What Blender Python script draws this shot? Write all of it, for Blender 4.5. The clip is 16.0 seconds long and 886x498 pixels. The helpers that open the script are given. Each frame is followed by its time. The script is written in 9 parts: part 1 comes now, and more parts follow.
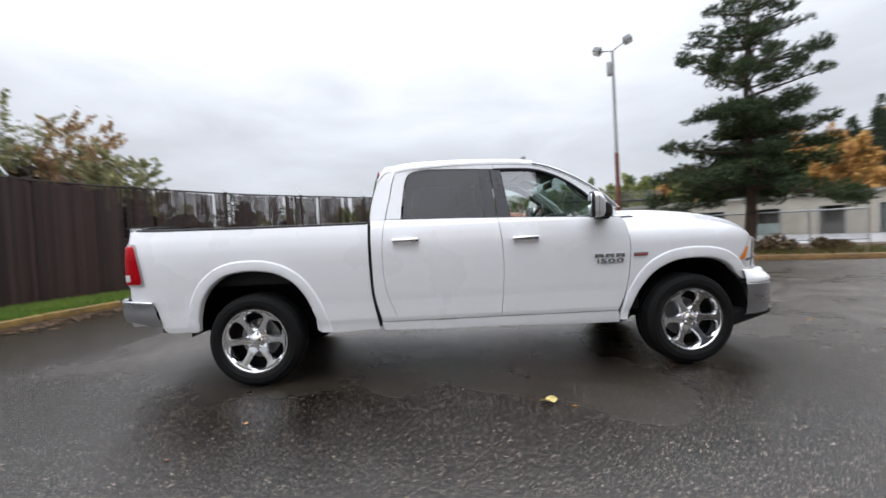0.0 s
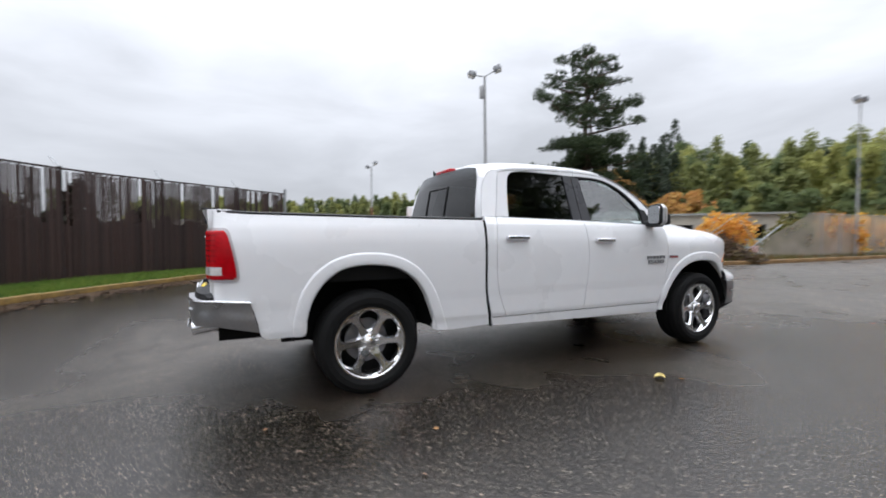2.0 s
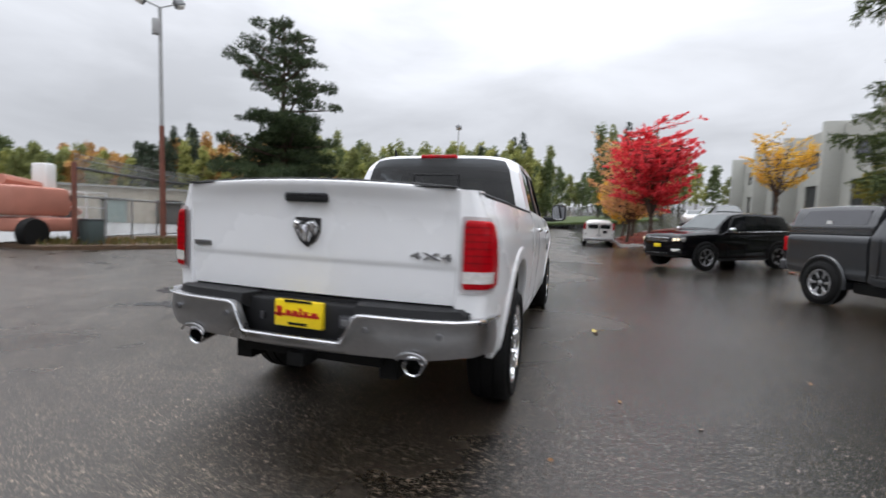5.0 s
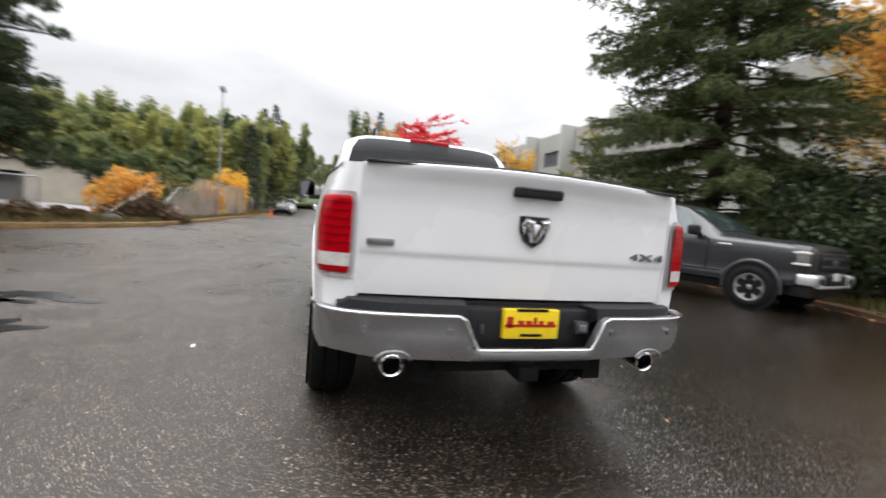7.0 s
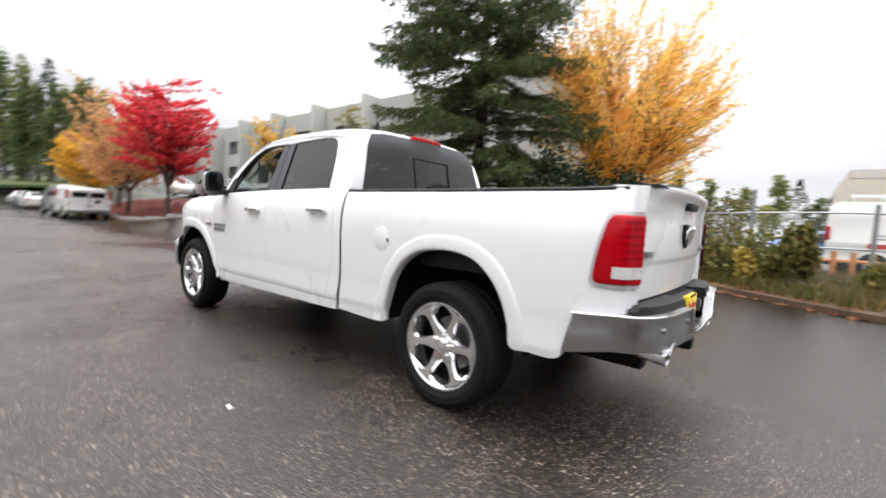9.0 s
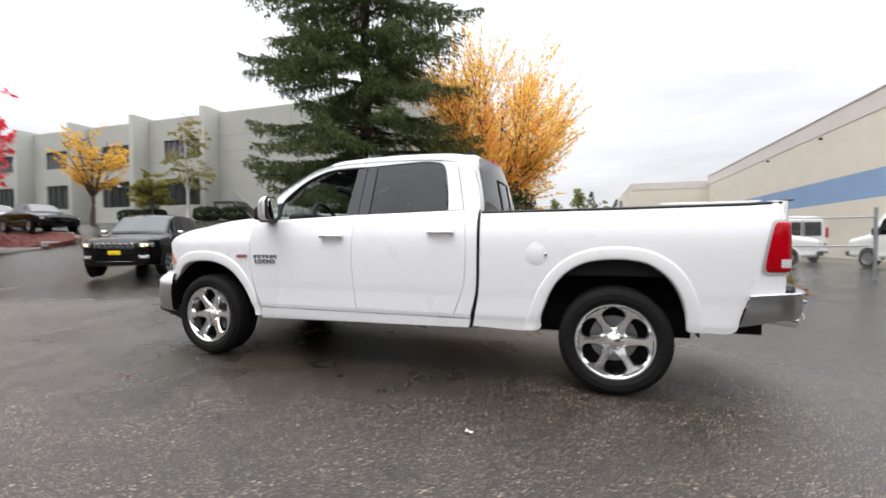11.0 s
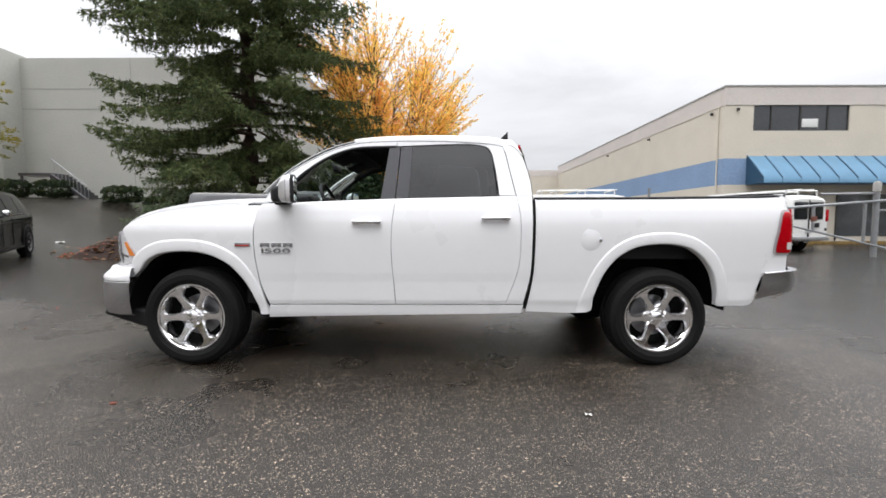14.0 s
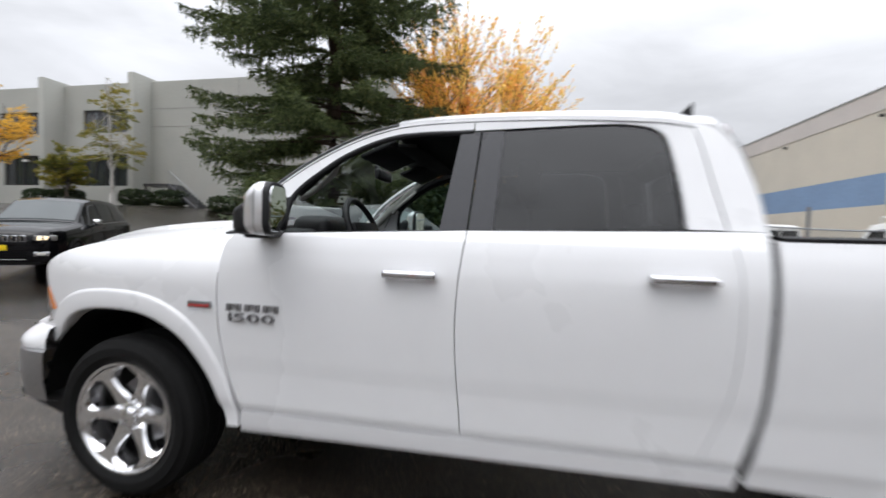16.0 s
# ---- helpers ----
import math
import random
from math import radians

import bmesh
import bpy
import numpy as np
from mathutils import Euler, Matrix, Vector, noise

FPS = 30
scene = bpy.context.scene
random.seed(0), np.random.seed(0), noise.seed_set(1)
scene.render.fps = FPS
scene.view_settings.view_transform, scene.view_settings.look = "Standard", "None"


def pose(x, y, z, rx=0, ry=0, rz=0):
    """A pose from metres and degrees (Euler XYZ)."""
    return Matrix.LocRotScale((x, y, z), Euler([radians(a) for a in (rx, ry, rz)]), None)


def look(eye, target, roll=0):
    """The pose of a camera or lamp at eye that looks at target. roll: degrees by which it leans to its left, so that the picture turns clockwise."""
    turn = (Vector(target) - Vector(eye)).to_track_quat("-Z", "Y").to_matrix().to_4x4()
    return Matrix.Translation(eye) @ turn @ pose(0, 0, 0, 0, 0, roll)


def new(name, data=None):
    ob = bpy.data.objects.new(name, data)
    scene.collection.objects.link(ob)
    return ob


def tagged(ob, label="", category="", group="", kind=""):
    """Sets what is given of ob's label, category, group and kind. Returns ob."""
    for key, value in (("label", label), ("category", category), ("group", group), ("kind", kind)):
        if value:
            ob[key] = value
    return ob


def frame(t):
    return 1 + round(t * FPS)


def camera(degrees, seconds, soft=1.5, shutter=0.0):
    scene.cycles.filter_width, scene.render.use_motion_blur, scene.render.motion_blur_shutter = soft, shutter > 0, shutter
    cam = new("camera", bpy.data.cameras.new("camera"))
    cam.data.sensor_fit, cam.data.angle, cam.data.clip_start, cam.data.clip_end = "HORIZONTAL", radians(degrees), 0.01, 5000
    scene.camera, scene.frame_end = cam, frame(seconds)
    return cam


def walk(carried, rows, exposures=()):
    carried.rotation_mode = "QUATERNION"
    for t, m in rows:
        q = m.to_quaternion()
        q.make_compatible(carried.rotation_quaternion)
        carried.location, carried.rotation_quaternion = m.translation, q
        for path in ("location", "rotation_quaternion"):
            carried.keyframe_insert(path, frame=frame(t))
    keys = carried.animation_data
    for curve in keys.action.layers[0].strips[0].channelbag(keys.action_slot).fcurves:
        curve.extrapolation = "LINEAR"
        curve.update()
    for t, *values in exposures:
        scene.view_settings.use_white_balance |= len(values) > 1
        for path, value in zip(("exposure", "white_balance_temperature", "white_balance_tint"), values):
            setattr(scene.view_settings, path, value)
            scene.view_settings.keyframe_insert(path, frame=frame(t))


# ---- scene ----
cam = camera(91.4, 16.0, soft=1.6, shutter=0.8)
PATH = [
    (0, (-0.356, -4.676, 1.241), (-0.303, -2.678, 1.172), -2.6),
    (0.5, (-0.993, -4.678, 1.225), (-0.704, -2.701, 1.132), -1.1),
    (1, (-1.586, -4.581, 1.226), (-1.174, -2.626, 1.127), -0.7),
    (1.5, (-2.189, -4.419, 1.236), (-1.581, -2.515, 1.17), -0.2),
    (2, (-2.775, -4.173, 1.229), (-1.935, -2.36, 1.162), 0.0),
    (2.5, (-3.339, -3.841, 1.252), (-2.289, -2.139, 1.304), -0.9),
    (3, (-3.822, -3.435, 1.241), (-2.595, -1.856, 1.259), -0.1),
    (3.2, (-4.004, -3.244, 1.259), (-2.688, -1.74, 1.192), 2.6),
    (5.3, (-5.064, -0.99, 1.236), (-3.121, -0.52, 1.165), 2.3),
    (5.5, (-5.107, -0.767, 1.217), (-3.149, -0.364, 1.187), 2.7),
    (6, (-5.119, -0.189, 1.205), (-3.121, -0.136, 1.133), 3.2),
    (6.5, (-5.008, 0.385, 1.205), (-3.021, 0.189, 1.104), 4.3),
    (7, (-4.85, 0.974, 1.189), (-2.937, 0.409, 1.05), 4.8),
    (7.5, (-4.584, 1.537, 1.188), (-2.767, 0.72, 1.02), 5.4),
    (8, (-4.308, 2.06, 1.173), (-2.692, 0.897, 0.982), 5.4),
    (8.5, (-3.925, 2.524, 1.201), (-2.474, 1.157, 1.04), 5.2),
    (9, (-3.564, 3.017, 1.199), (-2.299, 1.475, 1.053), 3.1),
    (9.2, (-3.386, 3.182, 1.177), (-2.2, 1.575, 1.078), 1.7),
    (11.3, (-1.435, 4.388, 1.154), (-0.893, 2.464, 1.073), 0.2),
    (11.5, (-1.255, 4.41, 1.155), (-0.783, 2.47, 1.037), 0.3),
    (12, (-0.839, 4.48, 1.169), (-0.584, 2.497, 1.114), 0.7),
    (12.5, (-0.509, 4.46, 1.169), (-0.358, 2.468, 1.064), -0.0),
    (13, (-0.298, 4.415, 1.166), (-0.269, 2.418, 1.063), 0.8),
    (13.5, (-0.175, 4.432, 1.193), (-0.176, 2.435, 1.078), -0.3),
    (14, (-0.181, 4.434, 1.188), (-0.166, 2.438, 1.056), -0.0),
    (14.5, (-0.223, 4.339, 1.199), (-0.118, 2.346, 1.073), 1.8),
    (15, (-0.179, 3.981, 1.249), (0.006, 1.991, 1.179), 2.4),
    (15.5, (-0.126, 3.44, 1.28), (0.112, 1.455, 1.207), 1.4),
    (16, (-0.038, 2.695, 1.355), (0.368, 0.738, 1.277), 1.6),
]
walk(cam, [(t, look(eye, target, roll)) for t, eye, target, roll in PATH],
     [(0.0, 0.24, 6120, 10), (1.0, 0.19, 6120, 10), (3.0, 0.15, 6120, 10), (5.5, 0.04, 6280, 10), (6.5, 0.20, 6430, 10), (7.5, 0.46, 6490, 10), (9.0, 0.52, 6490, 10), (11.5, 0.36, 6430, 10), (12.5, 0.28, 6430, 10), (14.5, 0.26, 6430, 10), (16.0, 0.02, 6300, 10)])

# ---- light: an overcast sky, bright overhead, and a wide weak sun behind the cloud ----
SUN_ELEV, SUN_TURN = 68.0, 25.0
world = bpy.data.worlds.new("overcast_sky")
scene.world = world
world.use_nodes = True
wt = world.node_tree
wn, wl = wt.nodes, wt.links
wn.clear()


def wnode(kind, **kw):
    n = wn.new(kind)
    for k, v in kw.items():
        n.inputs[k].default_value = v
    return n


def wmath(op, a, b):
    n = wn.new("ShaderNodeMath")
    n.operation = op
    for k, v in ((0, a), (1, b)):
        if isinstance(v, (int, float)):
            n.inputs[k].default_value = v
        else:
            wl.new(v, n.inputs[k])
    return n.outputs[0]


w_tc = wn.new("ShaderNodeTexCoord")
w_sep = wn.new("ShaderNodeSeparateXYZ")
wl.new(w_tc.outputs["Generated"], w_sep.inputs[0])
w_up = wmath("MAXIMUM", w_sep.outputs["Z"], 0.0)
w_grad = wmath("ADD", wmath("MULTIPLY", wmath("MULTIPLY", w_up, w_up), 2.95), 0.655)
w_map = wn.new("ShaderNodeMapping")
w_map.inputs["Scale"].default_value = (1.0, 1.0, 3.2)
wl.new(w_tc.outputs["Generated"], w_map.inputs[0])
w_noise = wnode("ShaderNodeTexNoise", Scale=2.3, Detail=7.0, Roughness=0.52, Distortion=0.35)
wl.new(w_map.outputs[0], w_noise.inputs["Vector"])
w_ramp = wn.new("ShaderNodeMapRange")
for k, v in (("From Min", 0.32), ("From Max", 0.68), ("To Min", 0.80), ("To Max", 1.12)):
    w_ramp.inputs[k].default_value = v
wl.new(w_noise.outputs[0], w_ramp.inputs["Value"])
w_side = wmath("ADD", wmath("ADD", wmath("MULTIPLY", w_sep.outputs["Y"], -0.05), wmath("MULTIPLY", w_sep.outputs["X"], 0.02)), 1.0)
w_lum = wmath("MULTIPLY", wmath("MULTIPLY", w_grad, w_side), w_ramp.outputs[0])
w_col = wn.new("ShaderNodeMixRGB")
w_col.blend_type = "MULTIPLY"
w_col.inputs[0].default_value = 1.0
w_col.inputs[1].default_value = (0.985, 0.99, 1.02, 1)
wl.new(w_lum, w_col.inputs[2])
w_sky = wn.new("ShaderNodeTexSky")
w_sky.sky_type = "NISHITA"
w_sky.sun_disc = False
w_sky.sun_elevation, w_sky.sun_rotation = radians(SUN_ELEV), radians(SUN_TURN)
w_bg1 = wnode("ShaderNodeBackground", Strength=1.0)
wl.new(w_col.outputs[0], w_bg1.inputs["Color"])
w_bg2 = wnode("ShaderNodeBackground", Strength=0.05)
wl.new(w_sky.outputs[0], w_bg2.inputs["Color"])
w_mix = wn.new("ShaderNodeMixShader")
w_mix.inputs[0].default_value = 0.06
w_out = wn.new("ShaderNodeOutputWorld")
wl.new(w_bg1.outputs[0], w_mix.inputs[1])
wl.new(w_bg2.outputs[0], w_mix.inputs[2])
wl.new(w_mix.outputs[0], w_out.inputs[0])

sun_data = bpy.data.lights.new("sun", "SUN")
sun_data.energy, sun_data.angle, sun_data.color = 0.7, radians(30), (1.0, 0.97, 0.93)
sun = new("sun", sun_data)
s_el, s_az = radians(SUN_ELEV), radians(90 - SUN_TURN)
sun.matrix_world = look((40 * math.cos(s_el) * math.cos(s_az), 40 * math.cos(s_el) * math.sin(s_az), 40 * math.sin(s_el)), (0, 0, 0))
scene.view_settings.exposure = 0.0


# ---- materials ----
def mat(name, col, rough=0.5, metal=0.0, var=0.12, scale=3.0, fine=40.0, bump=0.0, bscale=60.0, coat=0.0, rand=0.0, island=0.0, rvar=0.1, spec=0.5):
    """A surface with two scales of variation, optional relief and a random shift for each object or island."""
    m = bpy.data.materials.new(name)
    m.use_nodes = True
    nt = m.node_tree
    n, l = nt.nodes, nt.links
    b = n["Principled BSDF"]
    b.inputs["Metallic"].default_value = metal
    b.inputs["Coat Weight"].default_value = coat
    b.inputs["Coat Roughness"].default_value = 0.05
    b.inputs["Specular IOR Level"].default_value = spec
    tc = n.new("ShaderNodeTexCoord")
    n1, n2 = n.new("ShaderNodeTexNoise"), n.new("ShaderNodeTexNoise")
    n1.inputs["Scale"].default_value, n1.inputs["Detail"].default_value = scale, 5
    n2.inputs["Scale"].default_value, n2.inputs["Detail"].default_value = fine, 3
    for k in (n1, n2):
        l.new(tc.outputs["Object"], k.inputs["Vector"])
    add = n.new("ShaderNodeMath")
    add.operation = "ADD"
    l.new(n1.outputs[0], add.inputs[0])
    l.new(n2.outputs[0], add.inputs[1])
    last = add.outputs[0]
    if rand or island:
        src = n.new("ShaderNodeObjectInfo").outputs["Random"] if rand else n.new("ShaderNodeNewGeometry").outputs["Random Per Island"]
        mul = n.new("ShaderNodeMath")
        mul.operation = "MULTIPLY_ADD"
        mul.inputs[1].default_value = (rand or island) * 2
        l.new(src, mul.inputs[0])
        l.new(last, mul.inputs[2])
        sub = n.new("ShaderNodeMath")
        sub.operation = "SUBTRACT"
        sub.inputs[1].default_value = rand or island
        l.new(mul.outputs[0], sub.inputs[0])
        last = sub.outputs[0]
    mr = n.new("ShaderNodeMapRange")
    for k, v in (("From Min", 0.6), ("From Max", 1.4), ("To Min", 1 - var), ("To Max", 1 + var)):
        mr.inputs[k].default_value = v
    l.new(last, mr.inputs["Value"])
    mx = n.new("ShaderNodeMixRGB")
    mx.blend_type = "MULTIPLY"
    mx.inputs[0].default_value = 1
    mx.inputs[1].default_value = (*col, 1)
    l.new(mr.outputs[0], mx.inputs[2])
    l.new(mx.outputs[0], b.inputs["Base Color"])
    rr = n.new("ShaderNodeMapRange")
    for k, v in (("From Min", 0.3), ("From Max", 0.7), ("To Min", max(0.01, rough * (1 - rvar))), ("To Max", min(1, rough * (1 + rvar)))):
        rr.inputs[k].default_value = v
    l.new(n1.outputs[0], rr.inputs["Value"])
    l.new(rr.outputs[0], b.inputs["Roughness"])
    if bump:
        n3 = n.new("ShaderNodeTexNoise")
        n3.inputs["Scale"].default_value, n3.inputs["Detail"].default_value = bscale, 4
        l.new(tc.outputs["Object"], n3.inputs["Vector"])
        bp = n.new("ShaderNodeBump")
        bp.inputs["Strength"].default_value, bp.inputs["Distance"].default_value = bump, 0.02
        l.new(n3.outputs[0], bp.inputs["Height"])
        l.new(bp.outputs[0], b.inputs["Normal"])
    return m


def leafmat(name, cols, trans=0.35, rough=0.6):
    """Leaves: each island takes one of the colours; light passes through them in part."""
    m = bpy.data.materials.new(name)
    m.use_nodes = True
    nt = m.node_tree
    n, l = nt.nodes, nt.links
    b, out = n["Principled BSDF"], n["Material Output"]
    b.inputs["Roughness"].default_value = rough
    b.inputs["Specular IOR Level"].default_value = 0.25
    g = n.new("ShaderNodeNewGeometry")
    tc = n.new("ShaderNodeTexCoord")
    nz = n.new("ShaderNodeTexNoise")
    nz.inputs["Scale"].default_value = 0.5
    l.new(tc.outputs["Object"], nz.inputs["Vector"])
    ma = n.new("ShaderNodeMath")
    ma.operation = "MULTIPLY_ADD"
    ma.inputs[1].default_value = 0.55
    l.new(g.outputs["Random Per Island"], ma.inputs[0])
    ms = n.new("ShaderNodeMath")
    ms.operation = "SUBTRACT"
    ms.inputs[1].default_value = 0.27
    l.new(nz.outputs[0], ma.inputs[2])
    l.new(ma.outputs[0], ms.inputs[0])
    r = n.new("ShaderNodeValToRGB")
    r.color_ramp.elements[0].position, r.color_ramp.elements[1].position = 0.25, 0.75
    r.color_ramp.elements[0].color, r.color_ramp.elements[1].color = (*cols[0], 1), (*cols[-1], 1)
    for i, c in enumerate(cols[1:-1]):
        e = r.color_ramp.elements.new(0.25 + 0.5 * (i + 1) / (len(cols) - 1))
        e.color = (*c, 1)
    l.new(ms.outputs[0], r.inputs[0])
    l.new(r.outputs[0], b.inputs["Base Color"])
    t = n.new("ShaderNodeBsdfTranslucent")
    l.new(r.outputs[0], t.inputs["Color"])
    mx = n.new("ShaderNodeMixShader")
    mx.inputs[0].default_value = trans
    l.new(b.outputs[0], mx.inputs[1])
    l.new(t.outputs[0], mx.inputs[2])
    l.new(mx.outputs[0], out.inputs[0])
    return m


def glass(name, tint, gloss=1.0, rough=0.0, ior=1.5):
    """A thin pane: tinted see-through with a gloss by Fresnel."""
    m = bpy.data.materials.new(name)
    m.use_nodes = True
    nt = m.node_tree
    n, l = nt.nodes, nt.links
    n.remove(n["Principled BSDF"])
    tr, gl, fr, mx = (n.new("ShaderNode" + k) for k in ("BsdfTransparent", "BsdfGlossy", "Fresnel", "MixShader"))
    tr.inputs[0].default_value = (*tint, 1)
    gl.inputs["Color"].default_value = (gloss, gloss, gloss, 1)
    gl.inputs["Roughness"].default_value = rough
    fr.inputs["IOR"].default_value = ior
    l.new(fr.outputs[0], mx.inputs[0])
    l.new(tr.outputs[0], mx.inputs[1])
    l.new(gl.outputs[0], mx.inputs[2])
    l.new(mx.outputs[0], n["Material Output"].inputs[0])
    return m


def screen(name, tint, low, high):
    """A thin pane seen from both sides: gloss by the slope of the surface alone."""
    m = glass(name, tint)
    nt = m.node_tree
    lw = nt.nodes.new("ShaderNodeLayerWeight")
    lw.inputs["Blend"].default_value = 0.5
    pw, ma = nt.nodes.new("ShaderNodeMath"), nt.nodes.new("ShaderNodeMath")
    pw.operation, ma.operation = "POWER", "MULTIPLY_ADD"
    pw.inputs[1].default_value = 4.0
    ma.inputs[1].default_value, ma.inputs[2].default_value = high - low, low
    nt.links.new(lw.outputs["Facing"], pw.inputs[0])
    nt.links.new(pw.outputs[0], ma.inputs[0])
    nt.links.new(ma.outputs[0], nt.nodes["Mix Shader"].inputs[0])
    nt.nodes.remove(nt.nodes["Fresnel"])
    return m


def asphalt_mat():
    """Wet asphalt: fine stones, two sides darker and smoother, a broken sheen."""
    m = bpy.data.materials.new("wet_asphalt")
    m.use_nodes = True
    nt = m.node_tree
    n, l = nt.nodes, nt.links
    b = n["Principled BSDF"]
    tc = n.new("ShaderNodeTexCoord")

    def noise_tex(scale, detail, dist=0.0):
        k = n.new("ShaderNodeTexNoise")
        k.inputs["Scale"].default_value, k.inputs["Detail"].default_value, k.inputs["Distortion"].default_value = scale, detail, dist
        l.new(tc.outputs["Object"], k.inputs["Vector"])
        return k.outputs[0]

    def rng(src, a, bb, c, d):
        k = n.new("ShaderNodeMapRange")
        for key, v in (("From Min", a), ("From Max", bb), ("To Min", c), ("To Max", d)):
            k.inputs[key].default_value = v
        l.new(src, k.inputs["Value"])
        return k.outputs[0]

    def mul(a, c, op="MULTIPLY"):
        k = n.new("ShaderNodeMath")
        k.operation = op
        l.new(a, k.inputs[0])
        if isinstance(c, (int, float)):
            k.inputs[1].default_value = c
        else:
            l.new(c, k.inputs[1])
        return k.outputs[0]

    big, mid, small = noise_tex(0.22, 5, 0.6), noise_tex(1.7, 6, 0.3), noise_tex(9, 5)
    v = n.new("ShaderNodeTexVoronoi")
    v.inputs["Scale"].default_value = 140
    l.new(tc.outputs["Object"], v.inputs["Vector"])
    stone = n.new("ShaderNodeSeparateColor")
    l.new(v.outputs["Color"], stone.inputs[0])
    v2 = n.new("ShaderNodeTexVoronoi")
    v2.inputs["Scale"].default_value = 44
    l.new(tc.outputs["Object"], v2.inputs["Vector"])
    stone2 = n.new("ShaderNodeSeparateColor")
    l.new(v2.outputs["Color"], stone2.inputs[0])
    pebble = mul(rng(stone2.outputs[1], 0.86, 1.0, 0.0, 1.0), rng(v2.outputs["Distance"], 0.10, 0.42, 1.0, 0.0))
    speck = mul(mul(rng(stone.outputs[0], 0.72, 0.96, 0.0, 1.0), rng(v.outputs["Distance"], 0.30, 0.55, 1.0, 0.0)), mul(pebble, 1.2), "ADD")
    sep = n.new("ShaderNodeSeparateXYZ")
    l.new(tc.outputs["Object"], sep.inputs[0])
    # darker, smoother ground towards -y and -x, with a noisy edge
    edge = mul(mul(big, -0.5, "ADD"), 5.0)
    south = rng(mul(sep.outputs["Y"], edge, "ADD"), -0.2, -1.6, 0.0, 1.0)
    west = rng(mul(sep.outputs["X"], edge, "ADD"), -2.4, -4.2, 0.0, 1.0)
    dark_part = mul(south, west, "MAXIMUM")
    dark_part = mul(dark_part, rng(mid, 0.25, 0.6, 0.6, 1.0))
    tone = mul(rng(big, 0.3, 0.7, 0.82, 1.18), rng(mid, 0.3, 0.7, 0.85, 1.15))
    tone = mul(tone, rng(small, 0.3, 0.7, 0.8, 1.2))
    tone = mul(tone, rng(dark_part, 0.0, 1.0, 1.0, 0.38))
    val = mul(mul(tone, 0.0112), mul(mul(mul(speck, rng(mid, 0.35, 0.65, 0.75, 1.10)), 42.0), 1.0, "ADD"))
    col = n.new("ShaderNodeMixRGB")
    col.blend_type = "MULTIPLY"
    col.inputs[0].default_value = 1
    col.inputs[1].default_value = (1.0, 0.79, 0.58, 1)
    l.new(val, col.inputs[2])
    l.new(col.outputs[0], b.inputs["Base Color"])
    wet = mul(rng(big, 0.36, 0.66, 0.28, 0.46), rng(mid, 0.3, 0.7, 0.75, 1.2))
    wet = mul(wet, rng(dark_part, 0.0, 1.0, 1.0, 0.48))
    l.new(wet, b.inputs["Roughness"])
    b.inputs["Specular IOR Level"].default_value = 0.84
    b.inputs["Specular Tint"].default_value = (1.0, 0.95, 0.90, 1)
    bp = n.new("ShaderNodeBump")
    bp.inputs["Distance"].default_value = 0.004
    l.new(rng(dark_part, 0.0, 1.0, 0.75, 0.38), bp.inputs["Strength"])
    l.new(v.outputs["Distance"], bp.inputs["Height"])
    bp2 = n.new("ShaderNodeBump")
    bp2.inputs["Strength"].default_value, bp2.inputs["Distance"].default_value = 0.10, 0.010
    l.new(small, bp2.inputs["Height"])
    l.new(bp.outputs[0], bp2.inputs["Normal"])
    l.new(bp2.outputs[0], b.inputs["Normal"])
    return m


M_ASPHALT = asphalt_mat()
M_PAINT = mat("white_car_paint", (0.82, 0.82, 0.83), 0.28, var=0.015, scale=1.2, fine=9, coat=0.55, spec=0.5)
M_CHROME = mat("chrome", (0.78, 0.78, 0.80), 0.06, 1.0, var=0.05, scale=9, rvar=0.4)
M_CAP = mat("bright_satin_cap", (0.84, 0.84, 0.85), 0.22, 0.6, var=0.06, scale=9)
M_WHEELC = mat("polished_wheel", (0.92, 0.92, 0.93), 0.17, 1.0, var=0.05, scale=9, rvar=0.5)
M_BUMPER = mat("chromed_bumper", (0.42, 0.42, 0.43), 0.36, 1.0, var=0.10, scale=5, fine=50, rvar=0.35)
M_BLACKP = mat("black_plastic", (0.012, 0.012, 0.013), 0.48, var=0.15, bump=0.15, bscale=200, spec=0.30)
M_GREYP = mat("dark_grey_trim", (0.045, 0.045, 0.050), 0.30, var=0.1)
M_UNDER = mat("dirty_black_metal", (0.007, 0.007, 0.007), 0.75, var=0.4, scale=6, spec=0.2)
M_RUBBER = mat("tyre_rubber", (0.006, 0.006, 0.006), 0.72, var=0.25, scale=12, bump=0.2, bscale=90, spec=0.20)
M_GLASS = glass("clear_glass", (0.62, 0.74, 0.71), ior=2.4)
M_SCREEN = screen("windscreen_glass", (0.62, 0.69, 0.67), 0.045, 0.62)
M_TINT = glass("privacy_glass", (0.07, 0.075, 0.08), 1.0, ior=1.62)
M_DARKGL = glass("dark_tinted_glass", (0.05, 0.055, 0.06), 1.0)
M_MIRROR = mat("mirror_glass", (0.85, 0.86, 0.88), 0.02, 1.0, var=0.0)
M_RED = mat("red_lens", (0.40, 0.002, 0.007), 0.14, var=0.25, scale=14, spec=0.22)
M_REDD = mat("dark_red_lens", (0.25, 0.002, 0.006), 0.15, var=0.2, scale=14, spec=0.25)
M_CLEAR = mat("clear_lens", (0.62, 0.60, 0.58), 0.15, var=0.25, scale=22, fine=90, coat=1.0)
M_HEADL = mat("headlamp_reflector", (0.66, 0.66, 0.68), 0.16, 0.0, var=0.30, scale=18, fine=60, coat=1.0)
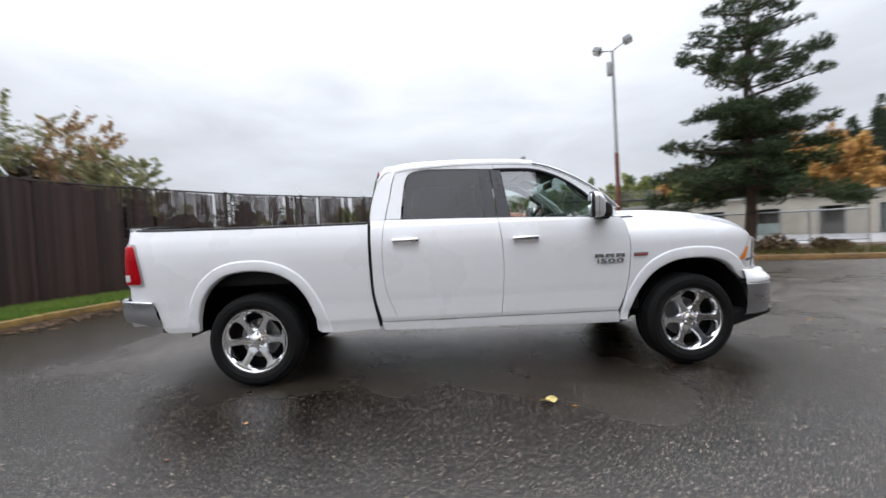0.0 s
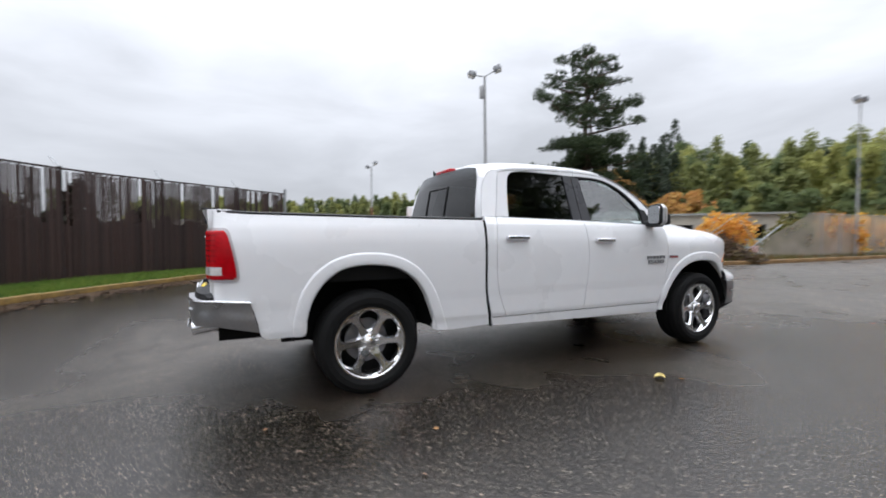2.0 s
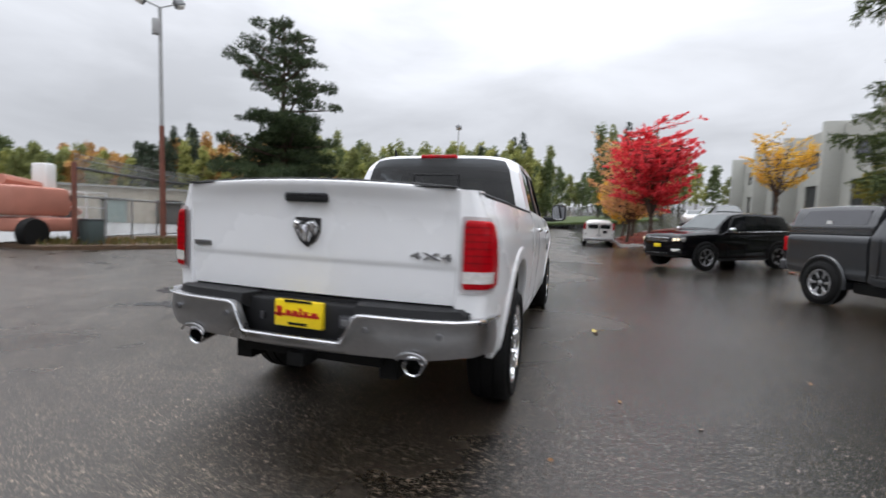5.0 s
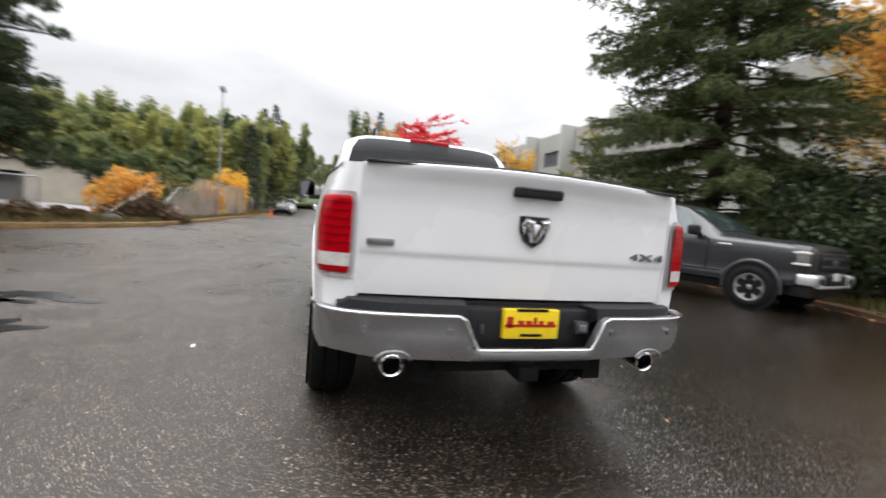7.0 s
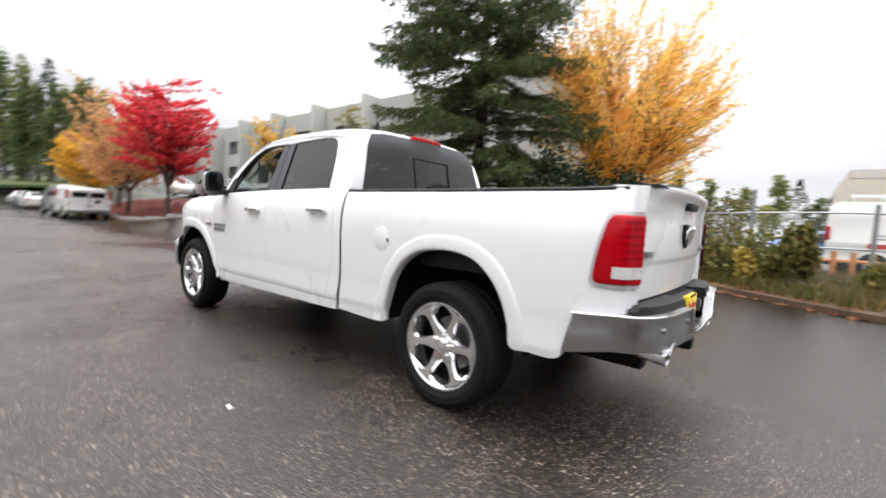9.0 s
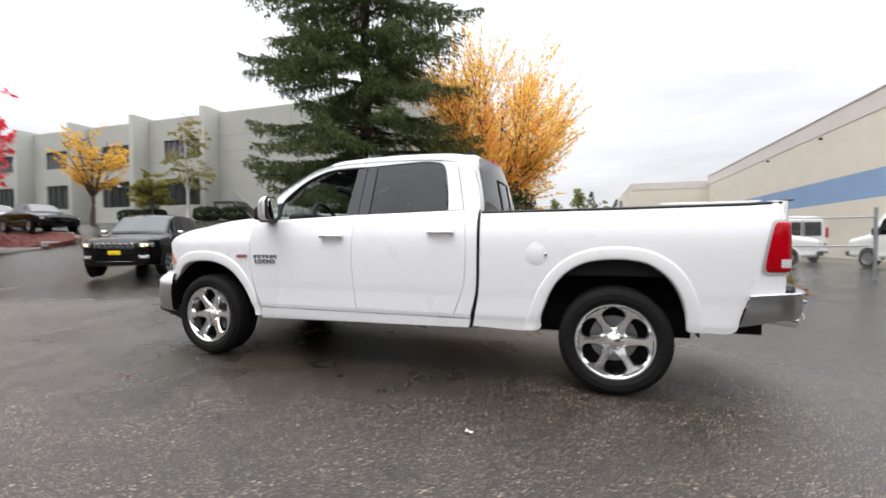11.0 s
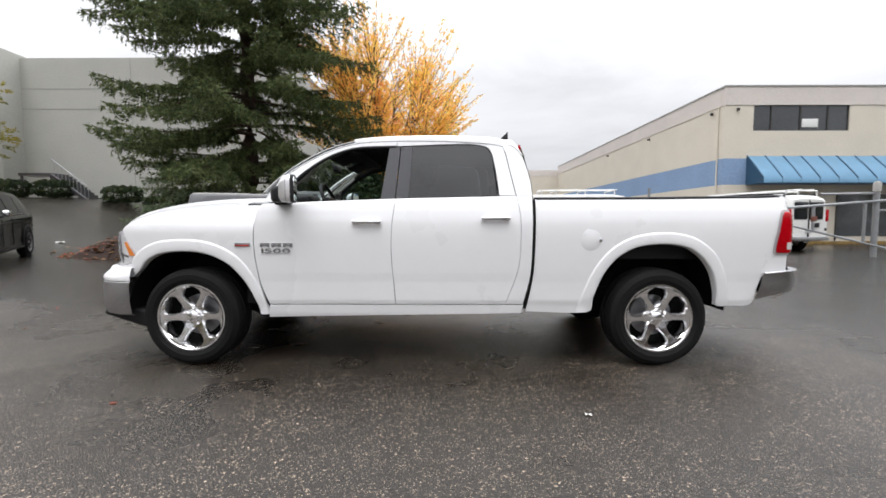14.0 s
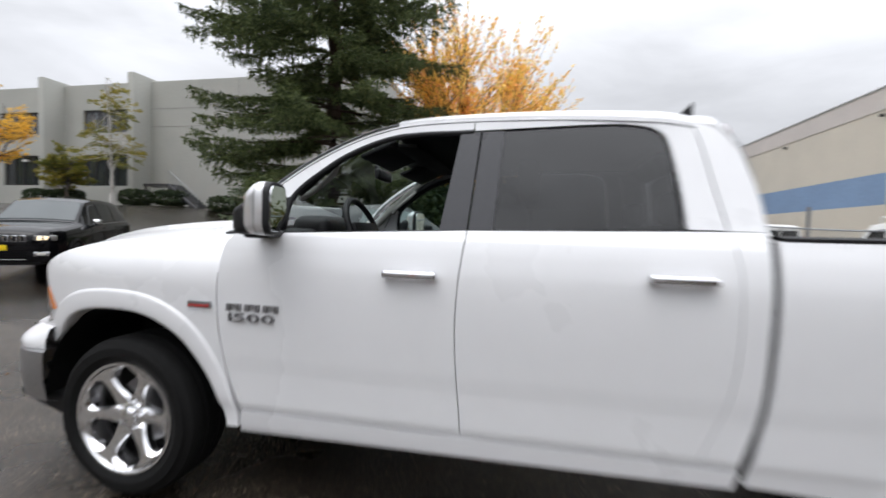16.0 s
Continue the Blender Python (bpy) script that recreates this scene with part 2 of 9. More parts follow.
M_AMBER = mat("amber_lens", (0.75, 0.22, 0.02), 0.15, var=0.15, coat=1.0)
M_PLATE = mat("yellow_plate", (0.86, 0.62, 0.01), 0.35, var=0.06)
M_PRINT = mat("red_print", (0.48, 0.02, 0.015), 0.4, var=0.05)
M_SEAT = mat("grey_seat_cloth", (0.06, 0.058, 0.055), 0.85, var=0.2, bump=0.2, bscale=300)
M_TRIMI = mat("light_cabin_trim", (0.27, 0.27, 0.25), 0.7, var=0.08)
M_BEZEL = mat("satin_lamp_bezel", (0.58, 0.54, 0.55), 0.25, 0.2, var=0.05)
M_BADGE = mat("brushed_badge", (0.30, 0.30, 0.31), 0.3, 0.8, var=0.1)


# ---- mesh helpers ----
PANES = {M_GLASS, M_SCREEN, M_TINT, M_DARKGL}


def raw(name, verts, faces, mats, parent=None, label="", smooth=True, mi=None, split=None):
    """One mesh object from verts and faces, under its parent if it is a part."""
    me = bpy.data.meshes.new(name)
    me.from_pydata([tuple(map(float, v)) for v in verts], [], [tuple(map(int, f)) for f in faces])
    for m in mats if isinstance(mats, (list, tuple)) else [mats]:
        me.materials.append(m)
    if mi is not None:
        me.polygons.foreach_set("material_index", np.asarray(mi, dtype=np.int32))
    if smooth:
        me.polygons.foreach_set("use_smooth", np.ones(len(me.polygons), dtype=bool))
        if split:
            me.set_sharp_from_angle(angle=radians(split))
    me.update()
    ob = new(name, me)
    if parent is not None:
        ob.parent = parent
    if label:
        tagged(ob, label)
    return ob


def part(name, bm, material, parent, label="", smooth=True, split=35):
    """Links a bmesh as one mesh object under a thing or part."""
    bmesh.ops.recalc_face_normals(bm, faces=bm.faces)
    me = bpy.data.meshes.new(name)
    bm.to_mesh(me)
    bm.free()
    me.materials.append(material)
    if smooth:
        me.polygons.foreach_set("use_smooth", np.ones(len(me.polygons), dtype=bool))
        me.set_sharp_from_angle(angle=radians(split))
    ob = new(name, me)
    if parent is not None:
        ob.parent = parent
    if label:
        tagged(ob, label)
    return ob


def thing(name, at, label, category, group="", kind="", turn=0.0):
    e = new(name)
    e.empty_display_size = 0.2
    e.matrix_world = pose(*at, 0, 0, turn)
    return tagged(e, label, category, group, kind)


def bbox(x0, x1, y0, y1, z0, z1, bevel=0.0, seg=2, bm=None):
    bm = bm or bmesh.new()
    r = bmesh.ops.create_cube(bm, size=1)
    for v in r["verts"]:
        v.co = Vector(((x0 + x1) / 2 + v.co.x * (x1 - x0), (y0 + y1) / 2 + v.co.y * (y1 - y0), (z0 + z1) / 2 + v.co.z * (z1 - z0)))
    if bevel:
        es = list({e for v in r["verts"] for e in v.link_edges})
        bmesh.ops.bevel(bm, geom=es, offset=bevel, segments=seg, affect="EDGES", profile=0.5)
    return bm


def cyl(p0, p1, r0, r1=None, n=12, bm=None, caps=True):
    bm = bm or bmesh.new()
    r1 = r0 if r1 is None else r1
    a, b = Vector(p0), Vector(p1)
    q = (b - a).to_track_quat("Z", "Y")
    rings = []
    for c, r in ((a, r0), (b, r1)):
        rings.append([bm.verts.new(c + q @ Vector((r * math.cos(2 * math.pi * i / n), r * math.sin(2 * math.pi * i / n), 0))) for i in range(n)])
    for i in range(n):
        bm.faces.new((rings[0][i], rings[0][(i + 1) % n], rings[1][(i + 1) % n], rings[1][i]))
    if caps:
        bm.faces.new(rings[0][::-1])
        bm.faces.new(rings[1])
    return bm


def tube(points, r, n=8, bm=None):
    """A pipe along points; r may be a number or one for each point."""
    bm = bm or bmesh.new()
    pts = [Vector(p) for p in points]
    rs = r if isinstance(r, (list, tuple)) else [r] * len(pts)
    rings = []
    for i, p in enumerate(pts):
        d = (pts[min(i + 1, len(pts) - 1)] - pts[max(i - 1, 0)]).normalized()
        q = d.to_track_quat("Z", "Y")
        rings.append([bm.verts.new(p + q @ Vector((rs[i] * math.cos(2 * math.pi * k / n), rs[i] * math.sin(2 * math.pi * k / n), 0))) for k in range(n)])
    for a, b in zip(rings, rings[1:]):
        for k in range(n):
            bm.faces.new((a[k], a[(k + 1) % n], b[(k + 1) % n], b[k]))
    bm.faces.new(rings[0][::-1])
    bm.faces.new(rings[-1])
    return bm


def lathe(prof, n, axis="Y", bm=None):
    """Turns a profile of (radius, along) round the axis."""
    bm = bm or bmesh.new()
    rings = []
    for r, a in prof:
        ring = []
        for i in range(n):
            c, s = r * math.cos(2 * math.pi * i / n), r * math.sin(2 * math.pi * i / n)
            ring.append(bm.verts.new((c, a, s) if axis == "Y" else (c, s, a)))
        rings.append(ring)
    for a, b in zip(rings, rings[1:]):
        for i in range(n):
            bm.faces.new((a[i], a[(i + 1) % n], b[(i + 1) % n], b[i]))
    return bm


def curve(pts, n):
    """n + 1 points, evenly along a smooth line through pts."""
    p = np.array(pts, float)
    if len(p) == 2:
        return p[0] + np.linspace(0, 1, n + 1)[:, None] * (p[1] - p[0])
    q = np.vstack([2 * p[0] - p[1], p, 2 * p[-1] - p[-2]])
    out = []
    for i in range(1, len(q) - 2):
        for t in np.linspace(0, 1, 16, endpoint=False):
            a, b, c, d = q[i - 1], q[i], q[i + 1], q[i + 2]
            out.append(0.5 * (2 * b + (c - a) * t + (2 * a - 5 * b + 4 * c - d) * t * t + (3 * b - a - 3 * c + d) * t ** 3))
    out.append(p[-1])
    out = np.array(out)
    s = np.concatenate([[0], np.cumsum(np.linalg.norm(np.diff(out, axis=0), axis=1))])
    w = np.linspace(0, s[-1], n + 1)
    return np.stack([np.interp(w, s, out[:, k]) for k in range(out.shape[1])], axis=1)


def coons(L, R, B, T, nu, nv):
    """A grid (nu + 1, nv + 1) between four edge lines: L, R go up, B, T go from L to R."""
    L, R, B, T = curve(L, nv), curve(R, nv), curve(B, nu), curve(T, nu)
    u, v = np.linspace(0, 1, nu + 1)[:, None, None], np.linspace(0, 1, nv + 1)[None, :, None]
    P = (1 - u) * L[None] + u * R[None] + (1 - v) * B[:, None] + v * T[:, None]
    return P - ((1 - u) * (1 - v) * B[0] + u * (1 - v) * B[-1] + (1 - u) * v * T[0] + u * v * T[-1])


def sheet(name, G, material, parent, label="", flange=None, split=40):
    """A surface over the grid G of 3D points, with its rim turned inwards by the vector flange to give it thickness."""
    if material in PANES:
        c = G.reshape(-1, 3).mean(0)
        nrm = np.cross(G[1:, :-1] - G[:-1, :-1], G[:-1, 1:] - G[:-1, :-1]).reshape(-1, 3).sum(0)
        if nrm @ (c - np.array([0.0, 0.0, 1.2])) < 0:
            G = G[::-1]
    nu, nv = G.shape[0], G.shape[1]
    verts = list(G.reshape(-1, 3))
    faces = [(i * nv + j, (i + 1) * nv + j, (i + 1) * nv + j + 1, i * nv + j + 1) for i in range(nu - 1) for j in range(nv - 1)]
    if flange is not None:
        rim = [i * nv for i in range(nu)] + [(nu - 1) * nv + j for j in range(1, nv)] + [i * nv + nv - 1 for i in range(nu - 2, -1, -1)] + [j for j in range(nv - 2, 0, -1)]
        k, m = len(verts), len(rim)
        f = np.array(flange, float)
        verts += [verts[i] for i in rim] + [np.array(verts[i]) + f for i in rim]
        faces += [(k + i, k + (i + 1) % m, k + m + (i + 1) % m, k + m + i) for i in range(m)]
    return raw(name, verts, faces, material, parent, label, True, None, split)


def side_panel(name, L, R, B, T, nu, nv, yf, s, material, parent, label="", depth=0.03, off=0.0):
    """A panel drawn in side view (x, z) and laid on the surface y = yf(x, z) of the side s."""
    P = coons(L, R, B, T, nu, nv)
    G = np.zeros((nu + 1, nv + 1, 3))
    G[..., 0], G[..., 2] = P[..., 0], P[..., 1]
    G[..., 1] = s * (yf(P[..., 0], P[..., 1]) + off)
    return sheet(name, G, material, parent, label, (0, -s * depth, 0) if depth else None)


def lettering(name, text, size, m, material, parent, depth=0.004):
    """Raised characters in the built-in font, one mesh part each, side by side in the XY plane of m."""
    glyphs = []
    for ch in text:
        c = bpy.data.curves.new(name, "FONT")
        c.body, c.size, c.extrude, c.align_y = ch, size, depth, "CENTER"
        tmp = bpy.data.objects.new(name, c)
        scene.collection.objects.link(tmp)
        me = bpy.data.meshes.new_from_object(tmp.evaluated_get(bpy.context.evaluated_depsgraph_get()))
        bpy.data.objects.remove(tmp)
        bpy.data.curves.remove(c)
        me.materials.clear()
        me.materials.append(material)
        xs = [v.co.x for v in me.vertices]
        glyphs.append((me, min(xs), max(xs) - min(xs)))
    gap = size * 0.09
    at = -(sum(g[2] for g in glyphs) + gap * (len(glyphs) - 1)) / 2
    for me, lo, w in glyphs:
        ob = new(name, me)
        ob.parent = parent
        ob.matrix_local = m @ Matrix.Translation((at - lo, 0, 0))
        at += w + gap


# ---- the lie of the land ----
def smooth01(t):
    t = np.clip(t, 0, 1)
    return t * t * (3 - 2 * t)


def land(x, y):
    """Height of the ground: level round the truck, rising to the far buildings and up the road."""
    x, y = np.asarray(x, float), np.asarray(y, float)
    bank = np.interp(-y, [4, 7, 12.3, 22, 40], [0, 0.9, 2.0, 2.6, 3.0]) * smooth01((x - 7.5) / 15.5)
    road = 0.0011 * np.clip(x - 46, 0, 200) ** 2 * 0.55
    return bank + np.minimum(road, 9)


# ---- the white pickup ----
def body_y(x, z):
    x, z = np.asarray(x, float), np.asarray(z, float)

    def section(q):
        return np.interp(q, [0.36, 0.42, 0.50, 0.54, 0.69, 0.765, 0.95, 1.12, 1.24, 1.32, 1.40], [0.905, 0.928, 0.940, 0.950, 0.9595, 0.9680, 0.981, 0.986, 0.974, 0.948, 0.902])
    soft = sum(section(z + d) for d in np.linspace(-0.07, 0.07, 9)) / 9
    k = smooth01((z - 0.80) / 0.12) * (1 - smooth01((z - 1.24) / 0.06))
    y = section(z) * (1 - k) + soft * k
    y = y - 0.28 * (np.clip(x - 1.95, 0, 2) / 0.9) ** 2 - 0.050 * (np.clip(-2.3 - x, 0, 2) / 0.7) ** 2
    return y


def fender_y(x, z):
    nose = 1.5 * np.clip(np.asarray(x, float) - 2.42, 0, 1) ** 2 * smooth01((np.asarray(z, float) - 0.78) / 0.06)
    return body_y(x, z) - nose - 0.075 * (np.clip(np.asarray(z) - 1.08, 0, 1) / 0.22) ** 2


def bed_y(x, z):
    return body_y(x, np.minimum(z, 1.30)) - 0.35 * np.clip(np.asarray(z) - 1.30, 0, 1) ** 1.0 - 0.0


def green_y(x, z):
    x, z = np.asarray(x, float), np.asarray(z, float)
    return 0.905 - (z - 1.385) * 0.30 - 0.05 * np.clip(x - 0.6, 0, 2)


def mirror_shell(rings, yc, zc, hw, hh, r, n=7):
    """A shell of rounded upright rings: (x, scale, drop) each, closed at both ends."""
    corner = []
    for cy, cz, a0 in ((hw - r, hh - r, 0.0), (r - hw, hh - r, 0.5), (r - hw, r - hh, 1.0), (hw - r, r - hh, 1.5)):
        for a in np.linspace(a0, a0 + 0.5, n):
            corner.append((cy + r * math.cos(a * math.pi), cz + r * math.sin(a * math.pi)))
    bm = bmesh.new()
    loops = [[bm.verts.new((x, yc + k * y, zc + d + k * z)) for y, z in corner] for x, k, d in rings]
    for p, q in zip(loops, loops[1:]):
        for i in range(len(corner)):
            bm.faces.new((p[i], p[(i + 1) % len(corner)], q[(i + 1) % len(corner)], q[i]))
    bm.faces.new(loops[0])
    bm.faces.new(loops[-1])
    bmesh.ops.recalc_face_normals(bm, faces=bm.faces)
    return bm


def wheel_parts(parent, x, y, s, R=0.398, W=0.272, rim=0.272, chrome=None, spokes=6, depth2=True):
    """A wheel under its vehicle: tyre, rim, spokes, hub, disc. s: the side that its face looks to."""
    chrome = chrome or M_WHEELC
    w = new("wheel")
    w.parent = parent
    w.matrix_local = pose(x, y, R, 0, 0, 0 if s > 0 else 180)
    h = W / 2
    prof = [(rim - 0.012, -h + 0.03), (rim + 0.01, -h + 0.008), (rim + 0.06, -h - 0.008), (R - 0.045, -h), (R - 0.012, -h + 0.018), (R, -h + 0.045), (R + 0.001, -0.05), (R - 0.008, -0.045), (R - 0.008, -0.035), (R + 0.001, -0.03),
            (R + 0.001, 0.03), (R - 0.008, 0.035), (R - 0.008, 0.045), (R + 0.001, 0.05), (R, h - 0.045), (R - 0.012, h - 0.018), (R - 0.045, h), (rim + 0.085, h + 0.006), (rim + 0.08, h + 0.010), (rim + 0.04, h + 0.010), (rim + 0.035, h + 0.006), (rim + 0.01, h - 0.006), (rim - 0.012, h - 0.03)]
    part("tyre", lathe(prof, 48), M_RUBBER, w)
    part("rim", lathe([(rim - 0.03, -h + 0.03), (rim - 0.035, h - 0.10), (rim - 0.022, h - 0.03), (rim - 0.018, h - 0.012), (rim - 0.008, h - 0.002), (rim + 0.004, h - 0.002), (rim + 0.008, h - 0.010), (rim, h - 0.022)], 48), chrome, w)
    if not depth2:
        part("wheel_cover", lathe([(0.0, h - 0.03), (rim * 0.6, h - 0.025), (rim - 0.02, h - 0.015)], 24), chrome, w)
        return w
    for k in range(spokes):
        a = 2 * math.pi * (k - 0.03) / spokes
        bm = bmesh.new()
        rows = []
        k0 = rim / 0.272
        for r, hw, top, dep in ((0.055, 0.0290, h - 0.046, 0.05), (0.085, 0.0430, h - 0.040, 0.05), (0.100, 0.0410, h - 0.036, 0.05), (0.118, 0.0325, h - 0.032, 0.05), (0.145, 0.0270, h - 0.027, 0.05), (0.180, 0.0255, h - 0.021, 0.05), (0.205, 0.0290, h - 0.016, 0.05), (0.222, 0.0400, h - 0.013, 0.05), (0.236, 0.0640, h - 0.010, 0.05), (0.246, 0.0980, h - 0.008, 0.05), (0.256, 0.1240, h - 0.007, 0.05)):
            row = []
            for c, dz in ((-1.0, -dep), (-1.0, -0.016), (-0.70, 0.0), (-0.30, 0.001), (0.30, 0.001), (0.70, 0.0), (1.0, -0.016), (1.0, -dep)):
                ang = a + math.asin(min(0.95, c * hw * 1.1 * (6 / spokes) ** 0.4 / r))
                row.append(bm.verts.new((r * k0 * math.cos(ang), top + dz, r * k0 * math.sin(ang))))
            rows.append(row)
        for p, q in zip(rows, rows[1:]):
            for i in range(7):
                bm.faces.new((p[i], p[i + 1], q[i + 1], q[i]))
        part("spoke", bm, chrome, w, split=20)
    part("hub_cap", lathe([(0.078, h - 0.10), (0.074, h - 0.05), (0.060, h - 0.040), (0.048, h - 0.038), (0.044, h - 0.022), (0.030, h - 0.014), (0.0, h - 0.012)], 24), chrome, w)
    for k in range(5):
        a = 2 * math.pi * (k + 0.4) / 5
        part("lug_nut", cyl((0.064 * math.cos(a), h - 0.055, 0.064 * math.sin(a)), (0.064 * math.cos(a), h - 0.028, 0.064 * math.sin(a)), 0.011, 0.009, 6), chrome, w)
    part("brake_disc", lathe([(0.0, h - 0.14), (0.09, h - 0.14), (0.17, h - 0.145), (0.17, h - 0.165), (0.0, h - 0.165)], 32), M_BADGE, w)
    part("wheel_back", lathe([(0.0, -h + 0.04), (rim - 0.02, -h + 0.04)], 24), M_UNDER, w)
    return w


truck = thing("pickup_truck", (0, 0, 0), "clean white crew-cab pickup truck with chrome wheels parked on wet asphalt", "pickup truck")
FRONT_ARCH = [(2.415, 0.72), (2.335, 0.778), (2.255, 0.860), (2.150, 0.914), (2.040, 0.934), (1.920, 0.939), (1.805, 0.930), (1.695, 0.900), (1.585, 0.840), (1.500, 0.757), (1.415, 0.632), (1.352, 0.485), (1.338, 0.42)]
FRONT_LIP = [(2.44, 0.80), (2.39, 0.885), (2.29, 0.965), (2.165, 1.015), (2.04, 1.034), (1.92, 1.038), (1.79, 1.028), (1.66, 0.993), (1.53, 0.922), (1.432, 0.82), (1.350, 0.68), (1.292, 0.50), (1.280, 0.42)]
REAR_ARCH = [(-1.322, 0.44), (-1.363, 0.545), (-1.406, 0.661), (-1.450, 0.761), (-1.514, 0.852), (-1.585, 0.915), (-1.690, 0.970), (-1.800, 0.992), (-1.914, 0.999), (-2.026, 0.990), (-2.136, 0.958), (-2.245, 0.872), (-2.318, 0.760), (-2.360, 0.625), (-2.374, 0.50)]
REAR_LIP = [(-1.232, 0.44), (-1.272, 0.56), (-1.318, 0.69), (-1.370, 0.80), (-1.440, 0.90), (-1.530, 0.985), (-1.655, 1.052), (-1.790, 1.085), (-1.920, 1.093), (-2.050, 1.082), (-2.185, 1.040), (-2.318, 0.940), (-2.405, 0.80), (-2.450, 0.64), (-2.462, 0.50)]
GUTTER = [(1.36, 1.375), (1.18, 1.560), (0.93, 1.725), (0.66, 1.832), (0.38, 1.868), (-0.10, 1.872), (-0.52, 1.850), (-0.665, 1.822)]

for s in (1, -1):
    fender = side_panel("front_fender", [(2.415, 0.725), (2.392, 0.82), (2.353, 0.893), (2.392, 0.955), (2.445, 1.02), (2.50, 1.115)], [(1.270, 0.42), (1.338, 0.71), (1.370, 1.0), (1.352, 1.300)],
                        FRONT_ARCH + [(1.270, 0.42)], [(2.50, 1.115), (2.36, 1.19), (2.10, 1.255), (1.75, 1.292), (1.352, 1.300)], 60, 26, fender_y, s, M_PAINT, truck)
    for lip_name, arch, lip, yf in (("front_wheel_flare", FRONT_ARCH, FRONT_LIP, fender_y), ("rear_wheel_flare", REAR_ARCH, REAR_LIP, body_y)):
        a, b = curve(arch, 56), curve(lip, 56)
        prof = [(-0.05, -0.050), (-0.020, -0.020), (0.0, 0.006), (0.05, 0.012), (0.15, 0.014), (0.45, 0.013), (0.80, 0.011), (0.93, 0.009), (0.98, 0.003), (1.0, 0.0005)]
        G = np.zeros((57, len(prof), 3))
        for j, (t, off) in enumerate(prof):
            P = a + (b - a) * t
            G[:, j, 0], G[:, j, 2] = P[:, 0], P[:, 1]
            ends = np.clip(np.minimum(np.arange(57), np.arange(56, -1, -1)) / 6.0, 0.25, 1)
            G[:, j, 1] = s * (yf(np.minimum(P[:, 0], 2.46), np.maximum(P[:, 1], 0.5)) + off * (ends if off > 0 else 1))
        sheet(lip_name, G, M_PAINT, truck, split=50)
    door = side_panel("front_door", [(1.262, 0.508), (1.330, 0.71), (1.362, 1.0), (1.344, 1.25), (1.300, 1.322)], [(0.232, 0.508), (0.262, 0.88), (0.258, 1.12), (0.232, 1.363)],
                      [(1.262, 0.508), (0.232, 0.508)], [(1.300, 1.322), (0.8, 1.342), (0.232, 1.363)], 30, 120, body_y, s, M_PAINT, truck)
    rdoor = side_panel("rear_door", [(0.2275, 0.508), (0.2575, 0.88), (0.2535, 1.12), (0.2275, 1.363)], [(-0.659, 0.508), (-0.759, 0.80), (-0.776, 1.15), (-0.749, 1.385)],
                       [(0.2275, 0.508), (-0.659, 0.508)], [(0.2275, 1.363), (-0.749, 1.385)], 28, 120, body_y, s, M_PAINT, truck)
    side_panel("cab_corner", [(-0.663, 0.508), (-0.763, 0.80), (-0.780, 1.15), (-0.753, 1.385)], [(-0.803, 0.508), (-0.857, 0.74), (-0.869, 1.02), (-0.872, 1.385)],
               [(-0.663, 0.508), (-0.803, 0.508)], [(-0.753, 1.385), (-0.872, 1.385)], 6, 120, body_y, s, M_PAINT, truck)
    side_panel("rocker_panel", [(1.275, 0.395), (1.262, 0.50)], [(-0.790, 0.43), (-0.810, 0.50)], [(1.275, 0.395), (0.2, 0.415), (-0.790, 0.43)], [(1.262, 0.500), (-0.810, 0.500)], 40, 6, lambda x, z: body_y(x, z) + 0.004, s, M_PAINT, truck, depth=0.10)
    side_panel("bed_side", [(-0.830, 0.445), (-0.884, 0.74), (-0.896, 1.02), (-0.898, 1.358)], [(-2.882, 0.745), (-2.884, 1.385)],
               [(-0.830, 0.445)] + REAR_ARCH + [(-2.48, 0.497), (-2.65, 0.505), (-2.690, 0.62), (-2.73, 0.735), (-2.80, 0.745), (-2.882, 0.745)],
               [(-0.898, 1.358), (-1.9, 1.362), (-2.7, 1.372), (-2.884, 1.385)], 90, 80, bed_y, s, M_PAINT, truck)
    # rear corner of the bed and the tail lamp that wraps round it
    def corner_line(z, off, x0, y1, n=9):
        ys = float(bed_y(-2.885, z)) + off
        pts = [(x, float(bed_y(x, z)) + off) for x in np.linspace(x0, -2.885, 5)]
        for k in range(1, n):
            a = math.pi / 2 * k / (n - 1)
            pts.append((-2.885 - (0.075 + off) * math.sin(a), ys - 0.065 + 0.065 * math.cos(a)))
        pts.append((-2.985 - off, y1))
        return pts
    zs = np.linspace(0.745, 1.40, 15)
    G = np.array([[(x, s * y, z) for x, y in corner_line(min(z, 1.385), 0.0, -2.875, 0.803)] for z in zs])
    sheet("bed_corner", G, M_PAINT, truck, flange=(0.03, -s * 0.02, 0))

    def lamp(z, off, grow=0.0):
        t = min(1.0, max(0.0, (z - 0.925) / 0.33))
        d = max(0.0, min(z - 0.925 + grow, 1.256 + grow - z))
        c = 0.034 - math.sqrt(max(0.0, 0.034 ** 2 - max(0.0, 0.034 - d) ** 2))
        return [(x, s * y, z) for x, y in corner_line(z, off, -2.812 - 0.062 * t ** 1.4 + grow - c, 0.834 - grow + 0.4 * c)]
    lampobj = sheet("tail_lamp", np.array([lamp(z, o) for z, o in [(0.925, 0.006), (0.928, 0.014), (0.935, 0.017)] + [(z, 0.018) for z in np.linspace(0.945, 1.238, 18)] + [(1.246, 0.017), (1.253, 0.014), (1.256, 0.006)]]), M_RED, truck, "red tail lamp with a clear lower window")
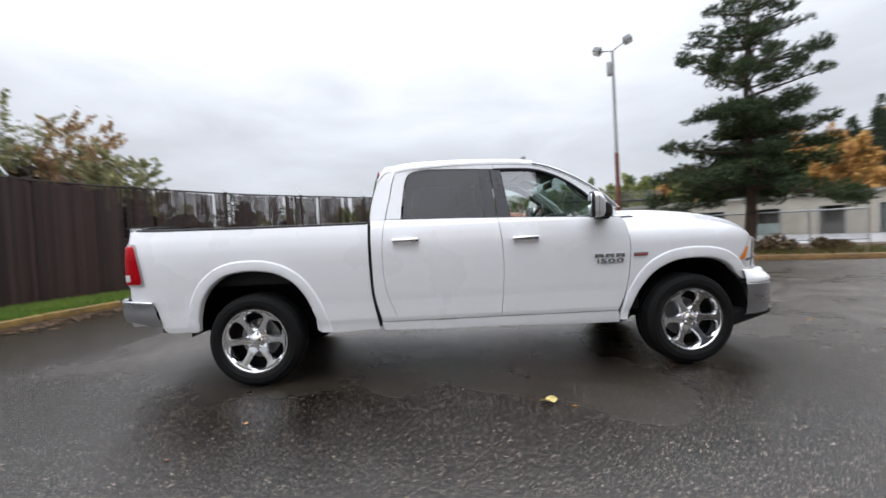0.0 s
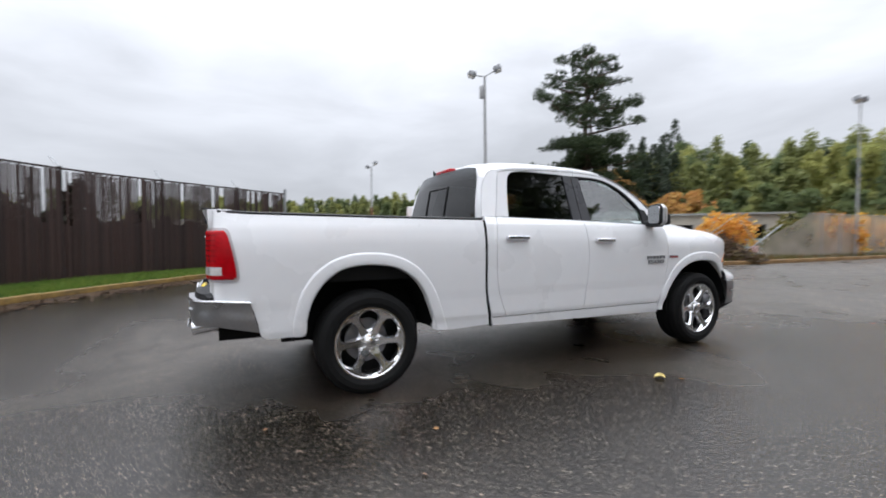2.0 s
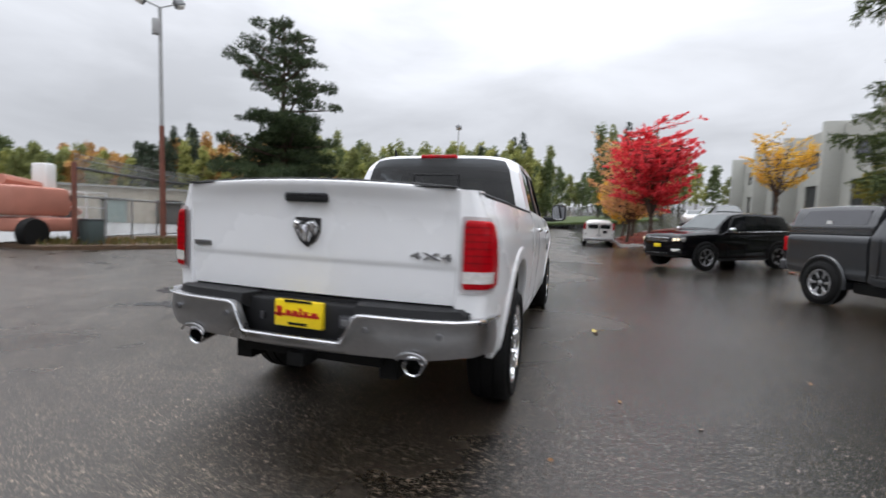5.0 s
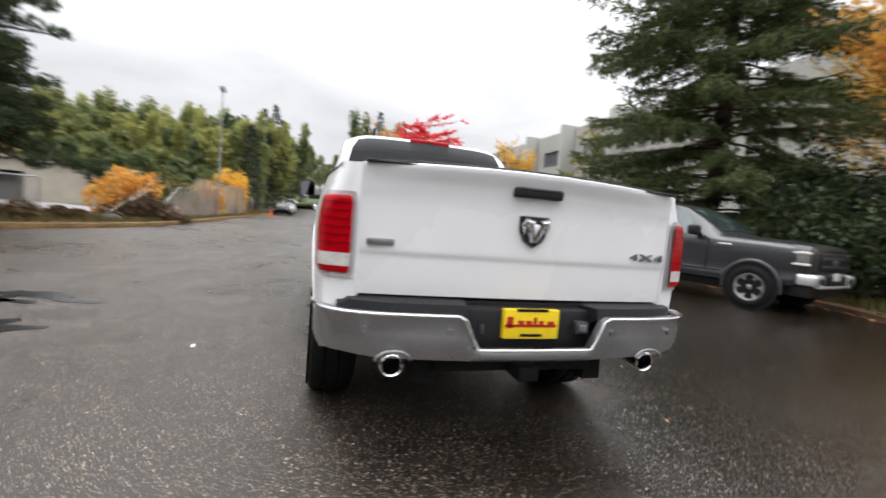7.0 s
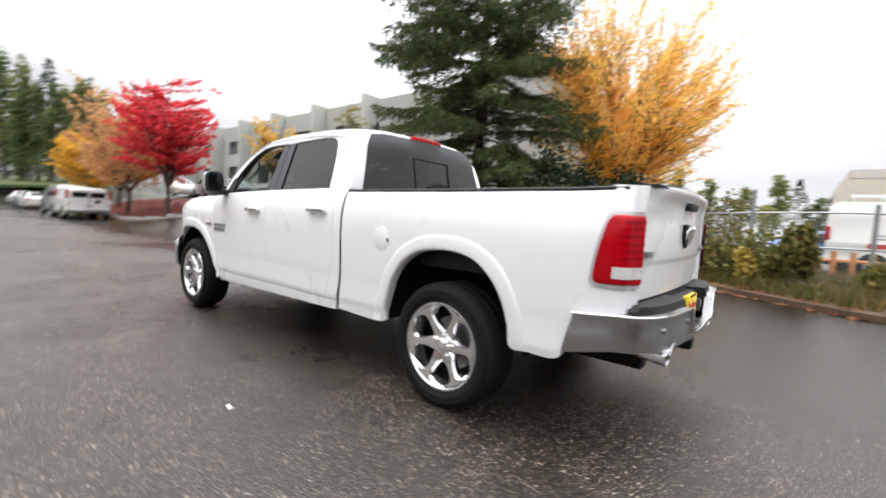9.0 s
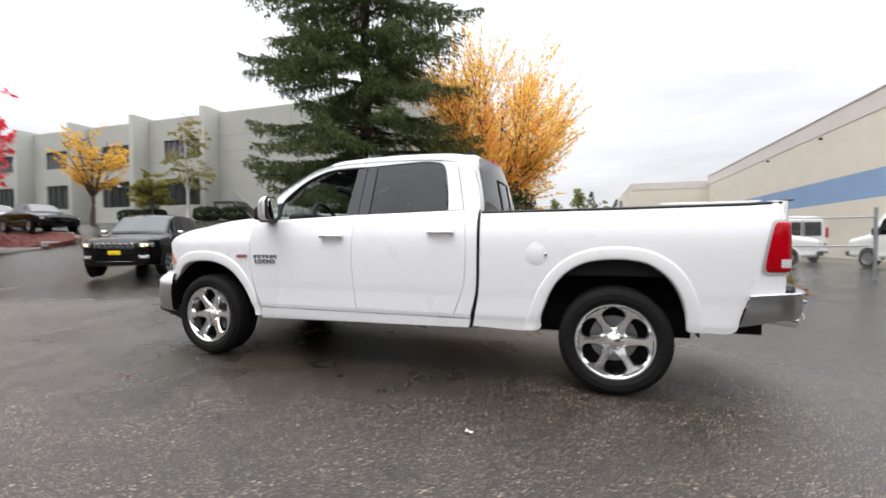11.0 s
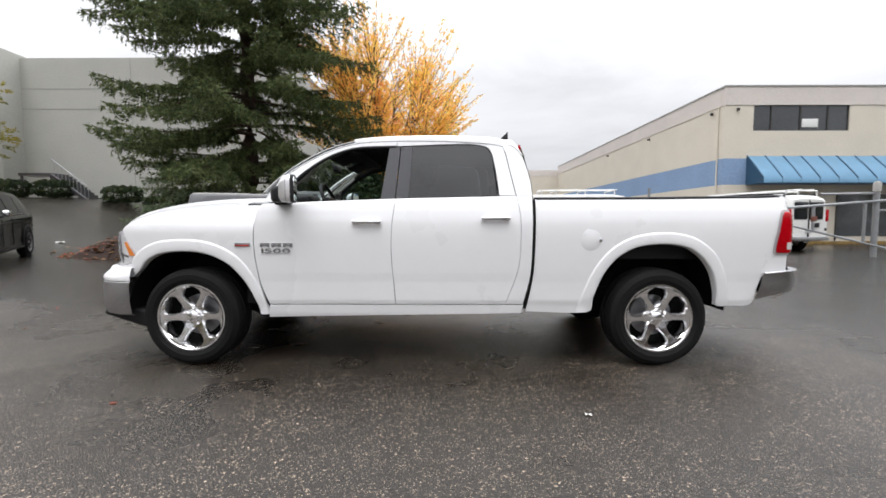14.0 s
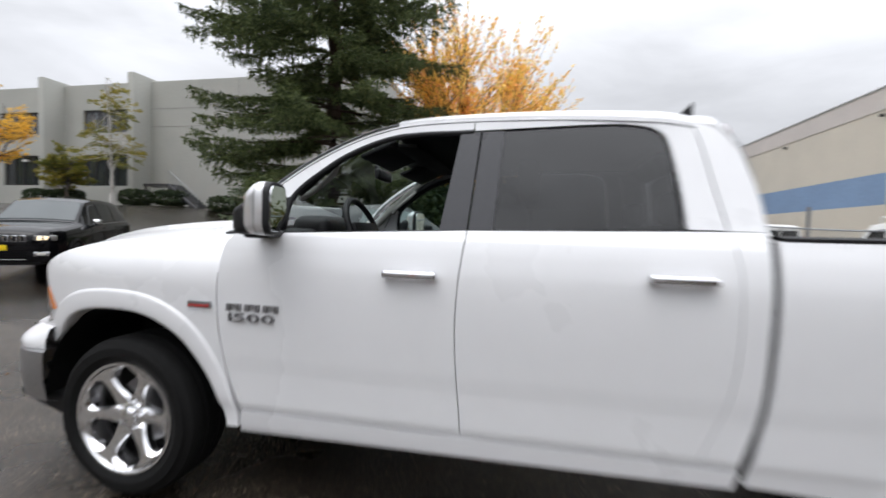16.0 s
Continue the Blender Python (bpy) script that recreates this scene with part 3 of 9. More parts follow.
    sheet("lamp_bezel", np.array([lamp(z, 0.0075, 0.017) for z in [0.908, 0.911, 0.918, 0.928] + list(np.linspace(0.94, 1.24, 12)) + [1.253, 1.263, 1.270, 1.273]]), M_BEZEL, lampobj)
    win = [[p for p in lamp(z, 0.0205)[5:14]] for z in np.linspace(0.956, 1.012, 5)]
    sheet("reversing_lamp", np.array(win), M_CLEAR, lampobj, "clear reversing lamp window")
    for z in np.linspace(1.05, 1.22, 6):
        sheet("lamp_band", np.array([[p for p in lamp(zz, 0.0203)[7:14]] for zz in (z, z + 0.008)]), M_REDD, lampobj)
    # glazing and cab side
    FW = [(1.115, 1.333), (1.075, 1.505), (0.925, 1.640), (0.765, 1.732), (0.56, 1.792), (0.2340, 1.806)]
    g1 = None
    if s < 0:
        g1 = side_panel("window", [(1.115, 1.333), (1.095, 1.48)], [(0.340, 1.360), (0.283, 1.800)], [(1.115, 1.333), (0.340, 1.360)], [(1.095, 1.48), (0.925, 1.640), (0.765, 1.732), (0.56, 1.792), (0.283, 1.800)], 24, 14, green_y, s, M_GLASS, door, "clear side window", depth=0, off=-0.022)
    g2 = side_panel("window", [(0.132, 1.367), (0.105, 1.815)], [(-0.598, 1.388), (-0.560, 1.72)], [(0.132, 1.367), (-0.598, 1.388)], [(0.105, 1.815), (-0.28, 1.822), (-0.43, 1.816), (-0.52, 1.790), (-0.560, 1.72)], 24, 14, green_y, s, M_TINT, rdoor, "dark tinted side window", depth=0, off=-0.016)
    for g in (g1, g2):
        if g:
            g.visible_shadow = False
    side_panel("window_seal", [(1.130, 1.318), (1.130, 1.336)], [(-0.612, 1.372), (-0.612, 1.392)], [(1.130, 1.318), (0.232, 1.346), (-0.612, 1.372)], [(1.130, 1.336), (0.232, 1.366), (-0.612, 1.392)], 40, 2, lambda x, z: green_y(x, z) + 0.006, s, M_BLACKP, truck, depth=0.02)
    side_panel("pillar_cover", [(0.352, 1.362), (0.290, 1.798)], [(0.236, 1.365), (0.202, 1.801)], [(0.352, 1.362), (0.236, 1.365)], [(0.290, 1.798), (0.202, 1.801)], 4, 10, green_y, s, M_GREYP, door, "satin dark grey pillar cover", depth=0.02, off=-0.004)
    side_panel("pillar_cover", [(0.228, 1.366), (0.194, 1.801)], [(0.126, 1.368), (0.100, 1.803)], [(0.228, 1.366), (0.126, 1.368)], [(0.194, 1.801), (0.100, 1.803)], 4, 10, green_y, s, M_GREYP, rdoor, "satin dark grey pillar cover", depth=0.02, off=-0.004)
    # painted frame over the windows, in strips between the glass and the roof gutter
    def strip(name, inner, outer, par, n=40, mt=M_PAINT, lo=-0.004, lo2=0.0):
        a, b = curve(inner, n), curve(outer, n)
        G = np.zeros((n + 1, 7, 3))
        for j, t in enumerate(np.linspace(0, 1, 7)):
            P = a + (b - a) * t
            G[:, j, 0], G[:, j, 2] = P[:, 0], P[:, 1]
            G[:, j, 1] = s * (green_y(P[:, 0], P[:, 1]) + lo + (lo2 - lo) * t)
        return sheet(name, G, mt, par, flange=(0, -s * 0.03, 0))
    strip("window_frame", FW, [(1.315, 1.345), (1.165, 1.548), (0.92, 1.712), (0.655, 1.818), (0.38, 1.855), (0.2340, 1.858)], door)
    part("window_gasket", tube([(x, s * (float(green_y(x, z)) - 0.010), z - 0.004) for x, z in curve([(1.098, 1.345)] + FW[1:], 30)], 0.013, 8), M_BLACKP, door, split=60)
    part("door_lining", tube([(x, s * (float(green_y(x, z)) - 0.048), z + 0.022) for x, z in curve(FW[1:], 24)], 0.026, 8), M_BLACKP, door, split=60)
    strip("window_frame", [(0.2290, 1.808), (-0.28, 1.826), (-0.43, 1.820), (-0.525, 1.794), (-0.566, 1.72), (-0.600, 1.52), (-0.612, 1.39)], [(0.2290, 1.858), (-0.30, 1.858), (-0.52, 1.838), (-0.635, 1.812), (-0.668, 1.74), (-0.712, 1.53), (-0.744, 1.39)], rdoor)
    strip("cab_pillar", [(-0.640, 1.818), (-0.675, 1.745), (-0.720, 1.53), (-0.752, 1.388)], [(-0.738, 1.815), (-0.800, 1.748), (-0.862, 1.54), (-0.882, 1.388)], truck, 20, lo=0.0, lo2=-0.012)
    side_panel("sail_trim", [(1.255, 1.325), (1.150, 1.49)], [(1.100, 1.333), (1.085, 1.500)], [(1.255, 1.325), (1.100, 1.333)], [(1.150, 1.49), (1.085, 1.500)], 4, 4, green_y, s, M_BLACKP, door, depth=0.02, off=0.002)
    # handles, mirror, badges
    for par, hx, hz in ((door, 0.452, 1.176), (rdoor, -0.575, 1.203)):
        y0 = float(body_y(hx, hz))
        hnd = part("door_handle", bbox(hx - 0.115, hx + 0.115, min(s * (y0 + 0.012), s * (y0 + 0.046)), max(s * (y0 + 0.012), s * (y0 + 0.046)), hz - 0.017, hz + 0.017, 0.012, 3), M_CHROME, par, "chrome pull handle")
        part("handle_mount", bbox(hx + 0.075, hx + 0.11, min(s * (y0 - 0.004), s * (y0 + 0.02)), max(s * (y0 - 0.004), s * (y0 + 0.02)), hz - 0.014, hz + 0.014, 0.004), M_BLACKP, par)
        part("handle_mount", bbox(hx - 0.112, hx - 0.07, min(s * (y0 - 0.004), s * (y0 + 0.03)), max(s * (y0 - 0.004), s * (y0 + 0.03)), hz - 0.015, hz + 0.015, 0.004), M_CHROME, par)
    mir = part("wing_mirror", mirror_shell([(1.000, 1.0, 0), (1.014, 1.0, 0), (1.032, 0.985, 0), (1.050, 0.95, -0.003), (1.068, 0.88, -0.008), (1.084, 0.78, -0.014), (1.096, 0.63, -0.020), (1.102, 0.40, -0.026)], s * 1.135, 1.434, 0.104, 0.119, 0.062), M_CAP, truck, "chrome-capped wing mirror")
    part("mirror_bezel", mirror_shell([(0.972, 0.955, 0), (0.978, 0.985, 0), (0.999, 0.99, 0)], s * 1.135, 1.434, 0.104, 0.119, 0.060), M_BLACKP, mir)
    part("mirror_glass", mirror_shell([(0.9675, 0.85, 0), (0.9712, 0.86, 0)], s * 1.135, 1.434, 0.104, 0.119, 0.055), M_MIRROR, mir)
    part("cap_seam", mirror_shell([(1.034, 0.987, 0), (1.036, 0.989, 0), (1.038, 0.978, -0.001)], s * 1.135, 1.434, 0.104, 0.119, 0.062), M_GREYP, mir)
    part("lower_cover", mirror_shell([(1.052, 0.90, 0), (1.085, 1.0, 0), (1.120, 0.95, -0.006), (1.148, 0.80, -0.012), (1.165, 0.50, -0.018)], s * 1.110, 1.392, 0.090, 0.072, 0.034), M_BLACKP, mir)
    part("mirror_arm", bbox(1.03, 1.16, min(s * 0.88, s * 1.09), max(s * 0.88, s * 1.09), 1.300, 1.368, 0.024, 3), M_BLACKP, mir)
    mir.matrix_local = Matrix.Translation((1.05, s * 1.10, 1.425)) @ Matrix.Rotation(radians(11 * s), 4, "Z") @ Matrix.Scale(0.90, 4) @ Matrix.Translation((-1.05, -s * 1.10, -1.43))
    by = float(body_y(1.5, 1.0))
    bd = part("fender_badge", bbox(1.392, 1.517, min(s * (by - 0.008), s * (by + 0.008)), max(s * (by - 0.008), s * (by + 0.008)), 0.978, 1.008, 0.004), M_BADGE, truck, "chrome and red badge plate")
    part("badge_inset", bbox(1.399, 1.510, min(s * by, s * (by + 0.0105)), max(s * by, s * (by + 0.0105)), 0.983, 0.992, 0.001), M_PRINT, bd)
    name_x = 1.186
    yb = float(body_y(name_x, 0.98)) + 0.004
    for k in range(3):
        for a, b, c, d in ((0, 0.074, 0.022, 0.031), (0, 0.020, 0.0, 0.022), (0.054, 0.074, 0.0, 0.022), (0.020, 0.054, 0.009, 0.016)):
            x1 = name_x + (0.125 - 0.093 * k - a)
            x2 = name_x + (0.125 - 0.093 * k - b)
            part("badge_bar", bbox(x2, x1, min(s * (yb - 0.004), s * (yb + 0.006)), max(s * (yb - 0.004), s * (yb + 0.006)), 0.976 + c, 0.976 + d, 0.001), M_BADGE, truck)
    m = Matrix.Translation((name_x, s * (yb - 0.001), 0.943)) @ Euler((radians(90), 0, radians(180 if s > 0 else 0))).to_matrix().to_4x4() @ Matrix.Diagonal((2.7, 1, 1, 1))
    lettering("numeral", "1500", 0.052, m, M_BADGE, truck, 0.006)
    # wheels, arch liners
    for wx in (1.897, -1.897):
        wheel_parts(truck, wx, s * 0.838, s)
        al = []
        for r, w0, w1 in ((0.53, 0.45, 0.95),):
            bm = bmesh.new()
            ring = []
            for k in range(25):
                a = math.radians(2 + 176 * k / 24)
                rx = 0.545 if wx > 0 else 0.555
                ring.append([bm.verts.new((wx + rx * math.cos(a), s * yy, 0.43 + (0.53 if wx > 0 else 0.595) * math.sin(a))) for yy in (0.40, 0.92)])
            for a, b in zip(ring, ring[1:]):
                bm.faces.new((a[0], a[1], b[1], b[0]))
            part("arch_liner", bm, M_UNDER, truck)
            part("arch_back", bbox(wx - 0.60, wx + 0.60, min(s * 0.36, s * 0.40), max(s * 0.36, s * 0.40), 0.34, 1.06), M_UNDER, truck)
    # headlamp
    P = side_panel("headlamp", [(2.665, 0.815), (2.70, 0.95), (2.70, 1.045)], [(2.408, 0.843), (2.362, 0.895), (2.400, 0.955), (2.452, 1.022), (2.503, 1.104)], [(2.665, 0.815), (2.54, 0.815), (2.408, 0.843)], [(2.70, 1.045), (2.60, 1.084), (2.503, 1.104)], 14, 14, fender_y, s, M_HEADL, truck, "clear headlamp with an amber corner", off=-0.005)
    side_panel("amber_corner", [(2.432, 0.895), (2.486, 1.005)], [(2.376, 0.898), (2.458, 1.012)], [(2.432, 0.895), (2.376, 0.898)], [(2.486, 1.005), (2.458, 1.012)], 4, 8, fender_y, s, M_AMBER, P, off=0.0)
    side_panel("lamp_divider", [(2.545, 0.830), (2.570, 1.060)], [(2.525, 0.832), (2.552, 1.066)], [(2.545, 0.830), (2.525, 0.832)], [(2.570, 1.060), (2.552, 1.066)], 2, 6, fender_y, s, M_GREYP, P, depth=0.01, off=-0.003)
    side_panel("lamp_divider", [(2.655, 0.905), (2.660, 0.925)], [(2.445, 0.880), (2.450, 0.898)], [(2.655, 0.905), (2.445, 0.880)], [(2.660, 0.925), (2.450, 0.898)], 8, 2, fender_y, s, M_GREYP, P, depth=0.01, off=-0.003)
    side_panel("nose_corner", [(2.70, 0.72), (2.685, 0.808)], [(2.415, 0.72), (2.404, 0.838)], [(2.70, 0.72), (2.415, 0.72)], [(2.685, 0.808), (2.54, 0.808), (2.404, 0.838)], 10, 5, fender_y, s, M_PAINT, truck)

# hood, nose, windscreen, roof, back glass
ht = curve([(2.50, 1.115), (2.36, 1.19), (2.10, 1.255), (1.75, 1.292), (1.34, 1.300)], 26)
G = np.zeros((27, 29, 3))
for j, t in enumerate(np.linspace(-1, 1, 29)):
    ye = fender_y(ht[:, 0], ht[:, 1]) - 0.006
    front = np.clip((ht[:, 0] - 1.34) / 1.16, 0, 1)
    bulge = 0.022 * smooth01((0.62 - abs(t)) / 0.12)
    G[:, j, 0] = ht[:, 0] + (0.10 + 0.22 * front ** 2) * (1 - t * t)
    G[:, j, 1] = ye * t
    G[:, j, 2] = ht[:, 1] + 0.098 * (1 - abs(t) ** 2.4) * (1 - 0.25 * front ** 2) + bulge - 0.012
sheet("hood", G, M_PAINT, truck, flange=(0, 0, -0.03))
part("grille", bbox(2.60, 2.78, -0.58, 0.58, 0.74, 1.07, 0.05, 3), M_BLACKP, truck, "black mesh grille with chrome bars")
part("grille_bar", bbox(2.74, 2.80, -0.55, 0.55, 0.895, 0.955, 0.02, 2), M_CHROME, truck)
part("grille_bar", bbox(2.74, 2.83, -0.04, 0.04, 0.76, 1.10, 0.02, 2), M_CHROME, truck)
part("grille_surround", bbox(2.70, 2.78, -0.50, 0.50, 1.03, 1.09, 0.03, 2), M_CHROME, truck)
fb = curve([(2.40, 0.95), (2.56, 0.925), (2.70, 0.83), (2.81, 0.60), (2.88, 0.30), (2.90, 0.0), (2.88, -0.30), (2.81, -0.60), (2.70, -0.83), (2.56, -0.925), (2.40, -0.955)], 48)
sec = [(0.40, -0.05), (0.42, -0.005), (0.52, 0.012), (0.63, 0.015), (0.680, 0.010), (0.694, -0.006), (0.696, -0.08)]
fascia_sec = [(0.688, -0.01), (0.694, 0.008), (0.712, 0.012), (0.735, 0.004), (0.765, -0.026), (0.795, -0.075), (0.802, -0.16)]
G = np.zeros((49, len(sec), 3))
for i in range(49):
    d = fb[min(i + 1, 48)] - fb[max(i - 1, 0)]
    nrm = np.array([-d[1], d[0]]) / np.linalg.norm(d)
    nrm = nrm if nrm[0] > 0 or abs(fb[i, 1]) > 0.5 and nrm[1] * fb[i, 1] > 0 else -nrm
    for j, (z, o) in enumerate(sec):
        G[i, j] = (fb[i, 0] + nrm[0] * o, fb[i, 1] + nrm[1] * o, z)
sheet("front_bumper", G, M_BUMPER, truck, "chromed front bumper")
F = np.zeros((49, len(fascia_sec), 3))
for i in range(49):
    d = fb[min(i + 1, 48)] - fb[max(i - 1, 0)]
    nrm = np.array([-d[1], d[0]]) / np.linalg.norm(d)
    nrm = nrm if nrm[0] > 0 or abs(fb[i, 1]) > 0.5 and nrm[1] * fb[i, 1] > 0 else -nrm
    swell = 0.25 + 0.75 * smooth01((fb[i, 0] - 2.40) / 0.16)
    for j, (z, o) in enumerate(fascia_sec):
        F[i, j] = (fb[i, 0] + nrm[0] * o * swell, fb[i, 1] + nrm[1] * o * swell, z)
sheet("bumper_fascia", F, M_PAINT, truck, "white step above the bumper")
val = part("front_valance", bbox(2.33, 2.70, -0.87, 0.87, 0.285, 0.45, 0.03, 3), M_BLACKP, truck)
for v in val.data.vertices:
    if v.co.z < 0.37:
        v.co.z += 0.115 * (v.co.x - 2.33) / 0.37

gl = curve(GUTTER, 40)


def at_gutter(lo, hi, n):
    k = np.linspace(lo, hi, n + 1) * 40
    return np.stack([np.interp(k, np.arange(41), gl[:, c]) for c in (0, 1)], axis=1)


def cross(name, line, bow, crown, material, label="", inset=0.0, n=24, flange=(0, 0, -0.03), edge=3.0):
    """A sheet across the cab from gutter to gutter, bowed forwards and crowned."""
    G = np.zeros((len(line), n + 1, 3))
    for j, t in enumerate(np.linspace(-1, 1, n + 1)):
        ye = green_y(line[:, 0], line[:, 1]) - inset
        G[:, j, 0] = line[:, 0] + bow * (1 - t * t)
        G[:, j, 1] = ye * t
        G[:, j, 2] = line[:, 1] + crown * (1 - abs(t) ** edge)
    return sheet(name, G, material, truck, label, flange)


ws = at_gutter(0.02, 0.425, 16)
bow = np.linspace(0.20, 0.10, 17)
wind = cross("windscreen", ws, bow, np.linspace(0.02, 0.045, 17), M_SCREEN, "clear windscreen", 0.065, flange=None)
wind.visible_shadow = False
for s in (1, -1):
    a = np.zeros((17, 5, 3))
    for j, o in enumerate((0.0, 0.02, 0.045, 0.075, 0.085)):
        a[:, j, 0] = ws[:, 0] + (0.0, 0.01, 0.018, 0.022, 0.01)[j]
        a[:, j, 1] = s * (green_y(ws[:, 0], ws[:, 1]) - o)
        a[:, j, 2] = ws[:, 1] + (0.0, 0.006, 0.011, 0.013, 0.0)[j]
    sheet("windscreen_pillar", a, M_PAINT, truck)
bk = curve([(-0.735, 1.815), (-0.800, 1.745), (-0.862, 1.54), (-0.885, 1.36), (-0.885, 1.0), (-0.875, 0.55)], 24)
rf = np.vstack([at_gutter(0.425, 1.0, 24), [(-0.704, 1.8205)], bk[:3]])
rb = np.concatenate([np.linspace(0.10, -0.040, len(rf) - 3), [-0.045, -0.045, -0.045]])
rc_ = np.concatenate([np.linspace(0.056, 0.088, len(rf) - 3), 0.088 * np.clip((bk[:3, 1] - 1.62) / 0.195, 0, 1)])
cross("roof", rf, rb, rc_, M_PAINT, "white steel roof", 0.004, n=48, edge=7.0)
for s in (1, -1):
    dl = at_gutter(0.04, 1.0, 40)
    tn = np.gradient(dl, axis=0)
    tn = tn / np.linalg.norm(tn, axis=1, keepdims=True)
    dl = dl + 0.024 * np.column_stack([-tn[:, 1], tn[:, 0]])
    part("roof_ditch", tube([(x, s * (float(green_y(x, z)) - 0.001), z) for x, z in dl], 0.0024, 6), M_BLACKP, truck)
part("cowl", bbox(1.30, 1.52, -0.76, 0.76, 1.24, 1.335, 0.03, 2), M_BLACKP, truck)
G = np.zeros((25, 25, 3))
for j, t in enumerate(np.linspace(-1, 1, 25)):
    yb_ = np.where(bk[:, 1] > 1.385, green_y(bk[:, 0], bk[:, 1]) - 0.012, body_y(bk[:, 0], bk[:, 1]) - 0.012)
    G[:, j, 0] = bk[:, 0] - 0.045 * (1 - t * t)
    G[:, j, 1] = yb_ * t
    G[:, j, 2] = bk[:, 1] + 0.062 * (1 - abs(t) ** 3.6) * np.clip((bk[:, 1] - 1.70) / 0.115, 0, 1)
lowrow = int(np.argmax(bk[:, 1] < 1.392))
sheet("cab_back", G[lowrow:], M_PAINT, truck)
for sy in (1, -1):
    S = np.zeros((lowrow + 1, 5, 3))
    for j, t in enumerate(np.linspace(0, 1, 5)):
        yg = np.interp(bk[:lowrow + 1, 1], [1.385, 1.54, 1.74, 1.80, 1.815], [0.795, 0.76, 0.70, 0.655, 0.62])
        yo = np.where(bk[:lowrow + 1, 1] > 1.385, green_y(bk[:lowrow + 1, 0], bk[:lowrow + 1, 1]) - 0.012, 0.893)
        yy = yg + (yo - yg) * t
        S[:, j, 0] = bk[:lowrow + 1, 0] - 0.045 * (1 - (yy / 0.9) ** 2)
        S[:, j, 1] = sy * yy
        S[:, j, 2] = bk[:lowrow + 1, 1] + 0.088 * (1 - np.clip(yy / (yo + 0.008), 0, 1) ** 7) * np.clip((bk[:lowrow + 1, 1] - 1.62) / 0.195, 0, 1)
    sheet("back_pillar", S[2:], M_PAINT, truck)
bg = curve([(-0.805, 1.800), (-0.838, 1.700), (-0.874, 1.54), (-0.898, 1.385)], 12)
G = np.zeros((13, 21, 3))
for j, t in enumerate(np.linspace(-1, 1, 21)):
    yy = np.interp(bg[:, 1], [1.385, 1.54, 1.74, 1.80], [0.80, 0.765, 0.705, 0.66])
    G[:, j, 0] = bg[:, 0] - 0.006 - 0.045 * (1 - t * t)
    G[:, j, 1] = yy * t
    G[:, j, 2] = bg[:, 1] + 0.070 * (1 - (0.87 * abs(t)) ** 7) * np.clip((bg[:, 1] - 1.60) / 0.2, 0, 1)
bgl = sheet("rear_window", G, M_DARKGL, truck, "dark tinted sliding rear window")


def on_back_glass(y, z):
    w = float(np.interp(z, [1.385, 1.54, 1.74, 1.80], [0.80, 0.765, 0.705, 0.66]))
    return (float(np.interp(z, bg[::-1, 1], bg[::-1, 0])) - 0.010 - 0.045 * (1 - (y / w) ** 2), y, z + 0.070 * min(1.0, max(0.0, (z - 1.60) / 0.2)))


for y0 in (-0.23, 0.23):
    part("slider_frame", tube([on_back_glass(y0, z) for z in np.linspace(1.395, 1.675, 8)], 0.008, 6), M_BLACKP, bgl)
part("slider_frame", tube([on_back_glass(y, 1.675) for y in np.linspace(-0.23, 0.23, 8)], 0.008, 6), M_BLACKP, bgl)
bl = part("high_brake_lamp", bbox(-0.85, -0.755, -0.185, 0.185, 1.860, 1.906, 0.014, 3), M_RED, truck, "red high-level brake lamp")
part("lamp_window", bbox(-0.853, -0.80, -0.040, 0.040, 1.870, 1.896, 0.006), M_REDD, bl)
fin = part("roof_antenna", bbox(-0.73, -0.655, 0.507, 0.523, 1.90, 1.975, 0.006, 2), M_BLACKP, truck, "small black fin antenna")
for v in fin.data.vertices:
    if v.co.z > 1.94:
        v.co.x = -0.728 + (v.co.x + 0.73) * 0.12

# tailgate, with its lip, crease, handle and marks
zt = curve([(-2.999, 0.838), (-3.003, 0.90), (-3.006, 1.00), (-3.007, 1.015), (-3.014, 1.038), (-3.015, 1.15), (-3.017, 1.25), (-3.030, 1.32), (-3.050, 1.362), (-3.060, 1.385), (-3.050, 1.400), (-2.985, 1.404)], 60)
G = np.zeros((61, 41, 3))
for j, t in enumerate(np.linspace(-1, 1, 41)):
    up = np.clip((zt[:, 1] - 1.2) / 0.2, 0, 1)
    G[:, j, 0] = zt[:, 0] - np.minimum(0, zt[:, 0] + 3.024) * 0.85 * abs(t) ** 5 + 0.035 * abs(t) ** 2.2
    G[:, j, 1] = 0.800 * t
    G[:, j, 2] = zt[:, 1] + 0.030 * up * (1 - t * t)
gate = sheet("tailgate", G, M_PAINT, truck, "white tailgate with a moulded top lip", flange=(0.04, 0, 0))
part("gate_cap", bbox(-3.035, -2.94, -0.79, 0.79, 1.402, 1.411, 0.004), M_BLACKP, gate)
for v in gate.children[0].data.vertices:
    v.co.z += 0.028 * (1 - (v.co.y / 0.8) ** 2)
cap = part("gate_edge_trim", tube([(-3.03 + 0.03 * (y / 0.79) ** 2, y, 1.406 + 0.029 * (1 - (y / 0.79) ** 2)) for y in np.linspace(-0.79, 0.79, 21)], 0.0065), M_BLACKP, gate)
part("gate_handle", bbox(-3.058, -3.0, -0.125, 0.125, 1.316, 1.362, 0.014, 3), M_BLACKP, gate, "black pull handle")
part("handle_lip", bbox(-3.064, -3.05, -0.110, 0.110, 1.350, 1.362, 0.004), M_GREYP, gate)
shield = bmesh.new()
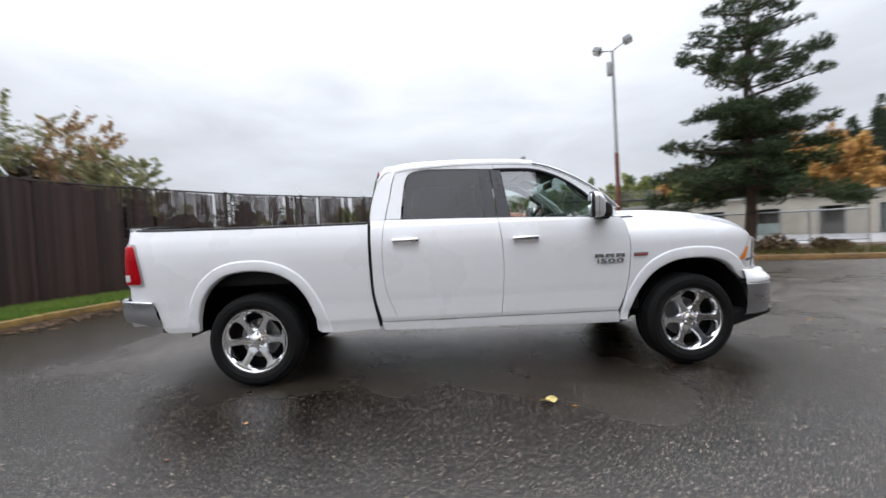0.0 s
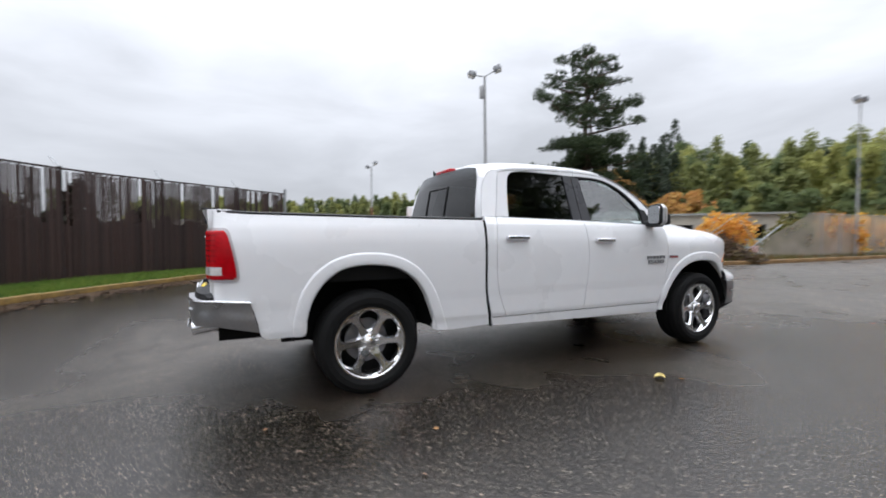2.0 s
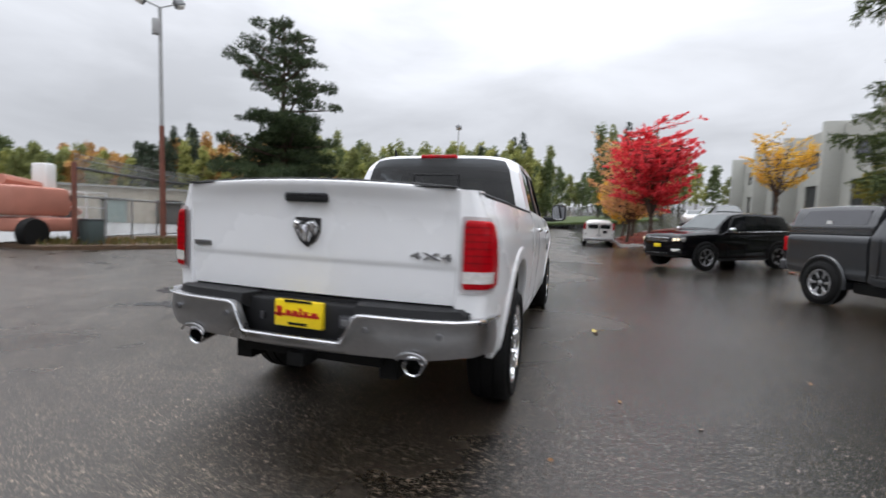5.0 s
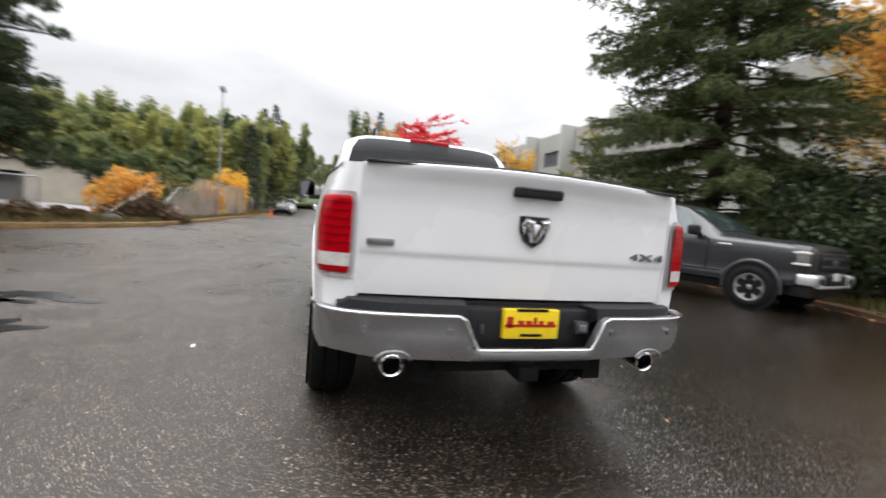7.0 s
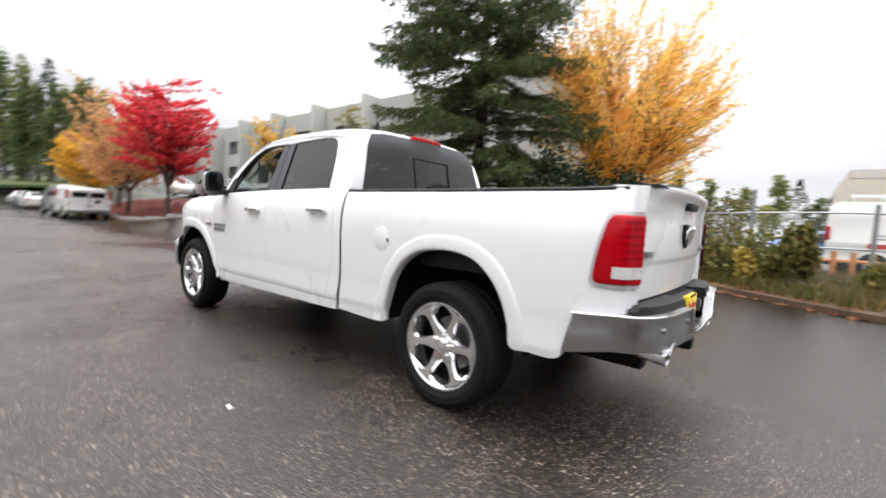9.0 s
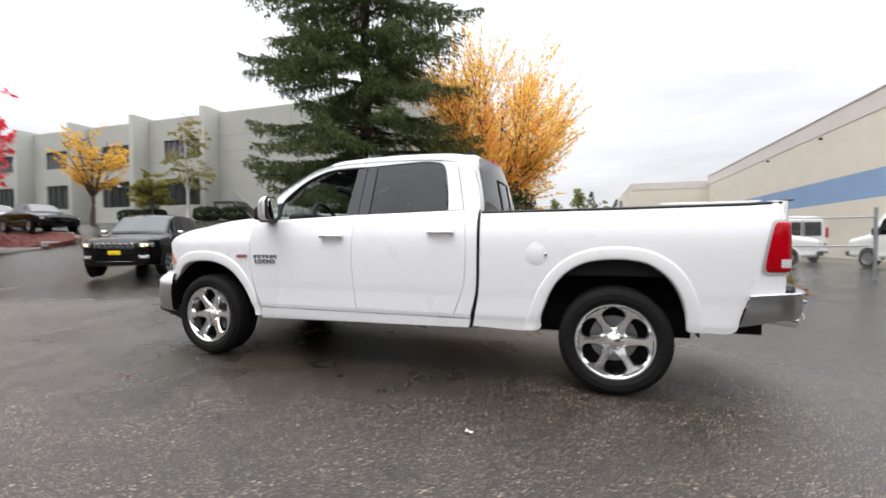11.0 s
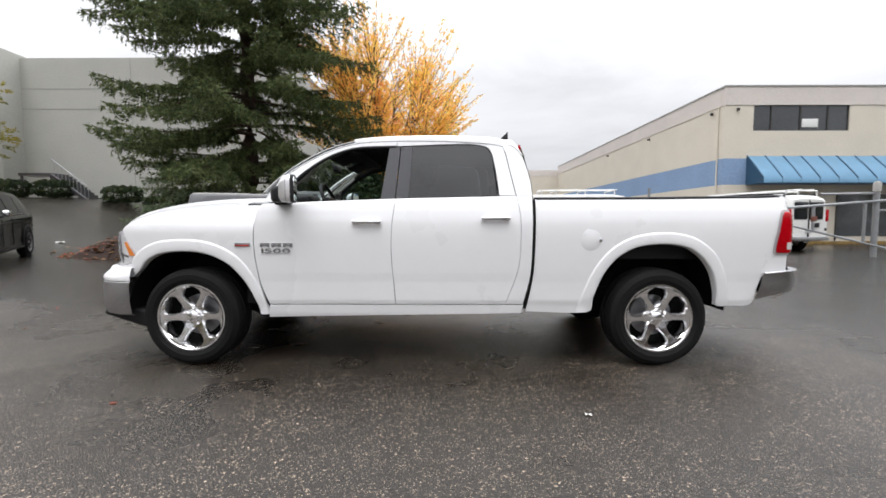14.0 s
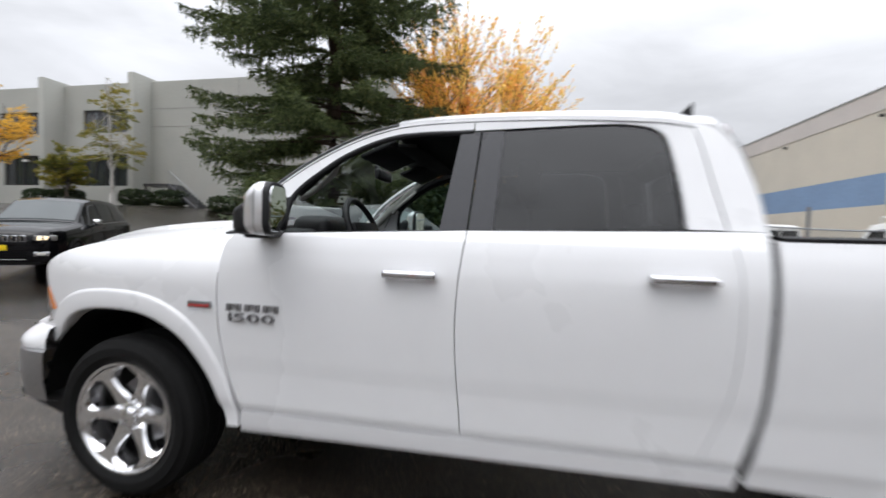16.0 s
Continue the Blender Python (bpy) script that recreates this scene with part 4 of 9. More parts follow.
out = [(0.0, -0.080), (0.045, -0.050), (0.068, -0.005), (0.070, 0.062), (-0.070, 0.062), (-0.068, -0.005), (-0.045, -0.050)]
f0 = shield.faces.new([shield.verts.new((-3.010, y, 1.170 + z)) for y, z in out])
r = bmesh.ops.extrude_face_region(shield, geom=[f0])
for v in r["geom"]:
    if isinstance(v, bmesh.types.BMVert):
        v.co.x -= 0.022
em = part("emblem", shield, M_BLACKP, gate, "dark shield with a chrome ornament", split=30)
rim_out = bmesh.new()
rim_out.faces.new([rim_out.verts.new((-3.019, y * 1.10, 1.168 + z * 1.10)) for y, z in out])
part("emblem_rim", rim_out, M_CHROME, em, "chrome shield rim", smooth=False)
for sy in (1, -1):
    part("ornament", tube([(-3.036, sy * 0.006, 1.115), (-3.042, sy * 0.020, 1.160), (-3.048, sy * 0.030, 1.205), (-3.046, sy * 0.050, 1.212), (-3.040, sy * 0.058, 1.185), (-3.036, sy * 0.050, 1.150)], [0.012, 0.017, 0.020, 0.018, 0.015, 0.008], 10), M_CHROME, em)
part("ornament", bbox(-3.046, -3.03, -0.018, 0.018, 1.112, 1.200, 0.006), M_CHROME, em)
part("trim_badge", bbox(-3.002, -2.975, 0.650, 0.765, 1.056, 1.084, 0.003), M_BADGE, gate, "small grey trim badge")
m = Matrix.Translation((-2.997, -0.672, 1.072)) @ Euler((radians(90), 0, radians(-90))).to_matrix().to_4x4() @ Matrix.Diagonal((2.25, 1, 1, 1))
lettering("badge_character", "4X4", 0.052, m, M_BADGE, gate, 0.008)

# rear bumper
bp = curve([(-2.705, 0.957), (-2.80, 0.957), (-2.925, 0.945), (-3.020, 0.895), (-3.082, 0.79), (-3.115, 0.62), (-3.135, 0.36), (-3.14, 0.27), (-3.145, 0.0)], 40)
bp = np.vstack([bp, (bp * [1, -1])[-2::-1]])
nb = len(bp)
sec = [(0.0, -0.06), (0.02, -0.012), (0.25, 0.004), (0.55, 0.010), (0.85, 0.004), (0.94, 0.014), (0.975, 0.016), (1.0, 0.002), (1.0, -0.03)]
G = np.zeros((nb, len(sec), 3))
top_line = []
for i in range(nb):
    ay = abs(bp[i, 1]) if bp[i, 0] < -3.0 else 0.9
    ztop = 0.637 + 0.148 * float(smooth01((ay - 0.275) / 0.085))
    zbot = float(np.interp(ay, [0, 0.4, 0.7, 0.86, 0.93], [0.577, 0.580, 0.588, 0.605, 0.60]))
    fwd = np.clip((bp[i, 0] + 2.93) / 0.33, 0, 1)
    zbot = zbot - 0.085 * fwd
    ztop = ztop - 0.025 * fwd
    d = bp[min(i + 1, nb - 1)] - bp[max(i - 1, 0)]
    nrm = np.array([d[1], -d[0]]) / np.linalg.norm(d)
    nrm = nrm if nrm @ np.array([bp[i, 0] + 2.4, bp[i, 1]]) > 0 else -nrm
    for j, (t, o) in enumerate(sec):
        x, y = bp[i] + nrm * o
        G[i, j] = (x + (0.5 - t) * 0.09 * fwd, y, zbot + (ztop - zbot) * t)
    top_line.append(G[i, 6] + np.array([nrm[0] * 0.002, nrm[1] * 0.002, 0.004]))
rbump = sheet("rear_bumper", G, M_BUMPER, truck, "chromed step bumper with a lowered middle")
part("bumper_lip", tube(top_line, 0.0075, 6), M_CHROME, rbump)
pad = [(x + 0.03, y * 0.965) for x, y in bp if x < -2.985]
bm = bmesh.new()
up = [bm.verts.new((x if abs(y) > 0.33 else -3.0, y, 0.80 + 0.022 * (abs(y) < 0.85))) for x, y in pad]
lo = [bm.verts.new((x - 0.012 if abs(y) > 0.33 else -3.005, y, 0.772 if abs(y) > 0.33 else 0.70)) for x, y in pad]
inn = [bm.verts.new((-2.90, y, 0.835)) for x, y in pad]
for i in range(len(pad) - 1):
    bm.faces.new((lo[i], lo[i + 1], up[i + 1], up[i]))
    bm.faces.new((up[i], up[i + 1], inn[i + 1], inn[i]))
part("step_pad", bm, M_BLACKP, rbump, "black plastic step pad", split=50)
part("plate_pocket", bbox(-3.062, -2.95, -0.40, 0.40, 0.60, 0.805, 0.02, 2), M_BLACKP, rbump)
part("socket", bbox(-3.095, -3.05, -0.305, -0.235, 0.695, 0.755, 0.01, 2), M_GREYP, rbump)
part("socket_cap", bbox(-3.10, -3.09, -0.288, -0.252, 0.708, 0.742, 0.004), M_BADGE, rbump)
part("pocket_light", bbox(-3.075, -3.05, 0.225, 0.245, 0.69, 0.73, 0.004), M_GREYP, rbump)
for y0 in (-0.764, -0.404, 0.404, 0.764):
    x0 = float(np.interp(abs(y0), [0.4, 0.8], [-3.146, -3.108]))
    part("parking_sensor", cyl((x0 + 0.03, y0, 0.714), (x0 - 0.004, y0, 0.714), 0.016, 0.014, 14), M_BADGE, rbump)
plate = part("number_plate", bbox(-3.092, -3.060, -0.140, 0.140, 0.672, 0.808, 0.004), M_PLATE, truck, "yellow dealer plate with red and dark print")
for y0, y1, z0, z1, mt in ((-0.125, 0.135, 0.727, 0.739, M_PRINT), (0.095, 0.125, 0.722, 0.775, M_PRINT), (0.04, 0.07, 0.735, 0.757, M_PRINT), (0.0, 0.03, 0.735, 0.757, M_PRINT), (-0.025, -0.008, 0.735, 0.772, M_PRINT),
                           (-0.06, -0.035, 0.735, 0.757, M_PRINT), (-0.115, -0.08, 0.735, 0.755, M_PRINT), (-0.08, 0.08, 0.798, 0.811, M_UNDER), (-0.055, 0.055, 0.682, 0.695, M_UNDER)):
    part("print_bar", bbox(-3.0945, -3.091, y0, y1, z0, z1), mt, plate)
for sy in (1, -1):
    ex = part("exhaust_tip", lathe([(0.034, -0.16), (0.042, 0.0), (0.046, 0.005), (0.050, 0.0), (0.050, -0.03), (0.046, -0.16)], 28), M_CHROME, truck, "polished round exhaust tip")
    ex.matrix_local = pose(-3.105, sy * 0.640, 0.560, 0, 0, 90) @ pose(0, 0, 0, -7, 0, 0)
    part("exhaust_bore", lathe([(0.0, -0.10), (0.040, -0.10)], 20), M_UNDER, ex)
    part("exhaust_pipe", cyl((0, -0.24, 0.03), (0, -0.12, 0), 0.035, 0.037, 14), M_UNDER, ex)
    arch = tube([(-3.128, sy * 0.640 + 0.075 * math.cos(a), 0.585 + 0.045 * math.sin(a)) for a in np.linspace(0.1, 3.04, 12)], 0.006, 8)
    part("exhaust_cutout_trim", arch, M_BUMPER, rbump)

# bed inside, rails, underside
for sy in (1, -1):
    zs_ = np.linspace(0.47, 1.345, 30)
    part("gap_seal", tube([(float(np.interp(z, [0.445, 0.74, 1.02, 1.358], [-0.830, -0.884, -0.896, -0.898])) + 0.014, sy * (float(body_y(-0.88, z)) - 0.021), z) for z in zs_], 0.0165, 8), M_UNDER, truck)
part("bed_floor", bbox(-2.935, -0.92, -0.78, 0.78, 0.86, 0.885), M_BLACKP, truck)
part("bed_front_wall", bbox(-0.955, -0.925, -0.86, 0.86, 0.86, 1.345, 0.008), M_BLACKP, truck)
for sy in (1, -1):
    part("bed_inner_wall", bbox(-2.935, -0.93, min(sy * 0.79, sy * 0.82), max(sy * 0.79, sy * 0.82), 0.87, 1.345), M_BLACKP, truck)
    pts = [(x, float(np.interp(x, [-2.978, -2.7, -1.9, -0.898], [1.389, 1.376, 1.366, 1.362]))) for x in np.linspace(-2.93, -0.905, 24)]
    G = np.array([[(x, sy * (float(bed_y(x, z - 0.004)) + o), z + dz) for o, dz in ((0.002, -0.010), (0.003, 0.004), (-0.008, 0.012), (-0.10, 0.012), (-0.115, 0.0), (-0.115, -0.03))] for x, z in pts])
    sheet("bed_rail_cap", G, M_BLACKP, truck, "black plastic rail cap")
    part("frame_rail", bbox(-2.95, 2.5, min(sy * 0.40, sy * 0.50), max(sy * 0.40, sy * 0.50), 0.42, 0.58), M_UNDER, truck)
    part("inner_sill", bbox(-0.80, 1.28, min(sy * 0.70, sy * 0.90), max(sy * 0.70, sy * 0.90), 0.42, 0.52), M_UNDER, truck)
part("cab_floor", bbox(-0.86, 1.45, -0.88, 0.88, 0.50, 0.56), M_UNDER, truck)
part("firewall", bbox(1.42, 1.48, -0.86, 0.86, 0.50, 1.28), M_UNDER, truck)
part("engine_bay", bbox(1.48, 2.62, -0.42, 0.42, 0.46, 1.12), M_UNDER, truck)
part("rear_axle", cyl((-1.897, -0.75, 0.40), (-1.897, 0.75, 0.40), 0.05), M_UNDER, truck)
part("differential", lathe([(0.0, -0.14), (0.10, -0.12), (0.16, 0.0), (0.10, 0.12), (0.0, 0.14)], 16), M_UNDER, truck).matrix_local = pose(-1.897, 0, 0.40)
part("front_axle", cyl((1.897, -0.75, 0.42), (1.897, 0.75, 0.42), 0.04), M_UNDER, truck)
part("spare_wheel", lathe([(0.0, -0.1), (0.34, -0.1), (0.38, 0.0), (0.34, 0.1), (0.0, 0.1)], 28, "Z"), M_RUBBER, truck).matrix_local = pose(-2.50, 0, 0.62)
part("hitch", bbox(-3.11, -2.80, -0.05, 0.05, 0.475, 0.545, 0.006), M_UNDER, truck)
part("hitch_bar", bbox(-2.98, -2.90, -0.42, 0.42, 0.48, 0.56, 0.01), M_UNDER, truck)
part("fuel_tank", bbox(-0.6, 0.6, 0.10, 0.55, 0.36, 0.56, 0.04), M_UNDER, truck)
part("exhaust_silencer", cyl((-1.2, -0.3, 0.46), (-0.3, -0.3, 0.46), 0.10), M_UNDER, truck)
cap_y = float(body_y(-1.335, 1.03))
fd = part("fuel_flap", lathe([(0.0, 0.0035), (0.080, 0.0025), (0.0835, 0.001), (0.085, -0.006), (0.088, -0.006), (0.0895, 0.0005), (0.094, -0.004)], 48), M_PAINT, truck, "round white fuel flap")
fd.matrix_local = pose(-1.335, cap_y - 0.0015, 1.030, -1.6)
part("flap_catch", bbox(-0.085, -0.062, 0.0, 0.012, -0.014, 0.014, 0.004), M_CHROME, fd)

# the cabin behind the glass
part("dashboard", bbox(1.04, 1.40, -0.74, 0.74, 0.95, 1.355, 0.08, 4), M_BLACKP, truck)
part("instrument_hood", bbox(1.02, 1.24, 0.22, 0.60, 1.24, 1.425, 0.06, 4), M_BLACKP, truck)
sw = part("steering_wheel", tube([(0.0, 0.19 * math.cos(a), 0.19 * math.sin(a)) for a in np.linspace(0, 2 * math.pi, 33)], 0.017, 8), M_BLACKP, truck)
sw.matrix_local = pose(0.885, 0.41, 1.345, 0, 24, 0)
part("wheel_boss", bbox(-0.03, 0.03, -0.17, 0.17, -0.05, 0.05, 0.02, 2), M_BLACKP, sw)
part("steering_column", cyl((0.90, 0.41, 1.335), (1.15, 0.41, 1.22), 0.04), M_BLACKP, truck)
for sy in (0.42, -0.42):
    part("front_seat", bbox(-0.02, 0.14, sy - 0.25, sy + 0.25, 0.85, 1.50, 0.07, 3), M_SEAT, truck)
    part("headrest", bbox(-0.06, 0.05, sy - 0.13, sy + 0.13, 1.53, 1.72, 0.045, 3), M_SEAT, truck)
    part("seat_cushion", bbox(0.0, 0.58, sy - 0.25, sy + 0.25, 0.78, 0.95, 0.06, 3), M_SEAT, truck)
    part("rear_headrest", bbox(-0.74, -0.64, sy - 0.13, sy + 0.13, 1.42, 1.58, 0.04, 3), M_SEAT, truck)
part("rear_bench", bbox(-0.76, -0.60, -0.70, 0.70, 0.80, 1.42, 0.06, 3), M_SEAT, truck)
part("headliner", bbox(-0.70, 0.66, -0.66, 0.66, 1.825, 1.85, 0.005), M_BLACKP, truck)
part("windscreen_header", bbox(0.56, 0.80, -0.54, 0.54, 1.785, 1.803, 0.006), M_BLACKP, truck)
for y0 in (0.34, -0.34):
    vs = part("sun_visor", bbox(-0.10, 0.10, -0.25, 0.25, -0.011, 0.011, 0.008, 2), M_BLACKP, truck)
    vs.matrix_local = pose(0.755, y0, 1.768, 0, 22, 0)
for sy in (1, -1):
    part("inner_pillar", tube([(1.28, sy * 0.80, 1.38), (1.16, sy * 0.775, 1.50), (0.98, sy * 0.74, 1.655), (0.87, sy * 0.72, 1.735)], [0.024, 0.028, 0.026, 0.018], 10), M_TRIMI, truck)
    part("grab_handle", tube([(1.10, sy * 0.735, 1.50), (1.06, sy * 0.69, 1.535), (1.00, sy * 0.68, 1.585), (0.94, sy * 0.685, 1.635), (0.91, sy * 0.715, 1.675)], 0.014, 8), M_TRIMI, truck)
    part("door_card", bbox(-0.70, 1.25, min(sy * 0.80, sy * 0.84), max(sy * 0.80, sy * 0.84), 0.60, 1.325, 0.02), M_BLACKP, truck)
cm = part("cabin_mirror", bbox(0.91, 0.95, -0.125, 0.125, 1.675, 1.745, 0.018, 3), M_BLACKP, truck)
part("mirror_stem", cyl((0.94, 0, 1.72), (0.985, 0, 1.775), 0.013), M_BLACKP, cm)


# ---- ground ----
gx = np.unique(np.concatenate([np.linspace(-420, -40, 12), np.arange(-40, 60, 1.0), np.linspace(60, 420, 24)]))
gy = np.unique(np.concatenate([np.linspace(-420, -50, 12), np.arange(-50, 40, 1.0), np.linspace(40, 420, 14)]))
GX, GY = np.meshgrid(gx, gy, indexing="ij")
GZ = land(GX, GY)
n2 = len(gy)
ground = raw("ground", np.stack([GX, GY, GZ], -1).reshape(-1, 3), [(i * n2 + j, (i + 1) * n2 + j, (i + 1) * n2 + j + 1, i * n2 + j + 1) for i in range(len(gx) - 1) for j in range(n2 - 1)], M_ASPHALT)
tagged(ground, "wet dark grey asphalt yard, darker and smoother on two sides", "ground", kind="structure")

rng = np.random.default_rng(7)
M_GRASS = leafmat("grass_blades", [(0.07, 0.13, 0.02), (0.12, 0.20, 0.03), (0.19, 0.23, 0.045)], 0.3)
M_TURF = mat("turf", (0.060, 0.085, 0.022), 0.9, var=0.5, scale=2, fine=30, bump=0.6, bscale=25)
M_DIRT = mat("leaf_littered_soil", (0.085, 0.052, 0.030), 0.9, var=0.55, scale=3, fine=28, bump=0.6, bscale=30)
M_REDSOIL = mat("red_leaf_litter", (0.10, 0.026, 0.022), 0.9, var=0.6, scale=3, fine=24, bump=0.6, bscale=30)
M_KERBY = mat("worn_yellow_kerb", (0.150, 0.092, 0.020), 0.7, var=0.6, scale=4, fine=14, bump=0.3)
M_KERBO = mat("worn_orange_kerb", (0.20, 0.115, 0.04), 0.7, var=0.6, scale=3, fine=12, bump=0.3)
M_CONC = mat("grey_concrete", (0.33, 0.32, 0.30), 0.8, var=0.2, scale=1.5, fine=20, bump=0.2)
M_STEEL = mat("galvanised_steel", (0.33, 0.34, 0.35), 0.45, 0.7, var=0.2, scale=6)
M_RUST = mat("rusty_brown_paint", (0.16, 0.055, 0.035), 0.7, var=0.35, scale=3)
M_BROWNW = mat("dark_brown_fence_board", (0.020, 0.0080, 0.0054), 0.8, var=0.35, scale=4, fine=30, rand=0.5, bump=0.2)
M_SLAT = mat("dark_brown_fence_slat", (0.027, 0.0122, 0.0090), 0.6, var=0.35, scale=5, rand=0.6)
M_BARK = mat("brown_bark", (0.075, 0.050, 0.036), 0.9, var=0.4, scale=5, bump=0.6, bscale=20)
M_BARKG = mat("grey_bark", (0.13, 0.115, 0.10), 0.9, var=0.35, scale=5, bump=0.5, bscale=20)
M_BIRCH = mat("white_birch_bark", (0.55, 0.53, 0.50), 0.8, var=0.4, scale=6)
M_TAR = mat("tar_patch", (0.012, 0.012, 0.013), 0.25, var=0.3, scale=4)


def verge(name, outline, material, rise, label, category):
    """A raised planted area: a filled outline that lies on the land, with upright sides."""
    bm = bmesh.new()
    c = np.array(outline, float)
    bot = [bm.verts.new((x, y, float(land(x, y)) - 0.05)) for x, y in c]
    top = [bm.verts.new((x, y, float(land(x, y)) + rise)) for x, y in c]
    f = bm.faces.new(top)
    for i in range(len(c)):
        j = (i + 1) % len(c)
        bm.faces.new((bot[i], bot[j], top[j], top[i]))
    bmesh.ops.triangulate(bm, faces=[f])
    ob = part(name, bm, material, None, smooth=False)
    return tagged(ob, label, category, kind="structure")


def kerb(name, line, material, label, step=1.2, w=0.16, h=0.15):
    """A kerb of single stones laid end to end along a line."""
    root = thing(name, (0, 0, 0), label, "kerb", kind="structure")
    d = np.array(line, float)
    L = np.linalg.norm(np.diff(d, axis=0), axis=1).sum()
    pts = curve(line, max(2, int(L / step)))
    for i, (a, b) in enumerate(zip(pts, pts[1:])):
        m, ln = (a + b) / 2, np.linalg.norm(b - a)
        if i == 0 or abs(ln - base_len) > 0.02:
            me_ob = part("kerb_stone", bbox(-ln / 2 + 0.006, ln / 2 - 0.006, -w / 2, w / 2, -0.08, h, 0.025, 2), material, root)
            base_len = ln
        else:
            o2 = new("kerb_stone", me_ob.data)
            o2.parent = root
            me_ob = o2
        me_ob.matrix_local = pose(m[0], m[1], float(land(*m)) + rng.uniform(-0.01, 0.01), 0, 0, math.degrees(math.atan2(*(b - a)[::-1])))
    return root


def grass(name, outline_fn, n, h, material, label, width=0.02):
    """Blades of grass scattered by outline_fn(count) -> (x, y, z)."""
    p = outline_fn(n)
    a = rng.uniform(0, 2 * math.pi, n)
    hh = h * rng.uniform(0.5, 1.3, n)
    lean = rng.normal(0, 0.35, (n, 2)) * hh[:, None]
    dx = np.stack([np.cos(a), np.sin(a), np.zeros(n)], 1) * width
    tip = p + np.stack([lean[:, 0], lean[:, 1], hh], 1)
    V = np.stack([p - dx, p + dx, tip], 1).reshape(-1, 3)
    F = np.arange(3 * n).reshape(-1, 3)
    return tagged(raw(name, V, F, material, smooth=False), label, "grass", kind="stuff")


# fence side: curved yellow kerb, grass strip, tall fence
KERB_W = [(-7.65, 1.6), (-7.55, 2.6), (-7.0, 5.0), (-5.9, 7.0), (-4.6, 8.7), (-2.3, 10.8), (-1.7, 11.3)]
FENCE_W = [(-9.65, 1.9), (-9.4, 2.7), (-8.8, 5.4), (-7.7, 7.6), (-6.0, 9.9), (-3.0, 12.4), (-1.3, 13.8)]
kw, fw = curve(KERB_W, 40), curve(FENCE_W, 40)
verge("grass_verge", list(map(tuple, kw)) + [(-1.3, 12.2), (-1.15, 13.9)] + list(map(tuple, (fw + [-0.6, 0.5])[::-1])), M_TURF, 0.11, "strip of green turf along the fence", "grass verge")
kerb("kerb_1", KERB_W, M_KERBY, "worn yellow painted kerb stones along the turf", 1.5, h=0.12)


def on_verge(n):
    i = rng.integers(0, 40, n)
    t, u = rng.uniform(0, 1, n)[:, None], rng.uniform(0.04, 1, n)[:, None]
    a = kw[i] * (1 - t) + kw[np.minimum(i + 1, 40)] * t
    b = fw[i] * (1 - t) + fw[np.minimum(i + 1, 40)] * t
    q = a + (b - a) * u
    return np.column_stack([q, np.full(n, 0.10)])


grass("verge_grass", on_verge, 26000, 0.10, M_GRASS, "short uneven green grass on the verge", 0.012)
fence = thing("tall_fence", (0, 0, 0), "tall wire fence with dark brown slats before brown boards", "fence")
fl = np.concatenate([[0], np.cumsum(np.linalg.norm(np.diff(curve(FENCE_W, 200), axis=0), axis=1))])
fc = curve(FENCE_W, 200)


def along(d):
    return np.array([np.interp(d, fl, fc[:, 0]), np.interp(d, fl, fc[:, 1])])


slat_me = bbox(-0.026, 0.026, -0.030, -0.020, 0.10, 2.79, 0.0)
slat0 = part("slat", slat_me, M_SLAT, fence, smooth=False)
board0 = part("board", bbox(-0.069, 0.069, -0.012, 0.012, 0.06, 1.50, 0.004, 1), M_BROWNW, fence, smooth=False)
tall0 = part("tall_board", bbox(-0.069, 0.069, -0.012, 0.012, 0.06, 2.78, 0.004, 1), M_BROWNW, fence, smooth=False)
post0 = part("post", cyl((0, 0, 0), (0, 0, 2.86), 0.045, n=10), M_BROWNW, fence)
arm0 = part("wire_arm", tube([(0, 0, 2.80), (0, -0.10, 2.92), (0, -0.30, 3.12)], 0.018, 6), M_STEEL, fence)
first = {}


def put_piece(src, p, z, ang):
    o = src if src.name not in first else new(src.name.split(".")[0], src.data)
    first[src.name] = 1
    o.parent = fence
    o.matrix_local = pose(p[0], p[1], z, 0, 0, ang)


d = 0.0
while d < fl[-1] - 0.05:
    p, q = along(d), along(min(fl[-1], d + 0.05))
    ang = math.degrees(math.atan2(*(q - p)[::-1]))
    put_piece(tall0 if d < 4.6 else board0, p, rng.uniform(-0.10, 0.06), ang + rng.uniform(-2, 2))
    d += 0.146
d = 0.0
while d < fl[-1] - 0.05:
    p, q = along(d), along(min(fl[-1], d + 0.05))
    ang = math.degrees(math.atan2(*(q - p)[::-1]))
    if rng.uniform() > 0.07:
        put_piece(slat0, p, rng.uniform(-0.05, 0.02), ang + rng.uniform(-12, 12))
    d += 0.066 + rng.uniform(-0.008, 0.010)
for d in np.arange(0.2, fl[-1], 2.55):
    p, q = along(d), along(min(fl[-1], d + 0.05))
    ang = math.degrees(math.atan2(*(q - p)[::-1]))
    put_piece(post0, p, 0, ang)
    put_piece(arm0, p, 0, ang + 180)
for z, r in ((2.81, 0.026), (0.20, 0.018)):
    part("rail", tube([(*along(d), z) for d in np.linspace(0, fl[-1], 90)], r, 6), M_BROWNW, fence)
part("end_post", cyl((-1.25, 13.85, 0), (-1.25, 13.85, 3.0), 0.05, n=10), M_STEEL, fence)
